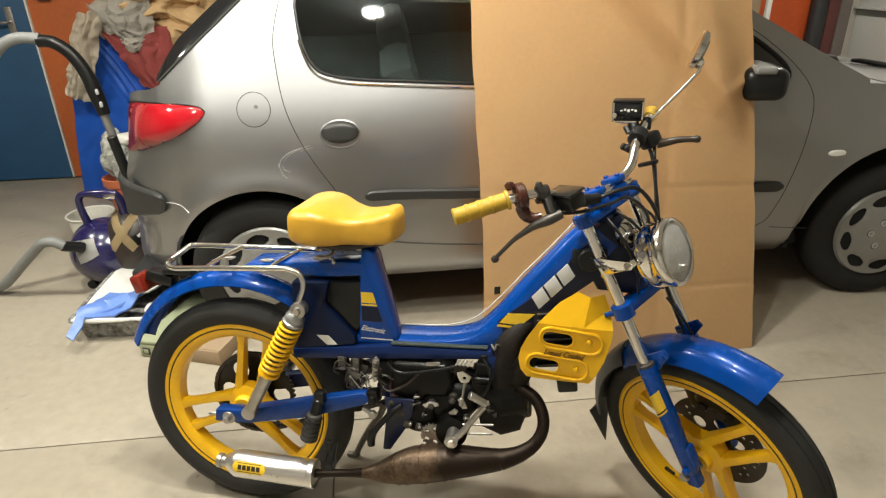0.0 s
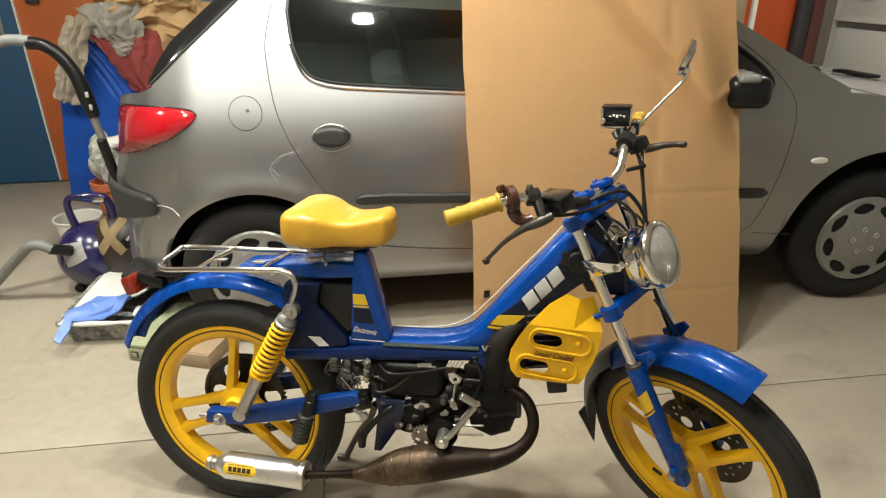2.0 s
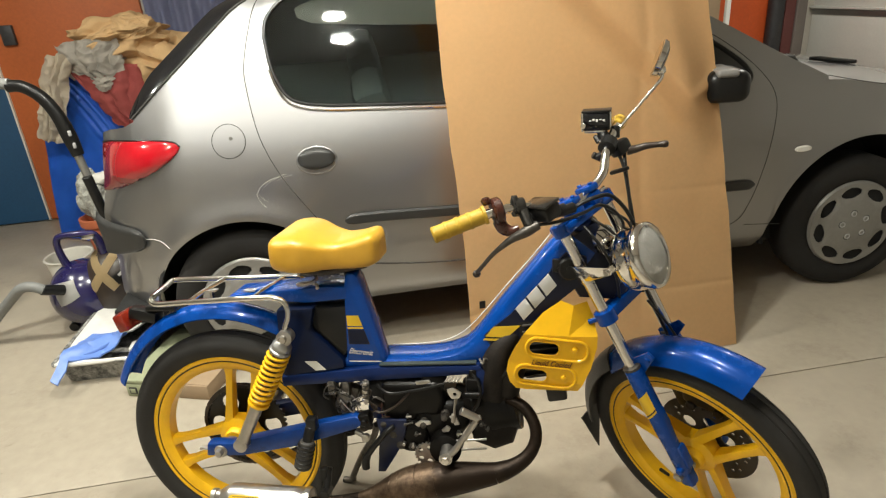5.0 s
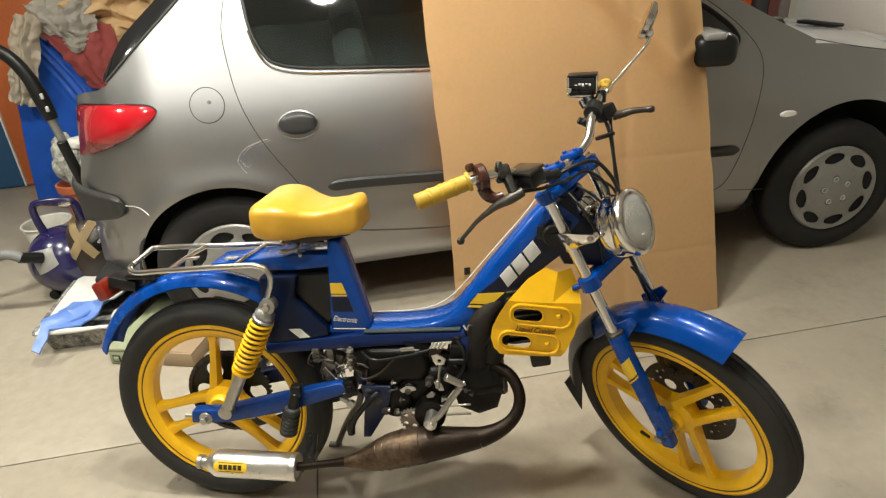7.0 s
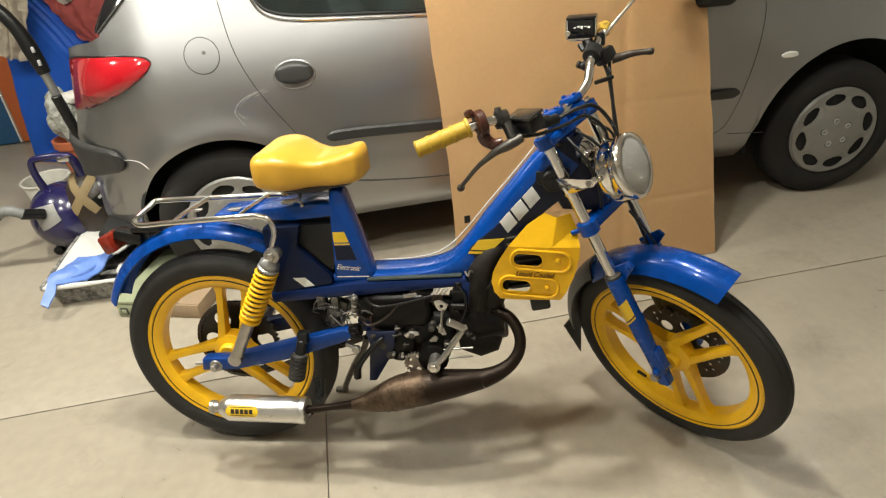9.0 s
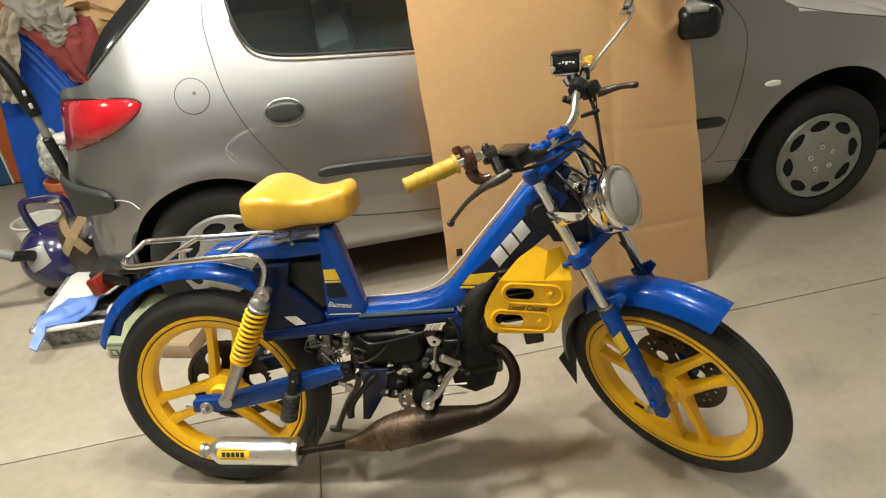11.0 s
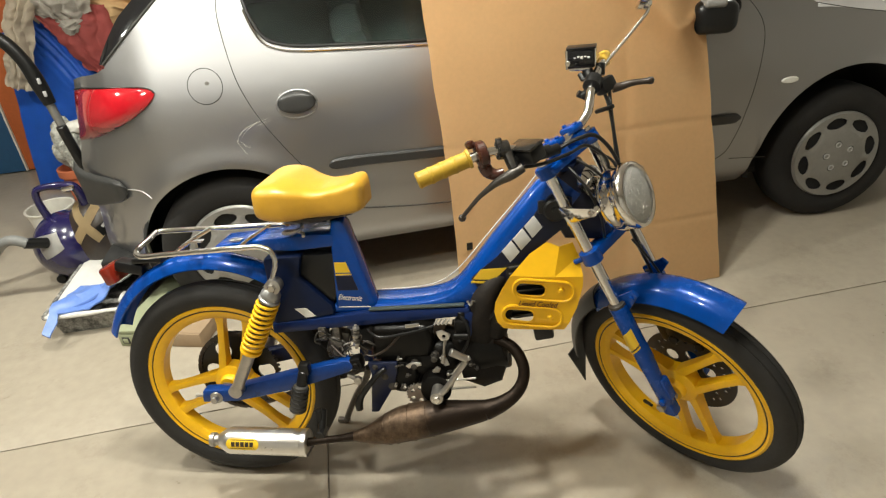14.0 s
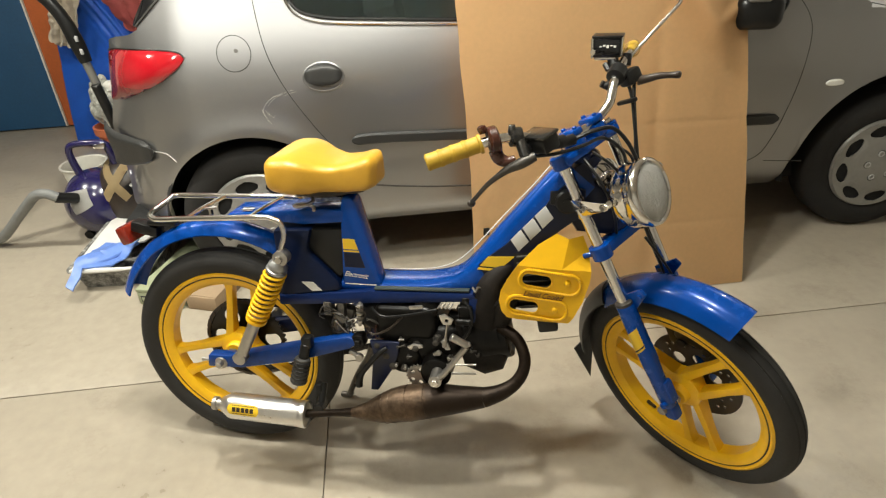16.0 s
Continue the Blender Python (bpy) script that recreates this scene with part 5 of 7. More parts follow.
# drive chain: one closed run of alternate links on the far side
def chain():
    n = 92
    c0, r0, c1, r1 = Vector((0.0, 0.286)), 0.114, Vector((0.440, 0.355)), 0.030
    d = c1 - c0
    a = math.atan2(d.y, d.x)
    lean = math.acos((r0 - r1) / d.length)
    arc0 = [c0 + r0 * Vector((math.cos(a + lean + (2 * math.pi - 2 * lean) * k / 24), math.sin(a + lean + (2 * math.pi - 2 * lean) * k / 24))) for k in range(25)]
    arc1 = [c1 + r1 * Vector((math.cos(a - lean + 2 * lean * k / 12), math.sin(a - lean + 2 * lean * k / 12))) for k in range(13)]
    loop = arc0 + arc1 + [arc0[0]]
    cum = [0.0]
    for p, q in zip(loop, loop[1:]):
        cum.append(cum[-1] + (q - p).length)

    def at(u):
        u = u % cum[-1]
        k = max(i for i in range(len(cum) - 1) if cum[i] <= u)
        return loop[k].lerp(loop[k + 1], (u - cum[k]) / max(1e-6, cum[k + 1] - cum[k]))
    bms = []
    for k in range(n):
        p, q = at(cum[-1] * k / n), at(cum[-1] * (k + 1) / n)
        c = (p + q) / 2
        wide = 0.0065 if k % 2 else 0.0045
        for s in (-1, 1):
            bms.append(box(c.x, CHAIN_Y + s * wide, c.y, (q - p).length + 0.007, 0.0016, 0.0095, 0, pose(0, 0, 0, 0, -math.degrees(math.atan2(q.y - p.y, q.x - p.x)), 0)))
    return join(*bms)


CHAIN_Y = 0.0385
bike("chain", chain(), BROWNBLACK, "dark oily drive chain", angle=20)

# engine
bike("crankcase", join(loft([(0.42, 0.36, 90, 0.040, 0.035), (0.45, 0.36, 90, 0.062, 0.060), (0.52, 0.355, 90, 0.068, 0.070), (0.58, 0.365, 90, 0.058, 0.068), (0.61, 0.38, 90, 0.035, 0.045)]), lathe([(-0.105, 0.030), (-0.10, 0.037), (-0.06, 0.040), (-0.05, 0.040)], 28, Matrix.Translation((0.556, 0, 0.318)))), ENGINE, "oily black engine case")
cyl = bike("cylinder", loft([(0.60, 0.395, 100, 0.048, 0.045), (0.635, 0.40, 100, 0.060, 0.055), (0.69, 0.405, 100, 0.064, 0.058), (0.715, 0.405, 100, 0.055, 0.050), (0.725, 0.405, 100, 0.030, 0.030)]), CYLBROWN, "black finned cylinder")
for k in range(6):
    bike("fin", rod((0.630 + 0.016 * k, 0, 0.388), (0.6335 + 0.016 * k, 0, 0.389), 0.074 - 0.0035 * abs(k - 2)), ENGINE, "", cyl)
bike("radiator_hose", join(tube([(0.665, -0.020, 0.43), (0.672, -0.030, 0.49), (0.690, -0.030, 0.545), (0.730, -0.020, 0.585)], [0.045, 0.040, 0.032, 0.022], 16, n=4), tube([(0.70, -0.035, 0.44), (0.715, -0.045, 0.49), (0.735, -0.04, 0.54)], [0.028, 0.026, 0.02], 14, n=3)), CYLBROWN, "thick black coolant hose")
bike("engine_cover", prism([(0.405, 0.472), (0.545, 0.474), (0.556, 0.430), (0.545, 0.385), (0.490, 0.385), (0.462, 0.340), (0.420, 0.352), (0.402, 0.400)], -0.070, -0.030, 0.014, seg=3), ENGINE, "oily black engine cover")
bike("cylinder_skirt", loft([(0.615, 0.345, 100, 0.045, 0.060), (0.66, 0.335, 100, 0.052, 0.066), (0.705, 0.345, 100, 0.045, 0.060), (0.725, 0.37, 100, 0.02, 0.04)]), CYLBROWN)
for k in range(2):
    bike("stud", rod((0.575, -0.098, 0.342 - 0.024 * k), (0.652, -0.090, 0.344 - 0.024 * k), 0.0026), STEEL)
bike("inlet", join(rod((0.575, -0.02, 0.432), (0.63, -0.02, 0.420), 0.018), lathe([(0, 0.03), (0.006, 0.034), (0.05, 0.034), (0.056, 0.03)], 24, along((0.50, -0.03, 0.470), (0.57, -0.03, 0.45)))), ENGINE)
bike("air_filter", loft([(0.36, 0.425, 90, 0.030, 0.045), (0.40, 0.432, 90, 0.050, 0.060), (0.47, 0.438, 90, 0.052, 0.062), (0.505, 0.44, 90, 0.034, 0.045)]), BLACK)
bike("carburettor", join(box(0.624, -0.055, 0.462, 0.034, 0.040, 0.050, 0.008), rod((0.624, -0.055, 0.48), (0.624, -0.055, 0.505), 0.011), rod((0.605, -0.082, 0.452), (0.640, -0.082, 0.452), 0.008)), ENGINE, "black carburettor")
bike("coil", join(box(0.312, -0.030, 0.415, 0.050, 0.030, 0.070, 0.008, pose(0, 0, 0, 0, 18, 0)), box(0.285, -0.05, 0.452, 0.022, 0.03, 0.038, 0.005), box(0.318, -0.05, 0.448, 0.018, 0.025, 0.042, 0.004), rod((0.325, -0.06, 0.418), (0.305, -0.06, 0.440), 0.011), rod((0.312, -0.062, 0.388), (0.305, -0.06, 0.42), 0.009), rod((0.330, -0.062, 0.372), (0.312, -0.062, 0.392), 0.006)), COILGREY, "grey ignition coil and bracket")
bike("clutch_cover", lathe([(-0.072, 0.012), (-0.072, 0.034), (-0.066, 0.042), (-0.02, 0.044)], 32, Matrix.Translation((0.470, -0.005, 0.335))), ENGINE)
bike("gear", toothed(0.030, 20, 0.004, -0.092, -0.086, 5, 0.006, 0.018, Matrix.Translation((0.511, 0, 0.300))), STEEL)
for k, (x, z, r) in enumerate(((0.432, 0.345, 0.009), (0.448, 0.318, 0.011), (0.475, 0.312, 0.009), (0.505, 0.372, 0.008), (0.555, 0.392, 0.008), (0.525, 0.312, 0.007), (0.41, 0.372, 0.008), (0.585, 0.340, 0.007))):
    bike("bolt", lathe([(-0.088, r * 0.6), (-0.086, r), (-0.070, r), (-0.068, r * 1.4), (-0.060, r * 1.4)], 8, Matrix.Translation((x, 0, z))), ENGINEGREY)
for pts, r, mt in (([(0.40, -0.075, 0.47), (0.43, -0.082, 0.452), (0.50, -0.08, 0.462), (0.56, -0.078, 0.478)], 0.0035, BLACK), ([(0.375, -0.07, 0.425), (0.40, -0.082, 0.402), (0.44, -0.082, 0.418), (0.475, -0.078, 0.452)], 0.003, BROWNBLACK),
                   ([(0.36, -0.072, 0.468), (0.385, -0.08, 0.455), (0.375, -0.08, 0.432), (0.395, -0.08, 0.415), (0.385, -0.078, 0.40)], 0.0025, BROWNBLACK), ([(0.62, -0.06, 0.50), (0.64, -0.075, 0.47), (0.635, -0.08, 0.43), (0.615, -0.08, 0.40)], 0.004, BLACK),
                   ([(0.59, -0.085, 0.455), (0.583, -0.088, 0.43), (0.580, -0.088, 0.405)], 0.003, STEEL), ([(0.66, -0.055, 0.46), (0.70, -0.06, 0.50), (0.72, -0.05, 0.53)], 0.006, BLACK)):
    bike("hose", tube(pts, r, 8, n=5), mt)
rng = random.Random(7)
for k in range(16):
    x, z = rng.uniform(0.29, 0.41), rng.uniform(0.40, 0.475)
    pts = [(x, -0.066, z)]
    for _ in range(3):
        x, z = x + rng.uniform(-0.03, 0.035), z + rng.uniform(-0.03, 0.022)
        pts.append((x, -0.066 - rng.uniform(0, 0.016), max(0.385, z)))
    bike("wire", tube(pts, rng.uniform(0.0010, 0.0020), 6, n=4), rng.choice((BLACK, BLACK, BROWNBLACK, STEEL, ENGINEGREY, REDBROWN)))
# bright flecks between the black parts, given by added bare metal: a threaded rod with nuts, brackets, a spring, cable
# ends
for k in range(5):
    bike("nut", lathe([(-0.004, 0.006), (-0.003, 0.0085), (0.003, 0.0085), (0.004, 0.006)], 6, along((0.3765 - 0.001 * k, -0.086, 0.480 - 0.0105 * k), (0.374, -0.084, 0.40))), (STEEL, COILGREY)[k % 2])
bike("threaded_rod", rod((0.3765, -0.085, 0.488), (0.372, -0.085, 0.425), 0.004), STEEL)
bike("bracket", prism([(0.492, 0.482), (0.524, 0.486), (0.528, 0.480), (0.510, 0.475), (0.494, 0.474)], -0.080, -0.074, 0.0015), STEEL, "steel bracket added for a bright fleck")
for k in range(4):
    bike("spring_coil", rod((0.563 + 0.009 * k, -0.088, 0.487), (0.573 + 0.009 * k, -0.084, 0.500), 0.0022), ALU)
bike("fleck_bracket", prism([(0.566, 0.470), (0.580, 0.474), (0.600, 0.462), (0.594, 0.448), (0.576, 0.446), (0.570, 0.456)], -0.092, -0.087, 0.0015, holes=[rounded(0.584, 0.458, 0.008, 0.008, 0.0038)]), ALU, "alloy bracket added for a bright fleck")
bike("cable_end", join(rod((0.584, -0.090, 0.446), (0.578, -0.092, 0.395), 0.0024), rod((0.579, -0.092, 0.408), (0.577, -0.092, 0.388), 0.0055)), STEEL)
bike("fleck_plate", prism([(0.484, 0.374), (0.500, 0.384), (0.522, 0.382), (0.524, 0.374), (0.506, 0.370), (0.492, 0.366)], -0.084, -0.078, 0.002), ALU, "alloy plate added for a bright fleck")
bike("fleck_plate", prism([(0.568, 0.402), (0.586, 0.398), (0.592, 0.380), (0.580, 0.378), (0.574, 0.390)], -0.092, -0.086, 0.002), ALU, "alloy plate added for a bright fleck")
bike("fleck_plate", prism([(0.548, 0.366), (0.562, 0.378), (0.571, 0.372), (0.566, 0.362), (0.552, 0.360)], -0.094, -0.088, 0.002), STEEL, "steel plate added for a bright fleck")
bike("hose_clip", tube([(0.640, -0.055, 0.530), (0.648, -0.064, 0.522), (0.652, -0.064, 0.534), (0.660, -0.055, 0.528)], 0.0026, 6, n=3), STEEL)
for k in range(9):
    x, z = rng.uniform(0.45, 0.66), rng.uniform(0.30, 0.40)
    bike("bolt", join(rod((x, -0.086, z), (x + rng.uniform(-0.022, 0.022), -0.083, z + rng.uniform(-0.012, 0.012)), rng.uniform(0.0015, 0.003)), rod((x, -0.089, z), (x, -0.075, z), rng.uniform(0.003, 0.005), seg=6)), rng.choice((STEEL, ENGINEGREY, ENGINEGREY)))
bike("engine_mount", prism([(0.392, 0.385), (0.399, 0.351), (0.386, 0.242), (0.405, 0.243), (0.448, 0.313), (0.462, 0.350), (0.466, 0.385)], -0.086, -0.076, 0.003), NAVYPLATE, "dark navy pointed engine plate")
bike("frame_lug", prism([(0.615, 0.505), (0.655, 0.505), (0.660, 0.460), (0.640, 0.435), (0.612, 0.455)], -0.062, -0.040, 0.005), BLUEDARK)
bike("kick_lever", join(lathe([(-0.022, 0.009), (-0.020, 0.0150), (0.020, 0.0150), (0.022, 0.009)], 20, Matrix.Translation((0.563, -0.128, 0.326))), tube([(0.563, -0.138, 0.328), (0.582, -0.141, 0.344), (0.615, -0.142, 0.392), (0.637, -0.142, 0.424)], [0.0075, 0.0075, 0.0065, 0.0070], 12, n=5), rod((0.640, -0.142, 0.428), (0.604, -0.150, 0.452), 0.0080, 0.0090), rod((0.632, -0.142, 0.426), (0.646, -0.140, 0.432), 0.006)), STEEL, "steel kick lever")
bike("lever_nut", lathe([(-0.028, 0.004), (-0.027, 0.0085), (-0.021, 0.009)], 6, Matrix.Translation((0.563, -0.128, 0.326))), CHROME)
bike("brake_pedal", tube([(0.436, -0.090, 0.372), (0.416, -0.098, 0.357), (0.393, -0.100, 0.330), (0.373, -0.100, 0.303), (0.363, -0.100, 0.284), (0.362, -0.100, 0.262)], [0.006, 0.0070, 0.0072, 0.0078, 0.0105, 0.0095], 10, n=5), BLACK, "dark brake pedal")
bike("pedal_link", join(rod((0.340, -0.085, 0.352), (0.366, -0.09, 0.340), 0.006), rod((0.366, -0.098, 0.340), (0.366, -0.086, 0.340), 0.010)), STEEL)
# stand with two legs under the engine
stand = bike("stand", tube([(0.372, -0.010, 0.325), (0.350, 0.020, 0.268), (0.300, 0.075, 0.180), (0.243, 0.145, 0.062), (0.232, 0.160, 0.034), (0.205, 0.166, 0.028)], 0.0090, 10, n=4), COILGREY, "dull steel side stand")
bike("stand_spring", tube([(0.345 - 0.04 * t / 30 + 0.006 * math.cos(t), -0.02 + 0.006 * math.sin(t), 0.335 - 0.012 * t / 30) for t in np.linspace(0, 60, 120)], 0.0013, 6), STEEL, "", stand)
bike("stand_bracket", box(0.370, 0.028, 0.345, 0.05, 0.03, 0.04, 0.006), BLUEDARK, "", stand)

# radiator and its yellow guard
radiator = bike("radiator", box(0.795, -0.015, 0.555, 0.13, 0.06, 0.15, 0.010, pose(0, 0, 0, 0, -8, 0)), BLACK, "black radiator behind a yellow guard")
for k in range(9):
    bike("radiator_fin", box(0.795, -0.048, 0.492 + 0.0155 * k, 0.115, 0.008, 0.003, 0.0006, pose(0, 0, 0, 0, -8, 0)), ENGINEGREY, "", radiator)
bike("radiator_mount", box(0.812, -0.05, 0.452, 0.045, 0.03, 0.045, 0.006, pose(0, 0, 0, 0, -10, 0)), BLACK, "", radiator)
def guard_y(x, z):
    """The guard's folds: a flat lower plate, two facets leaning back above, a lip at the front."""
    fold = 0.600 - 0.06 * (x - 0.80)
    y = -0.083 + 0.50 * max(0.0, z - fold)
    ridge = 0.838 + 0.22 * (z - 0.595)
    if z > fold:
        y += 0.40 * max(0.0, x - ridge) * min(1, (z - fold) / 0.03)
    return y + 0.5 * max(0.0, x - 0.884) + 0.45 * max(0.0, 0.716 - x) + 0.6 * max(0.0, 0.474 - z)


LOWER = [(0.742, 0.6035), (0.838, 0.598), (0.900, 0.594), (0.899, 0.570), (0.886, 0.522), (0.868, 0.482), (0.858, 0.465), (0.80, 0.466), (0.745, 0.469), (0.722, 0.473), (0.708, 0.488), (0.702, 0.512), (0.706, 0.538), (0.720, 0.568)]
UPLEFT = [(0.742, 0.6035), (0.838, 0.598), (0.850, 0.658), (0.823, 0.668), (0.785, 0.646)]
UPRIGHT = [(0.838, 0.598), (0.900, 0.594), (0.893, 0.630), (0.880, 0.662), (0.850, 0.658)]
HOLES = [rounded(0.785, 0.5695, 0.064, 0.030, 0.0145, -6), rounded(0.7585, 0.5055, 0.068, 0.029, 0.0142, -7)]
guard_bm = bmesh.new()
for loop, holes in ((LOWER, HOLES), (UPLEFT, ()), (UPRIGHT, ())):
    edges = []
    for l in (loop, *holes):
        vs = [guard_bm.verts.new((x, 0, z)) for x, z in l]
        edges += [guard_bm.edges.new((vs[k], vs[(k + 1) % len(vs)])) for k in range(len(vs))]
    bmesh.ops.triangle_fill(guard_bm, edges=edges, use_beauty=True)
bmesh.ops.remove_doubles(guard_bm, verts=guard_bm.verts, dist=0.0005)
for v in guard_bm.verts:
    v.co.y = guard_y(v.co.x, v.co.z)
bmesh.ops.recalc_face_normals(guard_bm, faces=guard_bm.faces)
bmesh.ops.solidify(guard_bm, geom=guard_bm.faces[:], thickness=0.004)
guard = bike("radiator_guard", guard_bm, YELLOW, "yellow guard with two slots", radiator, angle=12)
for cx, cz in ((0.785, 0.5695), (0.7585, 0.5055)):
    loop = rounded(cx + 0.028, cz - 0.003, 0.132, 0.047, 0.022, -6, 6)
    bike("pressed_rib", tube([(x, guard_y(x, z) - 0.0005, z) for x, z in loop], 0.0034, 8, closed=True), YELLOW, "", guard)
    loop = rounded(cx, cz, 0.067, 0.031, 0.0152, -6, 6)
    bike("slot_edge", tube([(x, guard_y(x, z) + 0.0002, z) for x, z in loop], 0.0022, 8, closed=True), YELLOW, "", guard)
for x, z in ((0.851, 0.566), (0.827, 0.500)):
    bike("guard_bolt", lathe([(-0.0905, 0.002), (-0.090, 0.0045), (-0.086, 0.0062), (-0.083, 0.0075)], 12, Matrix.Translation((x, 0.002, z))), YELLOW, "", guard)
writing("Liquid Cooled", 0.018, pose(0.799, -0.0850, 0.5335, 90, 5, 0), BROWNTEXT, guard, "lettering", "brown script words", shear=0.4, bold=0.0001, width=0.088)

# ---- front fork, mudguard, headlight, handlebar ----
for s in (-1, 1):
    leg = fork("fork_leg", rod((0.0146, s * 0.075, -0.20), (0.0146, s * 0.075, 0.190), 0.0125, seg=20), CHROME, "chrome fork tube with a blue slider")
    fork("slider", join(lathe([(0, 0.014), (0.006, 0.0175), (0.09, 0.0185), (0.12, 0.0200), (0.20, 0.0205), (0.28, 0.0205), (0.286, 0.0195), (0.290, 0.015)], 22, along((0.0146, s * 0.075, -0.470), (0.0146, s * 0.075, -0.180))),
                  box(0.012, s * 0.072, -0.480, 0.034, 0.030, 0.052, 0.008), box(0.030, s * 0.070, -0.425, 0.016, 0.024, 0.06, 0.005), box(0.026, s * 0.072, -0.315, 0.018, 0.020, 0.05, 0.005), rod((0.020, s * 0.080, -0.452), (0.020, s * 0.100, -0.452), 0.008)), BLUE, "blue fork slider", leg)
    fork("dust_seal", lathe([(0, 0.0180), (0.002, 0.0200), (0.008, 0.0200), (0.010, 0.016)], 20, along((0.0146, s * 0.075, -0.186), (0.0146, s * 0.075, 0))), ENGINEGREY, "", leg)
    fork("axle_bolt", rod((0.004, s * 0.098, -0.474), (0.004, s * 0.080, -0.474), 0.011, seg=6), STEEL, "", leg)
bm = add_rings(bmesh.new(), [[(0.0146 + 0.0210 * math.sin(t), -0.075 - 0.0210 * math.cos(t), -0.305 + 0.012 * t + 0.055 * k) for t in np.linspace(-1.3, 1.0, 12)] for k in (0, 0.33, 0.66, 1)], closed_ring=False, cap=False)
fork("slider_decal", bm, DECALYEL, "yellow decal")
bm = add_rings(bmesh.new(), [[(0.0146 + 0.0213 * math.sin(t), -0.075 - 0.0213 * math.cos(t), -0.300 + 0.012 * t + 0.004 * k) for t in np.linspace(-1.3, 1.0, 12)] for k in (0, 1)], closed_ring=False, cap=False)
fork("decal_line", bm, BROWNBLACK)
fork("lower_yoke", join(box(0.008, 0, -0.048, 0.045, 0.13, 0.026, 0.008), *[lathe([(-0.016, 0.019), (-0.014, 0.0225), (0.014, 0.0225), (0.016, 0.019)], 20, Matrix.Translation((0.0146, s * 0.075, -0.048)) @ pose(0, 0, 0, 90, 0, 0)) for s in (-1, 1)],
     *[rod((-0.018, s * 0.098, -0.048), (0.0, s * 0.086, -0.048), 0.006) for s in (-1, 1)]), BLUE, "blue lower yoke")
fork("upper_yoke", join(box(0.012, 0, 0.166, 0.060, 0.165, 0.022, 0.008), *[lathe([(-0.014, 0.018), (-0.012, 0.021), (0.013, 0.021), (0.015, 0.018)], 20, Matrix.Translation((0.0146, s * 0.075, 0.166)) @ pose(0, 0, 0, 90, 0, 0)) for s in (-1, 1)]), BLUE, "blue upper yoke")
for v in (-0.036, 0.026):
    fork("bar_clamp", join(box(0.028, v, 0.186, 0.042, 0.030, 0.030, 0.006), box(0.028, v, 0.209, 0.046, 0.032, 0.016, 0.006), rod((0.012, v, 0.210), (0.012, v, 0.221), 0.005), rod((0.044, v, 0.210), (0.044, v, 0.221), 0.005)), BLUE, "blue handlebar clamp")
fork("stem_nut", lathe([(0, 0.018), (0.012, 0.018), (0.014, 0.014)], 6, Matrix.Translation((-0.004, 0, 0.176)) @ pose(0, 0, 0, 90, 0, 0)), BLACK)


def bars(s):
    if s > 0:
        return [(0.030, 0.02, 0.200), (0.031, 0.048, 0.205), (0.038, 0.082, 0.219), (0.037, 0.112, 0.245), (0.030, 0.143, 0.261), (0.024, 0.175, 0.272), (0.016, 0.212, 0.280), (-0.022, 0.282, 0.284)]
    return [(0.030, -0.02, 0.200), (0.030, -0.060, 0.203), (0.038, -0.085, 0.214), (0.046, -0.125, 0.240), (0.042, -0.170, 0.266), (0.030, -0.208, 0.281), (0.018, -0.236, 0.287), (-0.030, -0.318, 0.300)]


fork("handlebar", tube(bars(-1)[::-1] + bars(1), 0.0098, 14, n=5), CHROME, "chrome handlebar")
for s in (-1, 1):
    g0, g1 = (Vector((0.020, -0.231, 0.2865)), Vector((-0.034, -0.326, 0.301))) if s < 0 else (Vector((0.016, 0.212, 0.280)), Vector((-0.024, 0.285, 0.284)))
    grip = fork("grip", lathe([(0, 0.013), (0.001, 0.0190 - 0.0025 * (s + 1)), (0.006, 0.0190 - 0.0025 * (s + 1)), (0.008, 0.0150 - 0.001 * s), (0.079 - 0.025 * s, 0.0150 - 0.001 * s), (0.083 - 0.025 * s, 0.0162 - 0.001 * s), (0.086 - 0.025 * s, 0.014)], 24, along(g0, g1) @ Matrix.Diagonal((0.86 if s > 0 else 1.0, 1.0, 0.86 if s > 0 else 1.0, 1.0))), YELLOWRUB, "yellow rubber grip")
    for k in range(3 if s < 0 else 1):
        fork("rib", lathe([(0.030 + 0.024 * k, 0.0160), (0.032 + 0.024 * k, 0.0172), (0.036 + 0.024 * k, 0.0172), (0.038 + 0.024 * k, 0.0160)], 20, along(g0, g1), cap=False), YELLOWRUB, "", grip)
# throttle, brake lever and master cylinder, near side
fork("throttle_housing", join(lathe([(0, 0.024), (0.003, 0.027), (0.016, 0.027), (0.019, 0.023)], 22, along((0.033, -0.203, 0.2795), (0.020, -0.231, 0.2865))), box(0.026, -0.222, 0.309, 0.018, 0.014, 0.016, 0.005), tube([(0.026, -0.216, 0.262), (0.024, -0.214, 0.246), (0.034, -0.208, 0.234), (0.046, -0.196, 0.232)], [0.013, 0.013, 0.011, 0.008], 10, n=3)), REDBROWN, "glossy red-brown throttle housing")
fork("master_cylinder", join(box(0.063, -0.140, 0.236, 0.062, 0.042, 0.030, 0.006, pose(0, 0, 0, 0, 12, 0)), rod((0.046, -0.170, 0.238), (0.062, -0.085, 0.212), 0.013), rod((0.062, -0.10, 0.214), (0.070, -0.068, 0.206), 0.011)), BLACK, "black brake reservoir")
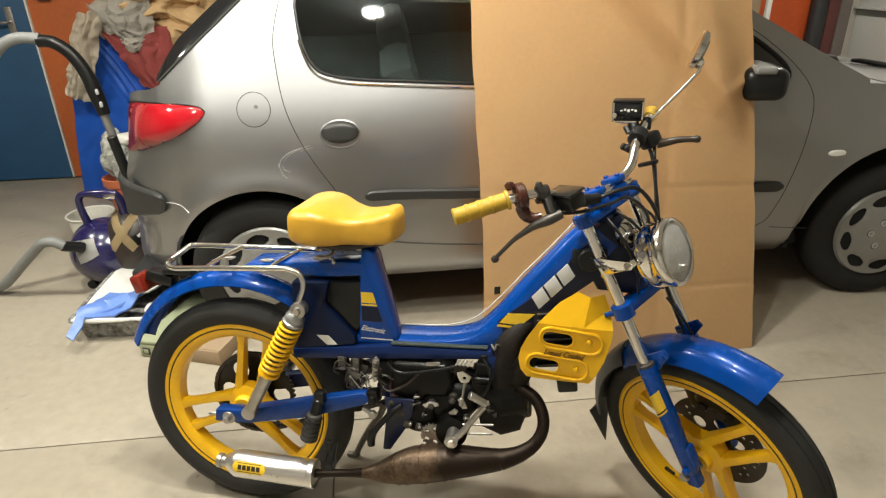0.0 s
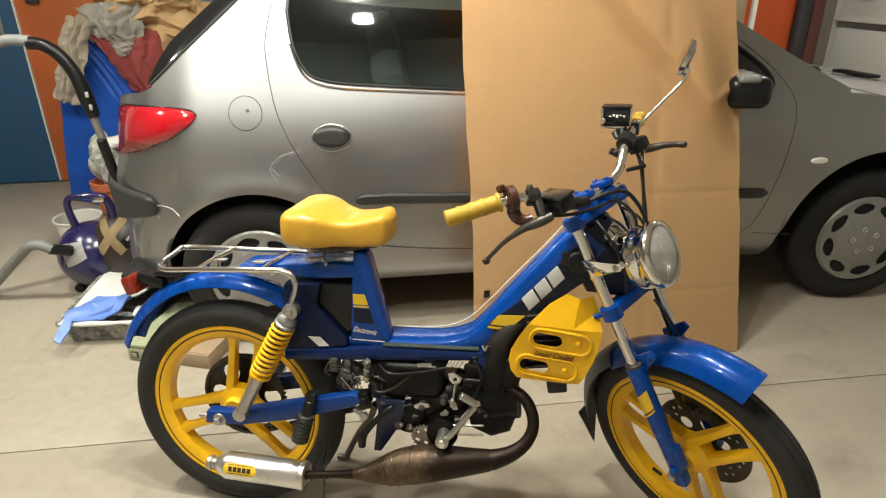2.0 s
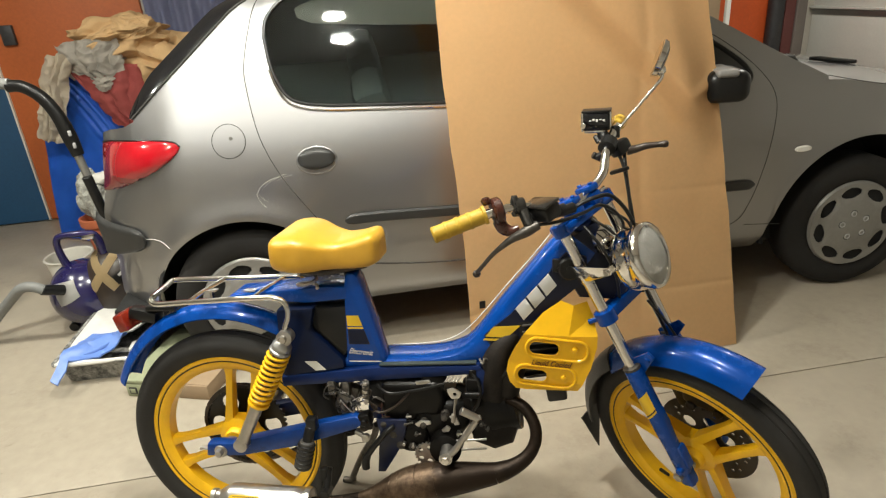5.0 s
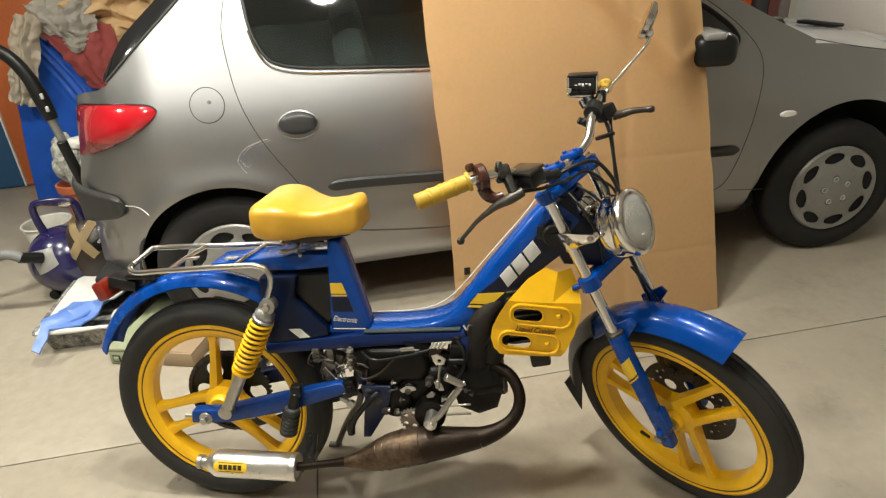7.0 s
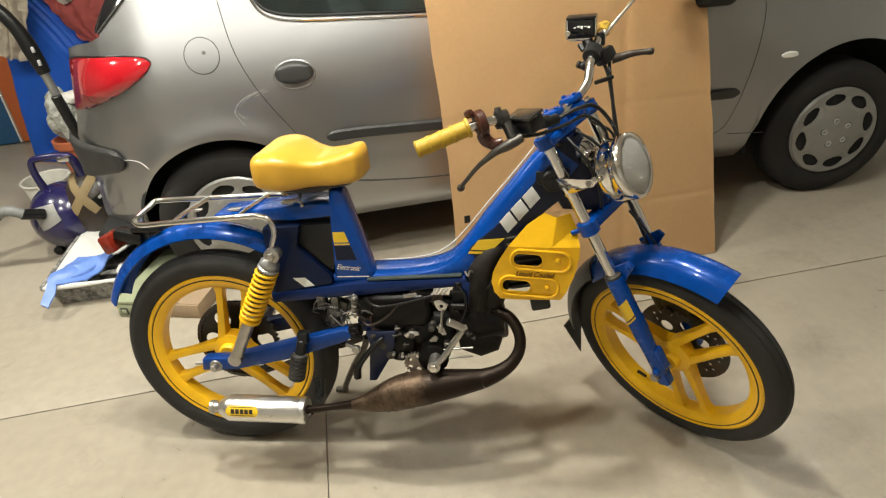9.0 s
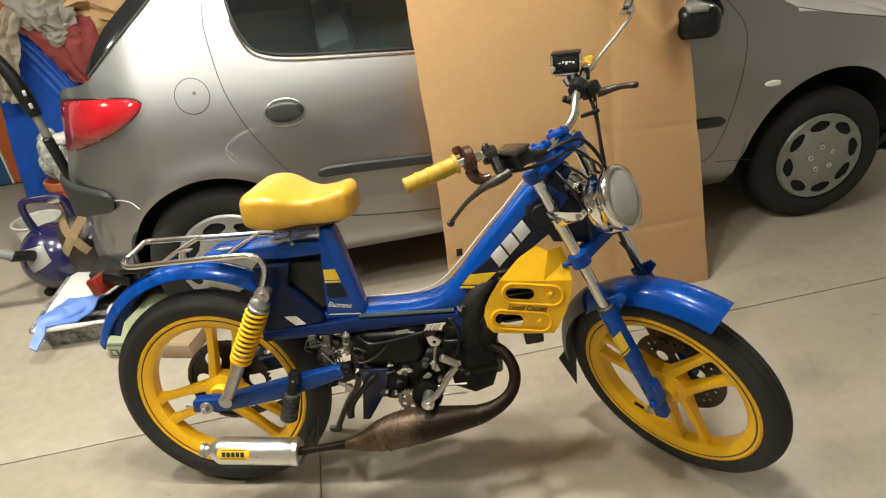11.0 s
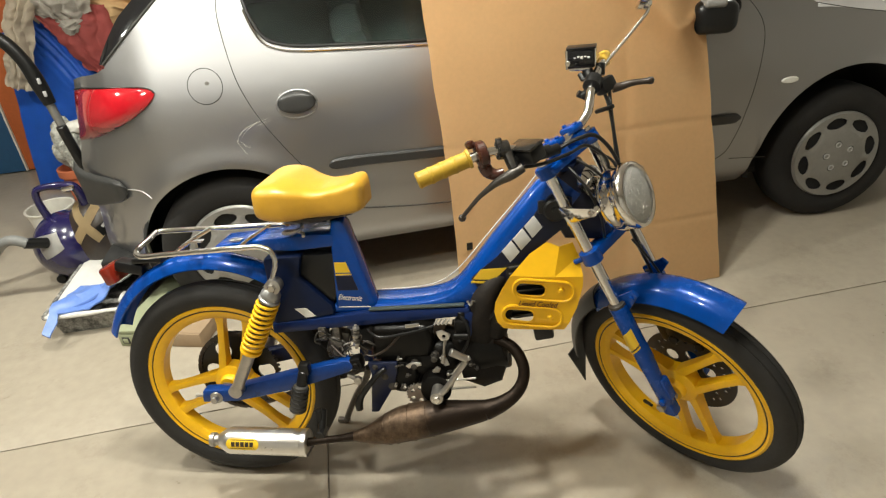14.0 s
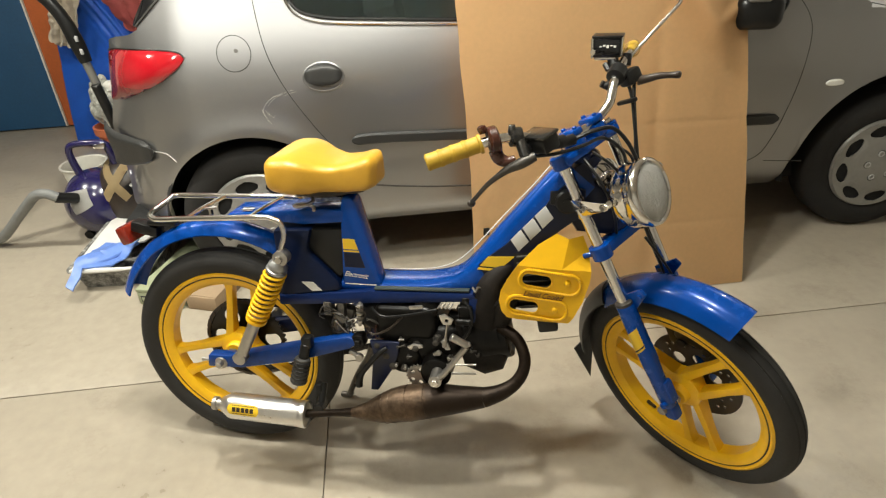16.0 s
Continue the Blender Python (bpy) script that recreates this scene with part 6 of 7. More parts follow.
fork("reservoir_lid", box(0.067, -0.140, 0.2535, 0.066, 0.045, 0.007, 0.003, pose(0, 0, 0, 0, 12, 0)), GREYLID, "dark lid")
fork("lever_clamp", join(lathe([(-0.012, 0.013), (-0.010, 0.0185), (0.010, 0.0185), (0.012, 0.013)], 18, along((0.042, -0.172, 0.267), (0.036, -0.190, 0.275))), rod((0.046, -0.178, 0.276), (0.050, -0.174, 0.292), 0.009, 0.006), rod((0.050, -0.172, 0.258), (0.062, -0.184, 0.226), 0.011)), GREYLID, "worn alloy lever clamp")
fork("brake_lever", tube([(0.072, -0.172, 0.222), (0.058, -0.196, 0.222), (0.040, -0.216, 0.222), (0.022, -0.234, 0.217), (-0.004, -0.246, 0.208), (-0.044, -0.254, 0.190), (-0.072, -0.256, 0.178)], [0.009, 0.0105, 0.0080, 0.0058, 0.0046, 0.0044, 0.0046], 12, n=5), ENGINEGREY, "dark brake lever")
fork("lever_ball", lathe([(-0.008, 0.002), (-0.006, 0.006), (0, 0.0085), (0.006, 0.006), (0.008, 0.002)], 14, Matrix.Translation((-0.074, -0.256, 0.176))), BROWNBLACK)
# left side: switch box, lever, mirror
fork("lever_clamp", join(lathe([(-0.016, 0.014), (-0.013, 0.0195), (0.013, 0.0195), (0.016, 0.014)], 18, along((0.031, 0.140, 0.260), (0.024, 0.172, 0.271))), box(0.034, 0.168, 0.240, 0.032, 0.046, 0.032, 0.008), rod((-0.008, 0.136, 0.240), (0.03, 0.150, 0.246), 0.011), rod((-0.012, 0.130, 0.252), (-0.006, 0.140, 0.238), 0.008), rod((0.012, 0.160, 0.266), (0.002, 0.176, 0.298), 0.012), rod((0.024, 0.180, 0.262), (0.026, 0.194, 0.284), 0.010), rod((0.002, 0.150, 0.270), (-0.006, 0.156, 0.286), 0.006, seg=6)), BLACK, "black clutch clamp")
fork("clutch_lever", tube([(0.040, 0.178, 0.226), (0.052, 0.190, 0.221), (0.070, 0.204, 0.217), (0.088, 0.218, 0.209), (0.098, 0.225, 0.204)], [0.011, 0.009, 0.0075, 0.0065, 0.0075], 12, n=5), BROWNBLACK, "dark clutch lever")
SWB = Matrix.Translation((0.000, 0.177, 0.314)) @ pose(0, 0, 0, 0, 24, 34) @ Matrix.Diagonal((0.92, 0.92, 0.92, 1))
swb = fork("switch_box", moved(box(0, 0, 0, 0.066, 0.044, 0.044, 0.005), SWB), BLACK, "black switch box with chrome edges")
fork("chrome_edge", moved(join(box(-0.0335, -0.004, 0, 0.006, 0.040, 0.046, 0.002), box(0.0335, -0.004, 0.002, 0.004, 0.040, 0.044, 0.0015), box(-0.004, -0.018, -0.0235, 0.050, 0.010, 0.007, 0.002)), SWB), CHROME, "", swb)
fork("face", moved(box(0, -0.0225, 0.002, 0.056, 0.003, 0.034, 0.001), SWB), BLACKGLASS, "", swb)
fork("box_lid", moved(box(0, 0, 0.0245, 0.070, 0.047, 0.006, 0.002), SWB), BLACK, "", swb)
fork("box_knob", moved(rod((-0.026, -0.022, -0.004), (-0.030, -0.038, -0.006), 0.0065), SWB), CHROME, "", swb)
for k in range(5):
    fork("mark", moved(box(-0.014 + 0.008 * k, -0.0248, 0.004 + 0.002 * (k % 2), 0.0055, 0.0012, 0.0026 + 0.002 * (k % 3), 0.0003), SWB), WHITE, "", swb)
fork("lever_ball", lathe([(-0.008, 0.002), (-0.006, 0.006), (0, 0.0085), (0.006, 0.006), (0.008, 0.002)], 14, Matrix.Translation((0.100, 0.227, 0.203))), BROWNBLACK)
mirror = fork("mirror", lathe([(-0.010, 0.004), (-0.012, 0.026), (-0.006, 0.038), (0.004, 0.041), (0.006, 0.038)], 32, Matrix.Translation((0.134, 0.284, 0.374)) @ pose(0, 0, 0, 46, 0, 130)), CHROME, "round chrome mirror on a thin stalk")
fork("mirror_glass", lathe([(0.006, 0.002), (0.0065, 0.037)], 32, Matrix.Translation((0.134, 0.284, 0.374)) @ pose(0, 0, 0, 46, 0, 130)), CHROME, "", mirror)
fork("stalk", join(tube([(0.026, 0.196, 0.270), (0.031, 0.206, 0.279), (0.060, 0.231, 0.296), (0.110, 0.274, 0.326), (0.122, 0.284, 0.336), (0.126, 0.287, 0.348)], 0.0036, 10, n=4), lathe([(-0.010, 0.006), (-0.006, 0.012), (0.006, 0.012), (0.010, 0.006)], 16, Matrix.Translation((0.122, 0.285, 0.350)))), CHROME, "", mirror)
# headlight
HL = Matrix.Translation((-0.012, -0.030, 0.046)) @ pose(0, 0, 0, 0, 0, -77) @ Matrix.Diagonal((0.86, 1.0, 0.86, 1))
lamp_body = fork("headlight", lathe([(0.086, 0.004), (0.087, 0.054), (0.090, 0.067), (0.097, 0.0750), (0.107, 0.0780), (0.116, 0.0785), (0.132, 0.0785), (0.134, 0.0810), (0.146, 0.0815), (0.153, 0.0785), (0.155, 0.072), (0.150, 0.0665)], 48, HL, cap=False), CHROME, "round chrome headlight with a fluted lens", angle=60)
bm = bmesh.new()
lens = [(0.150, 0.0670), (0.153, 0.065), (0.157, 0.058), (0.161, 0.040), (0.163, 0.020), (0.1635, 0.0)]
lathe(lens, 48, HL, cap=False, bm=bm)
bmesh.ops.recalc_face_normals(bm, faces=bm.faces)
bmesh.ops.solidify(bm, geom=bm.faces[:], thickness=0.003)
fork("lens", bm, CLEAR, "", lamp_body, angle=80)
fork("reflector", lathe([(0.150, 0.072), (0.130, 0.068), (0.118, 0.058), (0.104, 0.036), (0.098, 0.012), (0.098, 0.001)], 40, HL, cap=False), CHROME, "", lamp_body)
for k in range(-6, 7):
    w = math.sqrt(0.066 ** 2 - (k * 0.0098) ** 2)
    fork("flute", moved(tube([(k * 0.0098, 0.1615 - 0.010 * ((k * 0.0098) ** 2 + z * z) / 0.005, z) for z in np.linspace(-w, w, 9)], 0.0014, 6), HL), CLEAR, "", lamp_body)
for s in (-1, 1):
    fork("headlight_bracket", join(prism([(0.004, 0.050), (0.004, 0.082), (0.014, 0.084), (0.098, 0.071), (0.105, 0.063), (0.098, 0.055), (0.03, 0.046)], s * 0.0885, s * 0.0860, 0.0006), rod((0.092, s * 0.094, 0.063), (0.092, s * 0.070, 0.063), 0.008, seg=6), rod((0.030, s * 0.094, 0.060), (0.030, s * 0.084, 0.060), 0.006, seg=6),
         lathe([(-0.012, 0.0145), (-0.010, 0.0155), (0.010, 0.0155), (0.012, 0.0145)], 16, Matrix.Translation((0.0146, s * 0.075, 0.050)) @ pose(0, 0, 0, 90, 0, 0))), CHROME, "polished headlight bracket")
fork("horn", lathe([(0.0, 0.020), (0.006, 0.032), (0.018, 0.034), (0.024, 0.026)], 24, Matrix.Translation((0.035, -0.01, 0.098)) @ pose(0, 0, 0, 0, 0, -90)), CHROME, "chrome horn behind the headlight")
# cables
for pts, r in (([(0.05, -0.18, 0.228), (0.075, -0.13, 0.205), (0.092, -0.075, 0.192), (0.095, -0.02, 0.180), (0.085, 0.02, 0.120), (0.04, 0.02, 0.03)], 0.0035), ([(0.070, -0.07, 0.206), (0.100, -0.04, 0.206), (0.112, 0.0, 0.185), (0.10, 0.03, 0.10), (0.04, 0.045, -0.02), (0.02, 0.06, -0.20)], 0.0042),
               ([(0.040, 0.168, 0.228), (0.042, 0.146, 0.195), (0.038, 0.118, 0.130), (0.036, 0.090, 0.075), (0.03, 0.05, 0.0)], 0.004), ([(0.030, 0.160, 0.232), (0.046, 0.138, 0.200), (0.052, 0.108, 0.145), (0.050, 0.082, 0.080), (0.03, 0.04, -0.06)], 0.0038),
               ([(0.06, -0.03, 0.16), (0.085, -0.02, 0.12), (0.075, 0.01, 0.06), (0.05, 0.0, 0.0)], 0.003), ([(0.05, 0.03, 0.15), (0.075, 0.045, 0.11), (0.08, 0.03, 0.06)], 0.003), ([(0.04, -0.04, 0.15), (0.07, -0.05, 0.10), (0.06, -0.04, 0.03), (0.03, -0.03, -0.03)], 0.0032),
               ([(0.05, 0.02, -0.07), (0.06, 0.03, -0.13), (0.05, 0.05, -0.19), (0.03, 0.07, -0.26)], 0.003)):
    fork("cable", tube(pts, r, 8, n=6), BLACK)
fork("cable_clip", box(0.040, 0.128, 0.200, 0.05, 0.012, 0.009, 0.003), BLACK)
# front mudguard: blue shell, black rear part with a flap
fg = fork("front_mudguard", fender((0.012, -0.479), lambda t: 0.340 - 0.030 * t, 45, 112, 0.050, 0.036, None, 36), BLUE, "bright blue front mudguard")
fork("mudguard_rear", fender((0.006, -0.474), lambda t: 0.313 - 0.004 * t, 110, 163, 0.050, 0.036, None, 24), CARPLASTIC, "dark grey rear part", fg)
fork("flap", add_rings(bmesh.new(), [[(-0.290 - 0.012 * t, -0.050 + 0.016 * t, -0.385 - 0.11 * t), (-0.293 - 0.012 * t, 0.045 - 0.055 * t, -0.380 - 0.08 * t), (-0.290 - 0.012 * t, 0.045 - 0.055 * t, -0.380 - 0.08 * t), (-0.287 - 0.012 * t, -0.050 + 0.016 * t, -0.385 - 0.11 * t)] for t in (0, 0.5, 1)]), CARPLASTIC, "", fg)
for s in (-1, 1):
    fork("stay", join(prism([(0.0, -0.215), (0.03, -0.205), (0.075, -0.165), (0.065, -0.150), (0.0, -0.172)], s * 0.066, s * 0.058, 0.002), rod((0.058, s * 0.070, -0.168), (0.058, s * 0.058, -0.168), 0.006, seg=6)), BLUE, "", fg)


# ---- the corner behind the moped: vacuum cleaner, bucket, paint tray, case, bag of cloths, plant pot ----
def blob(center, radii, seed, rough=0.12, scale=4.0, sub=4, squash=None, fold=0.0):
    """A soft lump; fold adds long creases as in heaped cloth."""
    bm = bmesh.new()
    bmesh.ops.create_icosphere(bm, subdivisions=sub, radius=1.0)
    off = Vector((seed * 1.3, seed * 0.7, seed * 2.1))
    turn = Euler((seed, seed * 0.6, seed * 1.9)).to_matrix()
    for v in bm.verts:
        p = v.co.copy()
        n = noise.noise(p * scale * 0.45 + off) + 0.4 * noise.noise(p * scale + off)
        d = 1 + rough * n
        if fold:
            q = turn @ p
            q = q + 0.35 * noise.noise_vector(p * 1.6 + off)
            a = noise.noise(Vector((q.x * 0.9, q.y * 2.9, q.z * 1.2)) + off)
            b = noise.noise(Vector((q.x * 2.0, q.y * 5.5, q.z * 2.6)) - off)
            d += fold * (0.30 - abs(a)) * 1.6 + fold * 0.5 * (0.25 - abs(b))
        v.co = Vector((p.x * radii[0], p.y * radii[1], p.z * radii[2])) * d + Vector(center)
        if squash is not None and v.co.z < squash:
            v.co.z = squash
    return bm


VAC = Vector((-0.84, 0.60, 0))
vac = thing("vacuum_cleaner", "dark violet canister vacuum cleaner with a tape cross and grey hose", "vacuum cleaner", at=Matrix.Translation(VAC))
SHELL, COVER = ((0.0, 0.0, 0.165), (0.150, 0.150, 0.150)), ((0.150, 0.015, 0.190), (0.150, 0.150, 0.172))


def on_front(e, x, z, off):
    """A point on the near side of an egg-shaped shell."""
    c, r = e
    d = 1 - ((x - c[0]) / r[0]) ** 2 - ((z - c[2]) / r[2]) ** 2
    return (x, c[1] - r[1] * math.sqrt(max(0.0, d)) - off, z)


def patch(e, u0, u1, v0, v1, cx, cz, ang, off, thick=0.002, nib=0.0):
    """A thin piece lying on the near side of a shell."""
    ca, sa = math.cos(radians(ang)), math.sin(radians(ang))
    rows = []
    for i in range(13):
        row = []
        for k in range(9):
            u = u0 + (u1 - u0) * i / 12
            v = v0 + (v1 - v0) * k / 8
            v *= 1 - nib * (i / 12) ** 2
            row.append(on_front(e, cx + u * ca - v * sa, cz + u * sa + v * ca, off))
        rows.append(row)
    bm = add_rings(bmesh.new(), rows, closed_ring=False, cap=False)
    bmesh.ops.solidify(bm, geom=bm.faces[:], thickness=thick)
    return bm


def egg(e, seed, flat):
    return blob(e[0], e[1], seed, 0.0, 2, 5, flat)


vbody = part("body", egg(SHELL, 2, 0.020), VIOLET, vac, "glossy violet shell", angle=80)
part("front_plate", patch(SHELL, -0.045, 0.052, -0.046, 0.046, -0.030, 0.222, 18, 0.003, 0.004, 0.25), HUBCAP, vbody, "silver hose socket")
part("rear_cover", egg(COVER, 5, 0.022), BROWNBLACK, vbody, "dark bag cover", angle=80)
for a in (52, -50):
    part("tape", patch(COVER, -0.085, 0.085, -0.019, 0.019, 0.128, 0.282, a, 0.003 + 0.001 * (a > 0)), TAPE, vbody, "beige adhesive tape strip")
part("sticker", patch(COVER, -0.028, 0.028, -0.022, 0.022, 0.205, 0.262, 30, 0.003), BLACK, vbody)
part("scuff", patch(COVER, -0.012, 0.012, -0.006, 0.006, 0.205, 0.275, 40, 0.006), WHITE, vbody)
part("carry_handle", tube([(-0.045, -0.01, 0.300), (-0.052, -0.02, 0.370), (-0.045, -0.03, 0.425), (-0.015, -0.035, 0.448), (0.080, -0.04, 0.450), (0.118, -0.035, 0.430), (0.130, -0.02, 0.345)], [0.018, 0.016, 0.015, 0.014, 0.015, 0.018, 0.024], 12, n=5), VIOLET, vac)
part("clip", box(0.100, -0.060, 0.440, 0.05, 0.030, 0.020, 0.007), CHROME, vac)
for x, y in ((-0.08, -0.09), (0.20, -0.09), (-0.08, 0.09), (0.20, 0.09)):
    part("wheel", lathe([(-0.015, 0.014), (-0.012, 0.020), (0.012, 0.020), (0.015, 0.014)], 20, Matrix.Translation((x, y * 0.5, 0.020))), BLACK, vac)
# hose: from the socket along the floor, up and over to the wand
inv = vac.matrix_world.inverted()


def at_vac(pts):
    return [inv @ Vector(p) for p in pts]


part("hose", tube(at_vac([(-0.925, 0.425, 0.268), (-0.965, 0.42, 0.292), (-1.015, 0.43, 0.283), (-1.075, 0.455, 0.235), (-1.15, 0.48, 0.170), (-1.22, 0.50, 0.105), (-1.29, 0.53, 0.052), (-1.345, 0.55, 0.045), (-1.362, 0.55, 0.105), (-1.322, 0.55, 0.24), (-1.252, 0.55, 0.457), (-1.185, 0.55, 0.66), (-1.135, 0.55, 0.815),
     (-1.082, 0.55, 0.960), (-1.045, 0.55, 1.025), (-0.99, 0.55, 1.075), (-0.925, 0.55, 1.096), (-0.85, 0.55, 1.090)]), 0.0215, 14, n=8), HOSE, vac, "ribbed grey hose")
part("hose_end", rod(*at_vac([(-0.872, 0.475, 0.235), (-0.935, 0.420, 0.272)]), 0.023), BLACK, vac)
part("grip", tube(at_vac([(-0.86, 0.55, 1.082), (-0.81, 0.55, 1.077), (-0.755, 0.55, 1.035), (-0.715, 0.55, 0.96), (-0.695, 0.55, 0.87), (-0.682, 0.55, 0.79)]), [0.024, 0.024, 0.025, 0.026, 0.029, 0.023], 14, n=5), BLACK, vac, "black handgrip")
part("wand", rod(*at_vac([(-0.686, 0.55, 0.80), (-0.640, 0.60, 0.33)]), 0.0165), GREYSTEEL, vac, "grey metal wand")
part("wand_lock", rod(*at_vac([(-0.672, 0.54, 0.70), (-0.655, 0.565, 0.50)]), 0.020), BLACK, vac)
for k in range(2):
    part("button", box(*at_vac([(-0.678 + 0.004 * k, 0.522, 0.885 - 0.05 * k)])[0], 0.012, 0.01, 0.022, 0.003), GREYPLASTIC, vac)

bucket = thing("bucket", "white plastic bucket with a rolled rim", "bucket", at=pose(-1.13, 1.14, 0))
part("pail", lathe([(0.0, 0.085), (0.004, 0.092), (0.145, 0.112), (0.152, 0.120), (0.158, 0.118), (0.155, 0.108), (0.01, 0.086)], 36, pose(0, 0, 0, 90, 0, 0), cap=False), BUCKET, bucket)
part("base", lathe([(0.004, 0.002), (0.004, 0.088)], 36, pose(0, 0, 0, 90, 0, 0)), BUCKET, bucket)

# paint tray
tray = thing("paint_tray", "paint-spattered black roller tray with blue paint in it", "paint tray", at=pose(-0.625, 0.315, 0, 2, 0, -4))


def tray_shell():
    rings = []
    for f, z, w in ((0.88, 0.006, 0), (0.92, 0.05, 0), (0.98, 0.105, 0), (1.04, 0.108, 0), (1.04, 0.102, 0), (0.95, 0.098, 0), (0.89, 0.050, 0), (0.84, 0.014, 0)):
        ring = []
        for x, y in rounded(0, 0.0, 0.33 * f, 0.50 * f, 0.03 * f, 0, 4):
            ring.append((x, y, z))
        rings.append(ring)
    bm = add_rings(bmesh.new(), rings, cap=False)
    n = len(rings[0])
    bm.verts.ensure_lookup_table()
    bm.faces.new([bm.verts[7 * n + k] for k in range(n)])
    bm.faces.new([bm.verts[k] for k in range(n)][::-1])
    return bm


part("pan", tray_shell(), TRAYMAT, tray, "black plastic pan with white smears")


def slab(outline, zf, thick, seed):
    """A lumpy flat layer over an outline."""
    bm = bmesh.new()
    vs = [bm.verts.new((x, y, 0)) for x, y in outline]
    bm.faces.new(vs)
    bmesh.ops.triangulate(bm, faces=bm.faces[:])
    bmesh.ops.subdivide_edges(bm, edges=bm.edges[:], cuts=4, use_grid_fill=True)
    for v in bm.verts:
        v.co.x += 0.010 * noise.noise(Vector((v.co.x * 22, v.co.y * 22, seed)))
        v.co.y += 0.010 * noise.noise(Vector((v.co.x * 22, v.co.y * 22, seed + 5)))
        v.co.z = zf(v.co.x, v.co.y) + 0.006 * noise.noise(Vector((v.co.x * 18, v.co.y * 18, seed + 9)))
    bmesh.ops.solidify(bm, geom=bm.faces[:], thickness=thick)
    return bm


part("white_paint", slab([(-0.155, -0.235), (-0.105, -0.225), (-0.100, -0.10), (-0.06, -0.03), (0.06, -0.03), (0.10, 0.05), (0.12, 0.225), (-0.155, 0.23)], lambda x, y: 0.100 + 0.05 * max(0, y) + 0.03 * max(0, -x - 0.05), 0.006, 2), PAINTWHITE, tray, "crust of dried white paint")
part("blue_paint", slab([(-0.130, -0.335), (-0.122, -0.215), (-0.112, -0.120), (-0.080, -0.070), (0.015, -0.070), (0.075, -0.10), (0.060, -0.165), (0.040, -0.206), (0.012, -0.245), (-0.085, -0.258), (-0.100, -0.350)], lambda x, y: 0.116 + 0.030 * math.exp(-((y + 0.145 - 0.62 * x) / 0.04) ** 2) - 0.40 * max(0, -0.268 - y), 0.006, 4), PAINTBLUE, tray, "drooping skin of pale blue paint")
part("blue_fold", tube([(-0.075, -0.235, 0.121), (0.0, -0.195, 0.128), (0.040, -0.135, 0.130), (0.070, -0.10, 0.132)], [0.006, 0.009, 0.009, 0.005], 8, n=5), PAINTBLUE, tray)
part("blue_smear", slab([(0.06, 0.12), (0.13, 0.15), (0.15, 0.24), (0.08, 0.22)], lambda x, y: 0.130 + 0.2 * (y - 0.1), 0.005, 8), PAINTBLUE, tray, "blue paint smear")
part("white_rim", tube([(-0.150, -0.247, 0.106), (-0.05, -0.254, 0.108), (0.08, -0.252, 0.107), (0.150, -0.242, 0.108), (0.168, -0.12, 0.109), (0.168, 0.02, 0.110)], [0.008, 0.011, 0.008, 0.010, 0.008, 0.006], 8, n=5), PAINTWHITE, tray, "white paint along the rim")
part("white_lump", blob((0.115, -0.155, 0.100), (0.022, 0.040, 0.014), 6, 0.3, 3, 3), PAINTWHITE, tray)
case = thing("box", "flat pale green cardboard box with a lifted lid", "box", at=pose(-0.359, 0.077, 0, 0, 0, -20))
part("base", box(0, 0, 0.028, 0.19, 0.36, 0.054, 0.003), GREENCASE, case)
part("lid", box(0.0, 0.003, 0.070, 0.198, 0.366, 0.014, 0.003, pose(0, 0, 0, 1.2, -2.2, 0)), GREENCASE, case)
part("label", box(-0.065, -0.1815, 0.028, 0.030, 0.003, 0.028, 0.001), DARKSTEEL, case)
part("label_face", box(-0.065, -0.1835, 0.028, 0.020, 0.003, 0.018, 0.001), GREENCASE, case)
carton = thing("box", "small brown cardboard carton beside the green box", "box", at=pose(-0.225, -0.066, 0, 0, 0, -20))
part("carton_body", box(0, 0, 0.030, 0.125, 0.17, 0.058, 0.003), CARTON, carton)
part("flap", box(0, 0.004, 0.061, 0.128, 0.165, 0.004, 0.001, pose(0, 0, 0, 0.6, 1.0, 0)), CARTON, carton)

# blue bag heaped with cloths against the wooden door
def drape(seed, top, spread):
    """A hanging sheet: pleats that run down from its top corner and sag across it."""
    rows = []
    way = Vector((0.51, -0.86))
    for i in range(91):
        u = i / 90
        row = []
        for k in range(91):
            v = k / 90
            x = -1.49 + 0.84 * u + 0.10 * (1 - v) * u + 0.115 * (1 - v) * (1 - u)
            z = top - (top - 0.012) * v - 0.10 * u * (1 - v) + 0.10 * (1 - v) * math.exp(-((u - 0.24) / 0.14) ** 2)
            off = Vector((x + 1.113, z - 1.005))
            d = -(off.x * way.y - off.y * way.x) + 0.02 * noise.noise(Vector((u * 3, v * 3, seed)))
            pleat = 0.030 * math.exp(-((d + 0.06) / 0.08) ** 2) * abs(math.sin(d * math.pi / 0.042)) ** 0.7
            slow = 0.030 * math.sin((u * 1.3 + v * 0.5) * 7.0 + 1.5 * noise.noise(Vector((u * 2, v * 2, seed))))
            y = 1.96 - spread * math.sin(math.pi * (0.12 + 0.76 * u)) * (0.35 + 0.65 * v) - pleat - slow * v - 0.012 * noise.noise(Vector((u * 8, v * 8, seed)))
            row.append((x, y, max(0.006, z)))
        rows.append(row)
    bm = add_rings(bmesh.new(), rows, closed_ring=False, cap=False)
    bmesh.ops.solidify(bm, geom=bm.faces[:], thickness=0.006)
    return bm


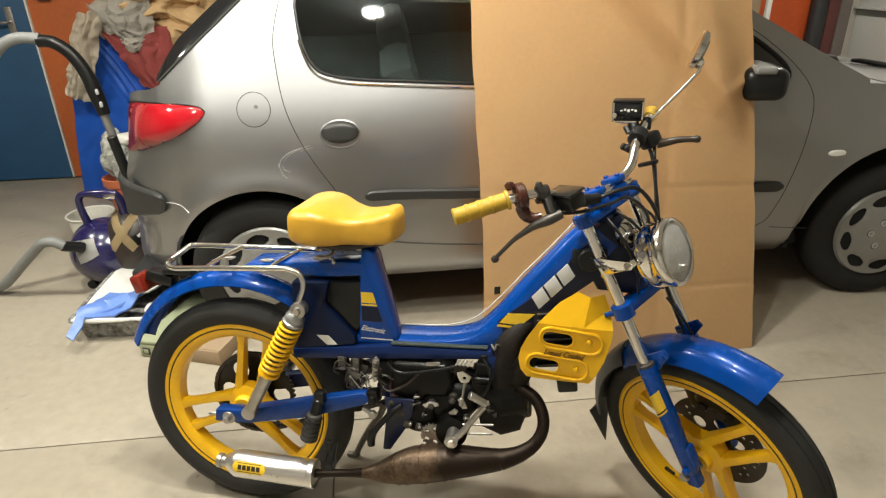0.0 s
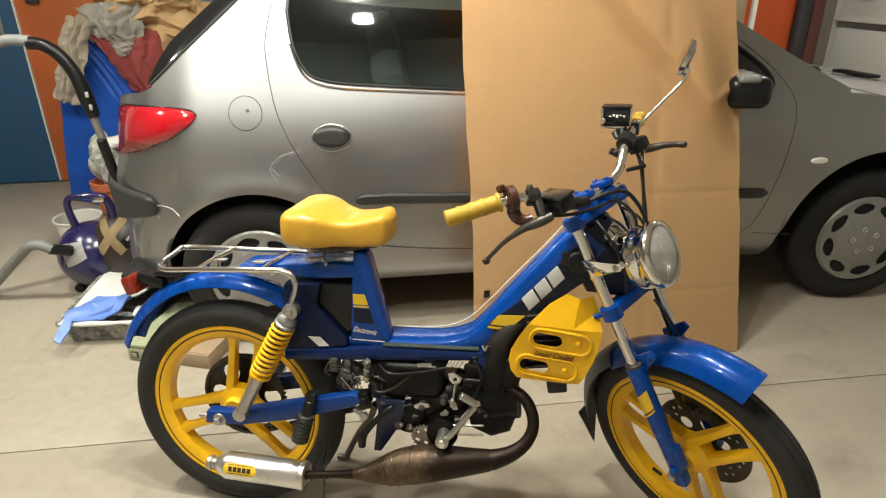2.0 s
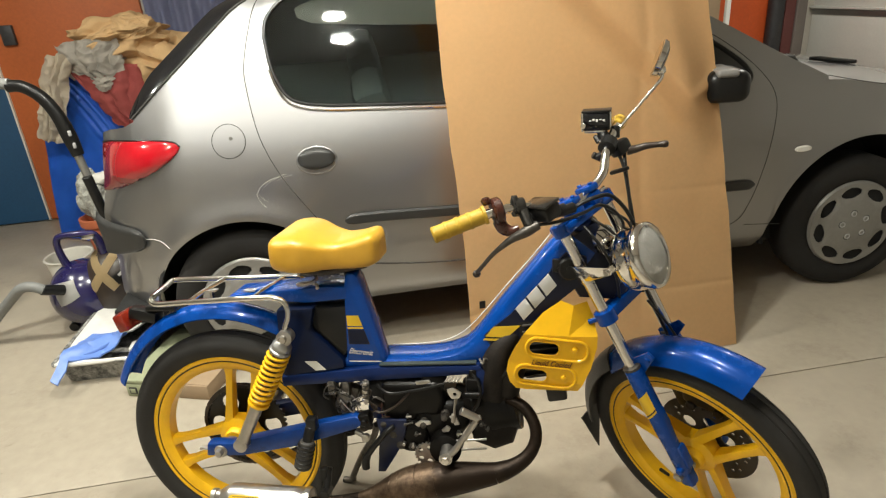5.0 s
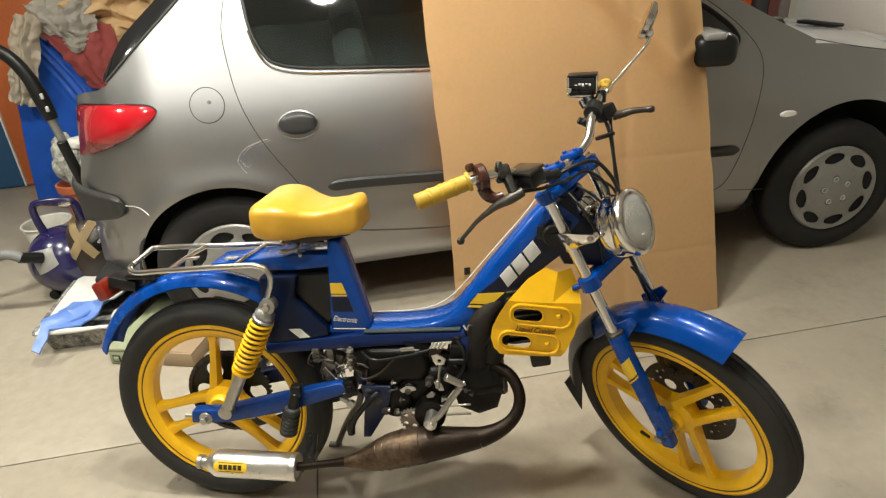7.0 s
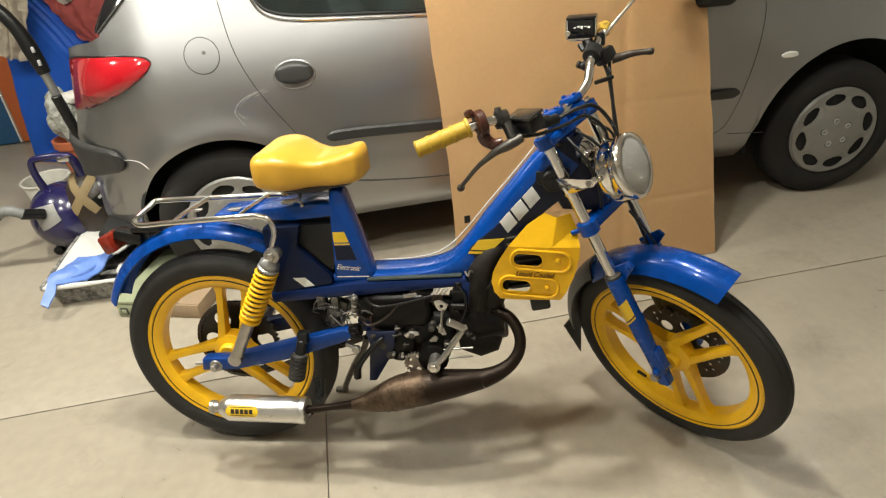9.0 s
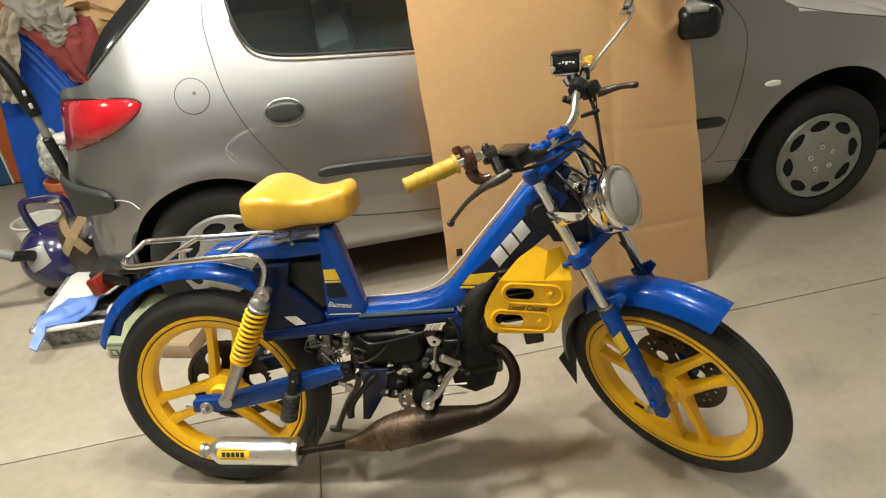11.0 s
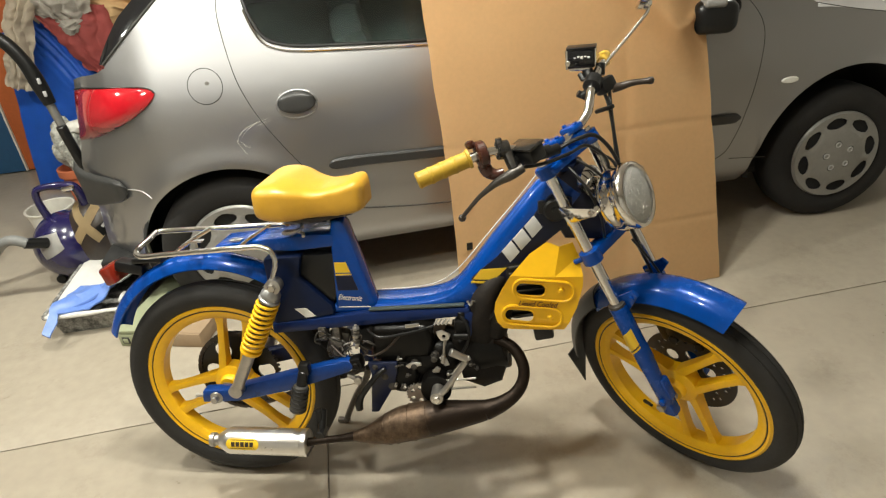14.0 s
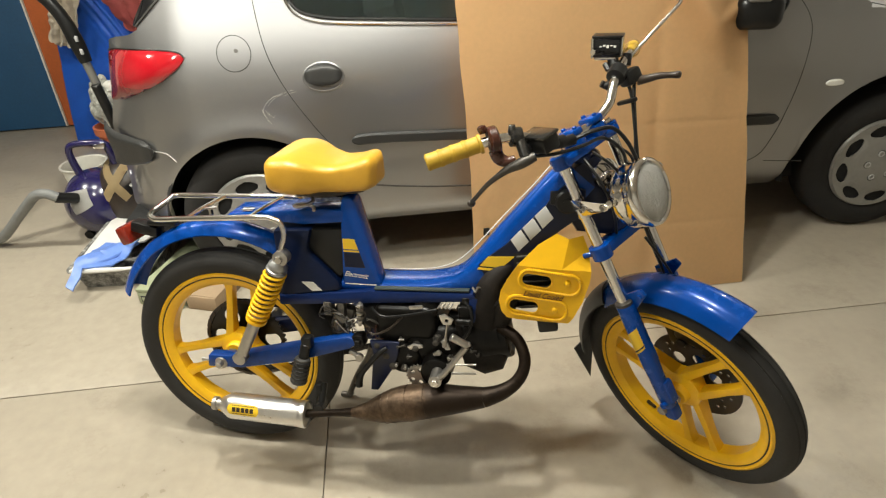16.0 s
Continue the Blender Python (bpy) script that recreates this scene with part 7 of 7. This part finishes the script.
def cloth_sheet(corners, y0, bulge, sag, pleats, depth, crumple, seed):
    """A draped cloth between four (x, z) corners: pleats across it, creases and a sagging hem."""
    (ax, az), (bx, bz), (cx, cz), (dx, dz) = corners
    rows = []
    for i in range(73):
        u = i / 72
        row = []
        for k in range(73):
            v = k / 72
            x = (ax * (1 - u) + bx * u) * (1 - v) + (cx * (1 - u) + dx * u) * v
            z = (az * (1 - u) + bz * u) * (1 - v) + (cz * (1 - u) + dz * u) * v
            w = 0.25 * noise.noise(Vector((u * 2.2, v * 2.2, seed)))
            z -= sag * math.sin(math.pi * u) * v
            x += 0.018 * noise.noise(Vector((0, v * 5, seed))) + 0.010 * noise.noise(Vector((u * 3, v * 11, seed)))
            z += 0.016 * noise.noise(Vector((u * 6, 2, seed)))
            y = y0 - bulge * math.sin(math.pi * u) * math.sin(math.pi * (0.15 + 0.7 * v))
            y -= depth * abs(math.sin((u + w) * math.pi * pleats)) ** 0.7
            a = noise.noise(Vector((x * 11, z * 15, seed)))
            b = noise.noise(Vector((x * 27, z * 22, seed + 3)))
            y -= crumple * ((0.4 - abs(a)) * 1.4 + 0.5 * (0.35 - abs(b)))
            row.append((x, y, z))
        rows.append(row)
    bm = add_rings(bmesh.new(), rows, closed_ring=False, cap=False)
    bmesh.ops.solidify(bm, geom=bm.faces[:], thickness=0.005)
    return bm


bag = thing("bag", "large bright blue woven bag sagging beside the door", "bag")
part("front", drape(3, 0.93, 0.24), BAGBLUE, bag, angle=80)
part("filling", blob((-1.08, 2.06, 0.50), (0.34, 0.20, 0.52), 3, 0.10, 2.5, 5, 0.004, 0.10), BAGBLUE, bag, angle=80)
for bm, mt, lab in ((cloth_sheet(((-1.112, 1.02), (-0.70, 1.04), (-0.955, 0.715), (-0.70, 0.66)), 1.80, 0.05, 0.02, 3.0, 0.022, 0.012, 8), CLOTHRED, "faded red cloth hanging out of the bag"),
                    (cloth_sheet(((-1.210, 1.12), (-1.050, 1.13), (-1.375, 0.690), (-1.235, 0.635)), 1.76, 0.05, 0.01, 2.5, 0.022, 0.022, 11), CLOTHBEIGE, "crumpled beige dust sheet over the bag"),
                    (cloth_sheet(((-1.150, 1.17), (-0.800, 1.21), (-1.085, 1.020), (-0.800, 1.010)), 1.78, 0.06, 0.030, 3.5, 0.026, 0.022, 14), CLOTHGREY, "crumpled grey dust sheet heaped on the bag"),
                    (cloth_sheet(((-1.000, 0.985), (-0.860, 0.990), (-0.975, 0.925), (-0.895, 0.920)), 1.755, 0.03, 0.02, 1.5, 0.012, 0.020, 19), CLOTHGREY, "fold of grey dust sheet over the red cloth")):
    tagged(finish("cloth", bm, mt, angle=80), lab, "cloth")
for c, r, sd, mt, lab in (((-1.00, 1.92, 1.06), (0.17, 0.13, 0.12), 14, CLOTHGREY, "crumpled grey cloth inside the heap"),
                          ((-0.83, 1.92, 1.18), (0.25, 0.20, 0.115), 17, CLOTHTAN, "crumpled tan cloth on top of the heap"),
                          ((-0.72, 1.78, 1.235), (0.115, 0.08, 0.055), 24, CLOTHTAN, "rolled tan cloth on top of the heap"),
                          ((-0.56, 1.96, 0.98), (0.30, 0.22, 0.185), 21, CLOTHTAN, "crumpled tan cloth spilling over the side of the heap")):
    tagged(finish("cloth", blob(c, r, sd, 0.18, 3.4, 6, None, 0.34), mt, angle=80), lab, "cloth")
pot = thing("flower_pot", "terracotta pot holding a crumpled patterned cloth", "pot", at=pose(-1.06, 1.50, 0))
part("pot", lathe([(0.0, 0.075), (0.003, 0.080), (0.20, 0.105), (0.205, 0.118), (0.245, 0.120), (0.248, 0.108), (0.20, 0.098), (0.19, 0.002)], 32, pose(0, 0, 0, 90, 0, 0)), TERRACOTTA, pot)
part("cloth", blob((0.0, 0, 0.36), (0.085, 0.08, 0.135), 31, 0.24, 3.5, 5, 0.22, 0.3), PATTERN, pot, "black and white patterned cloth")
part("paper", blob((0.075, -0.02, 0.47), (0.06, 0.05, 0.035), 35, 0.3, 3, 3), WHITE, pot, "white paper")
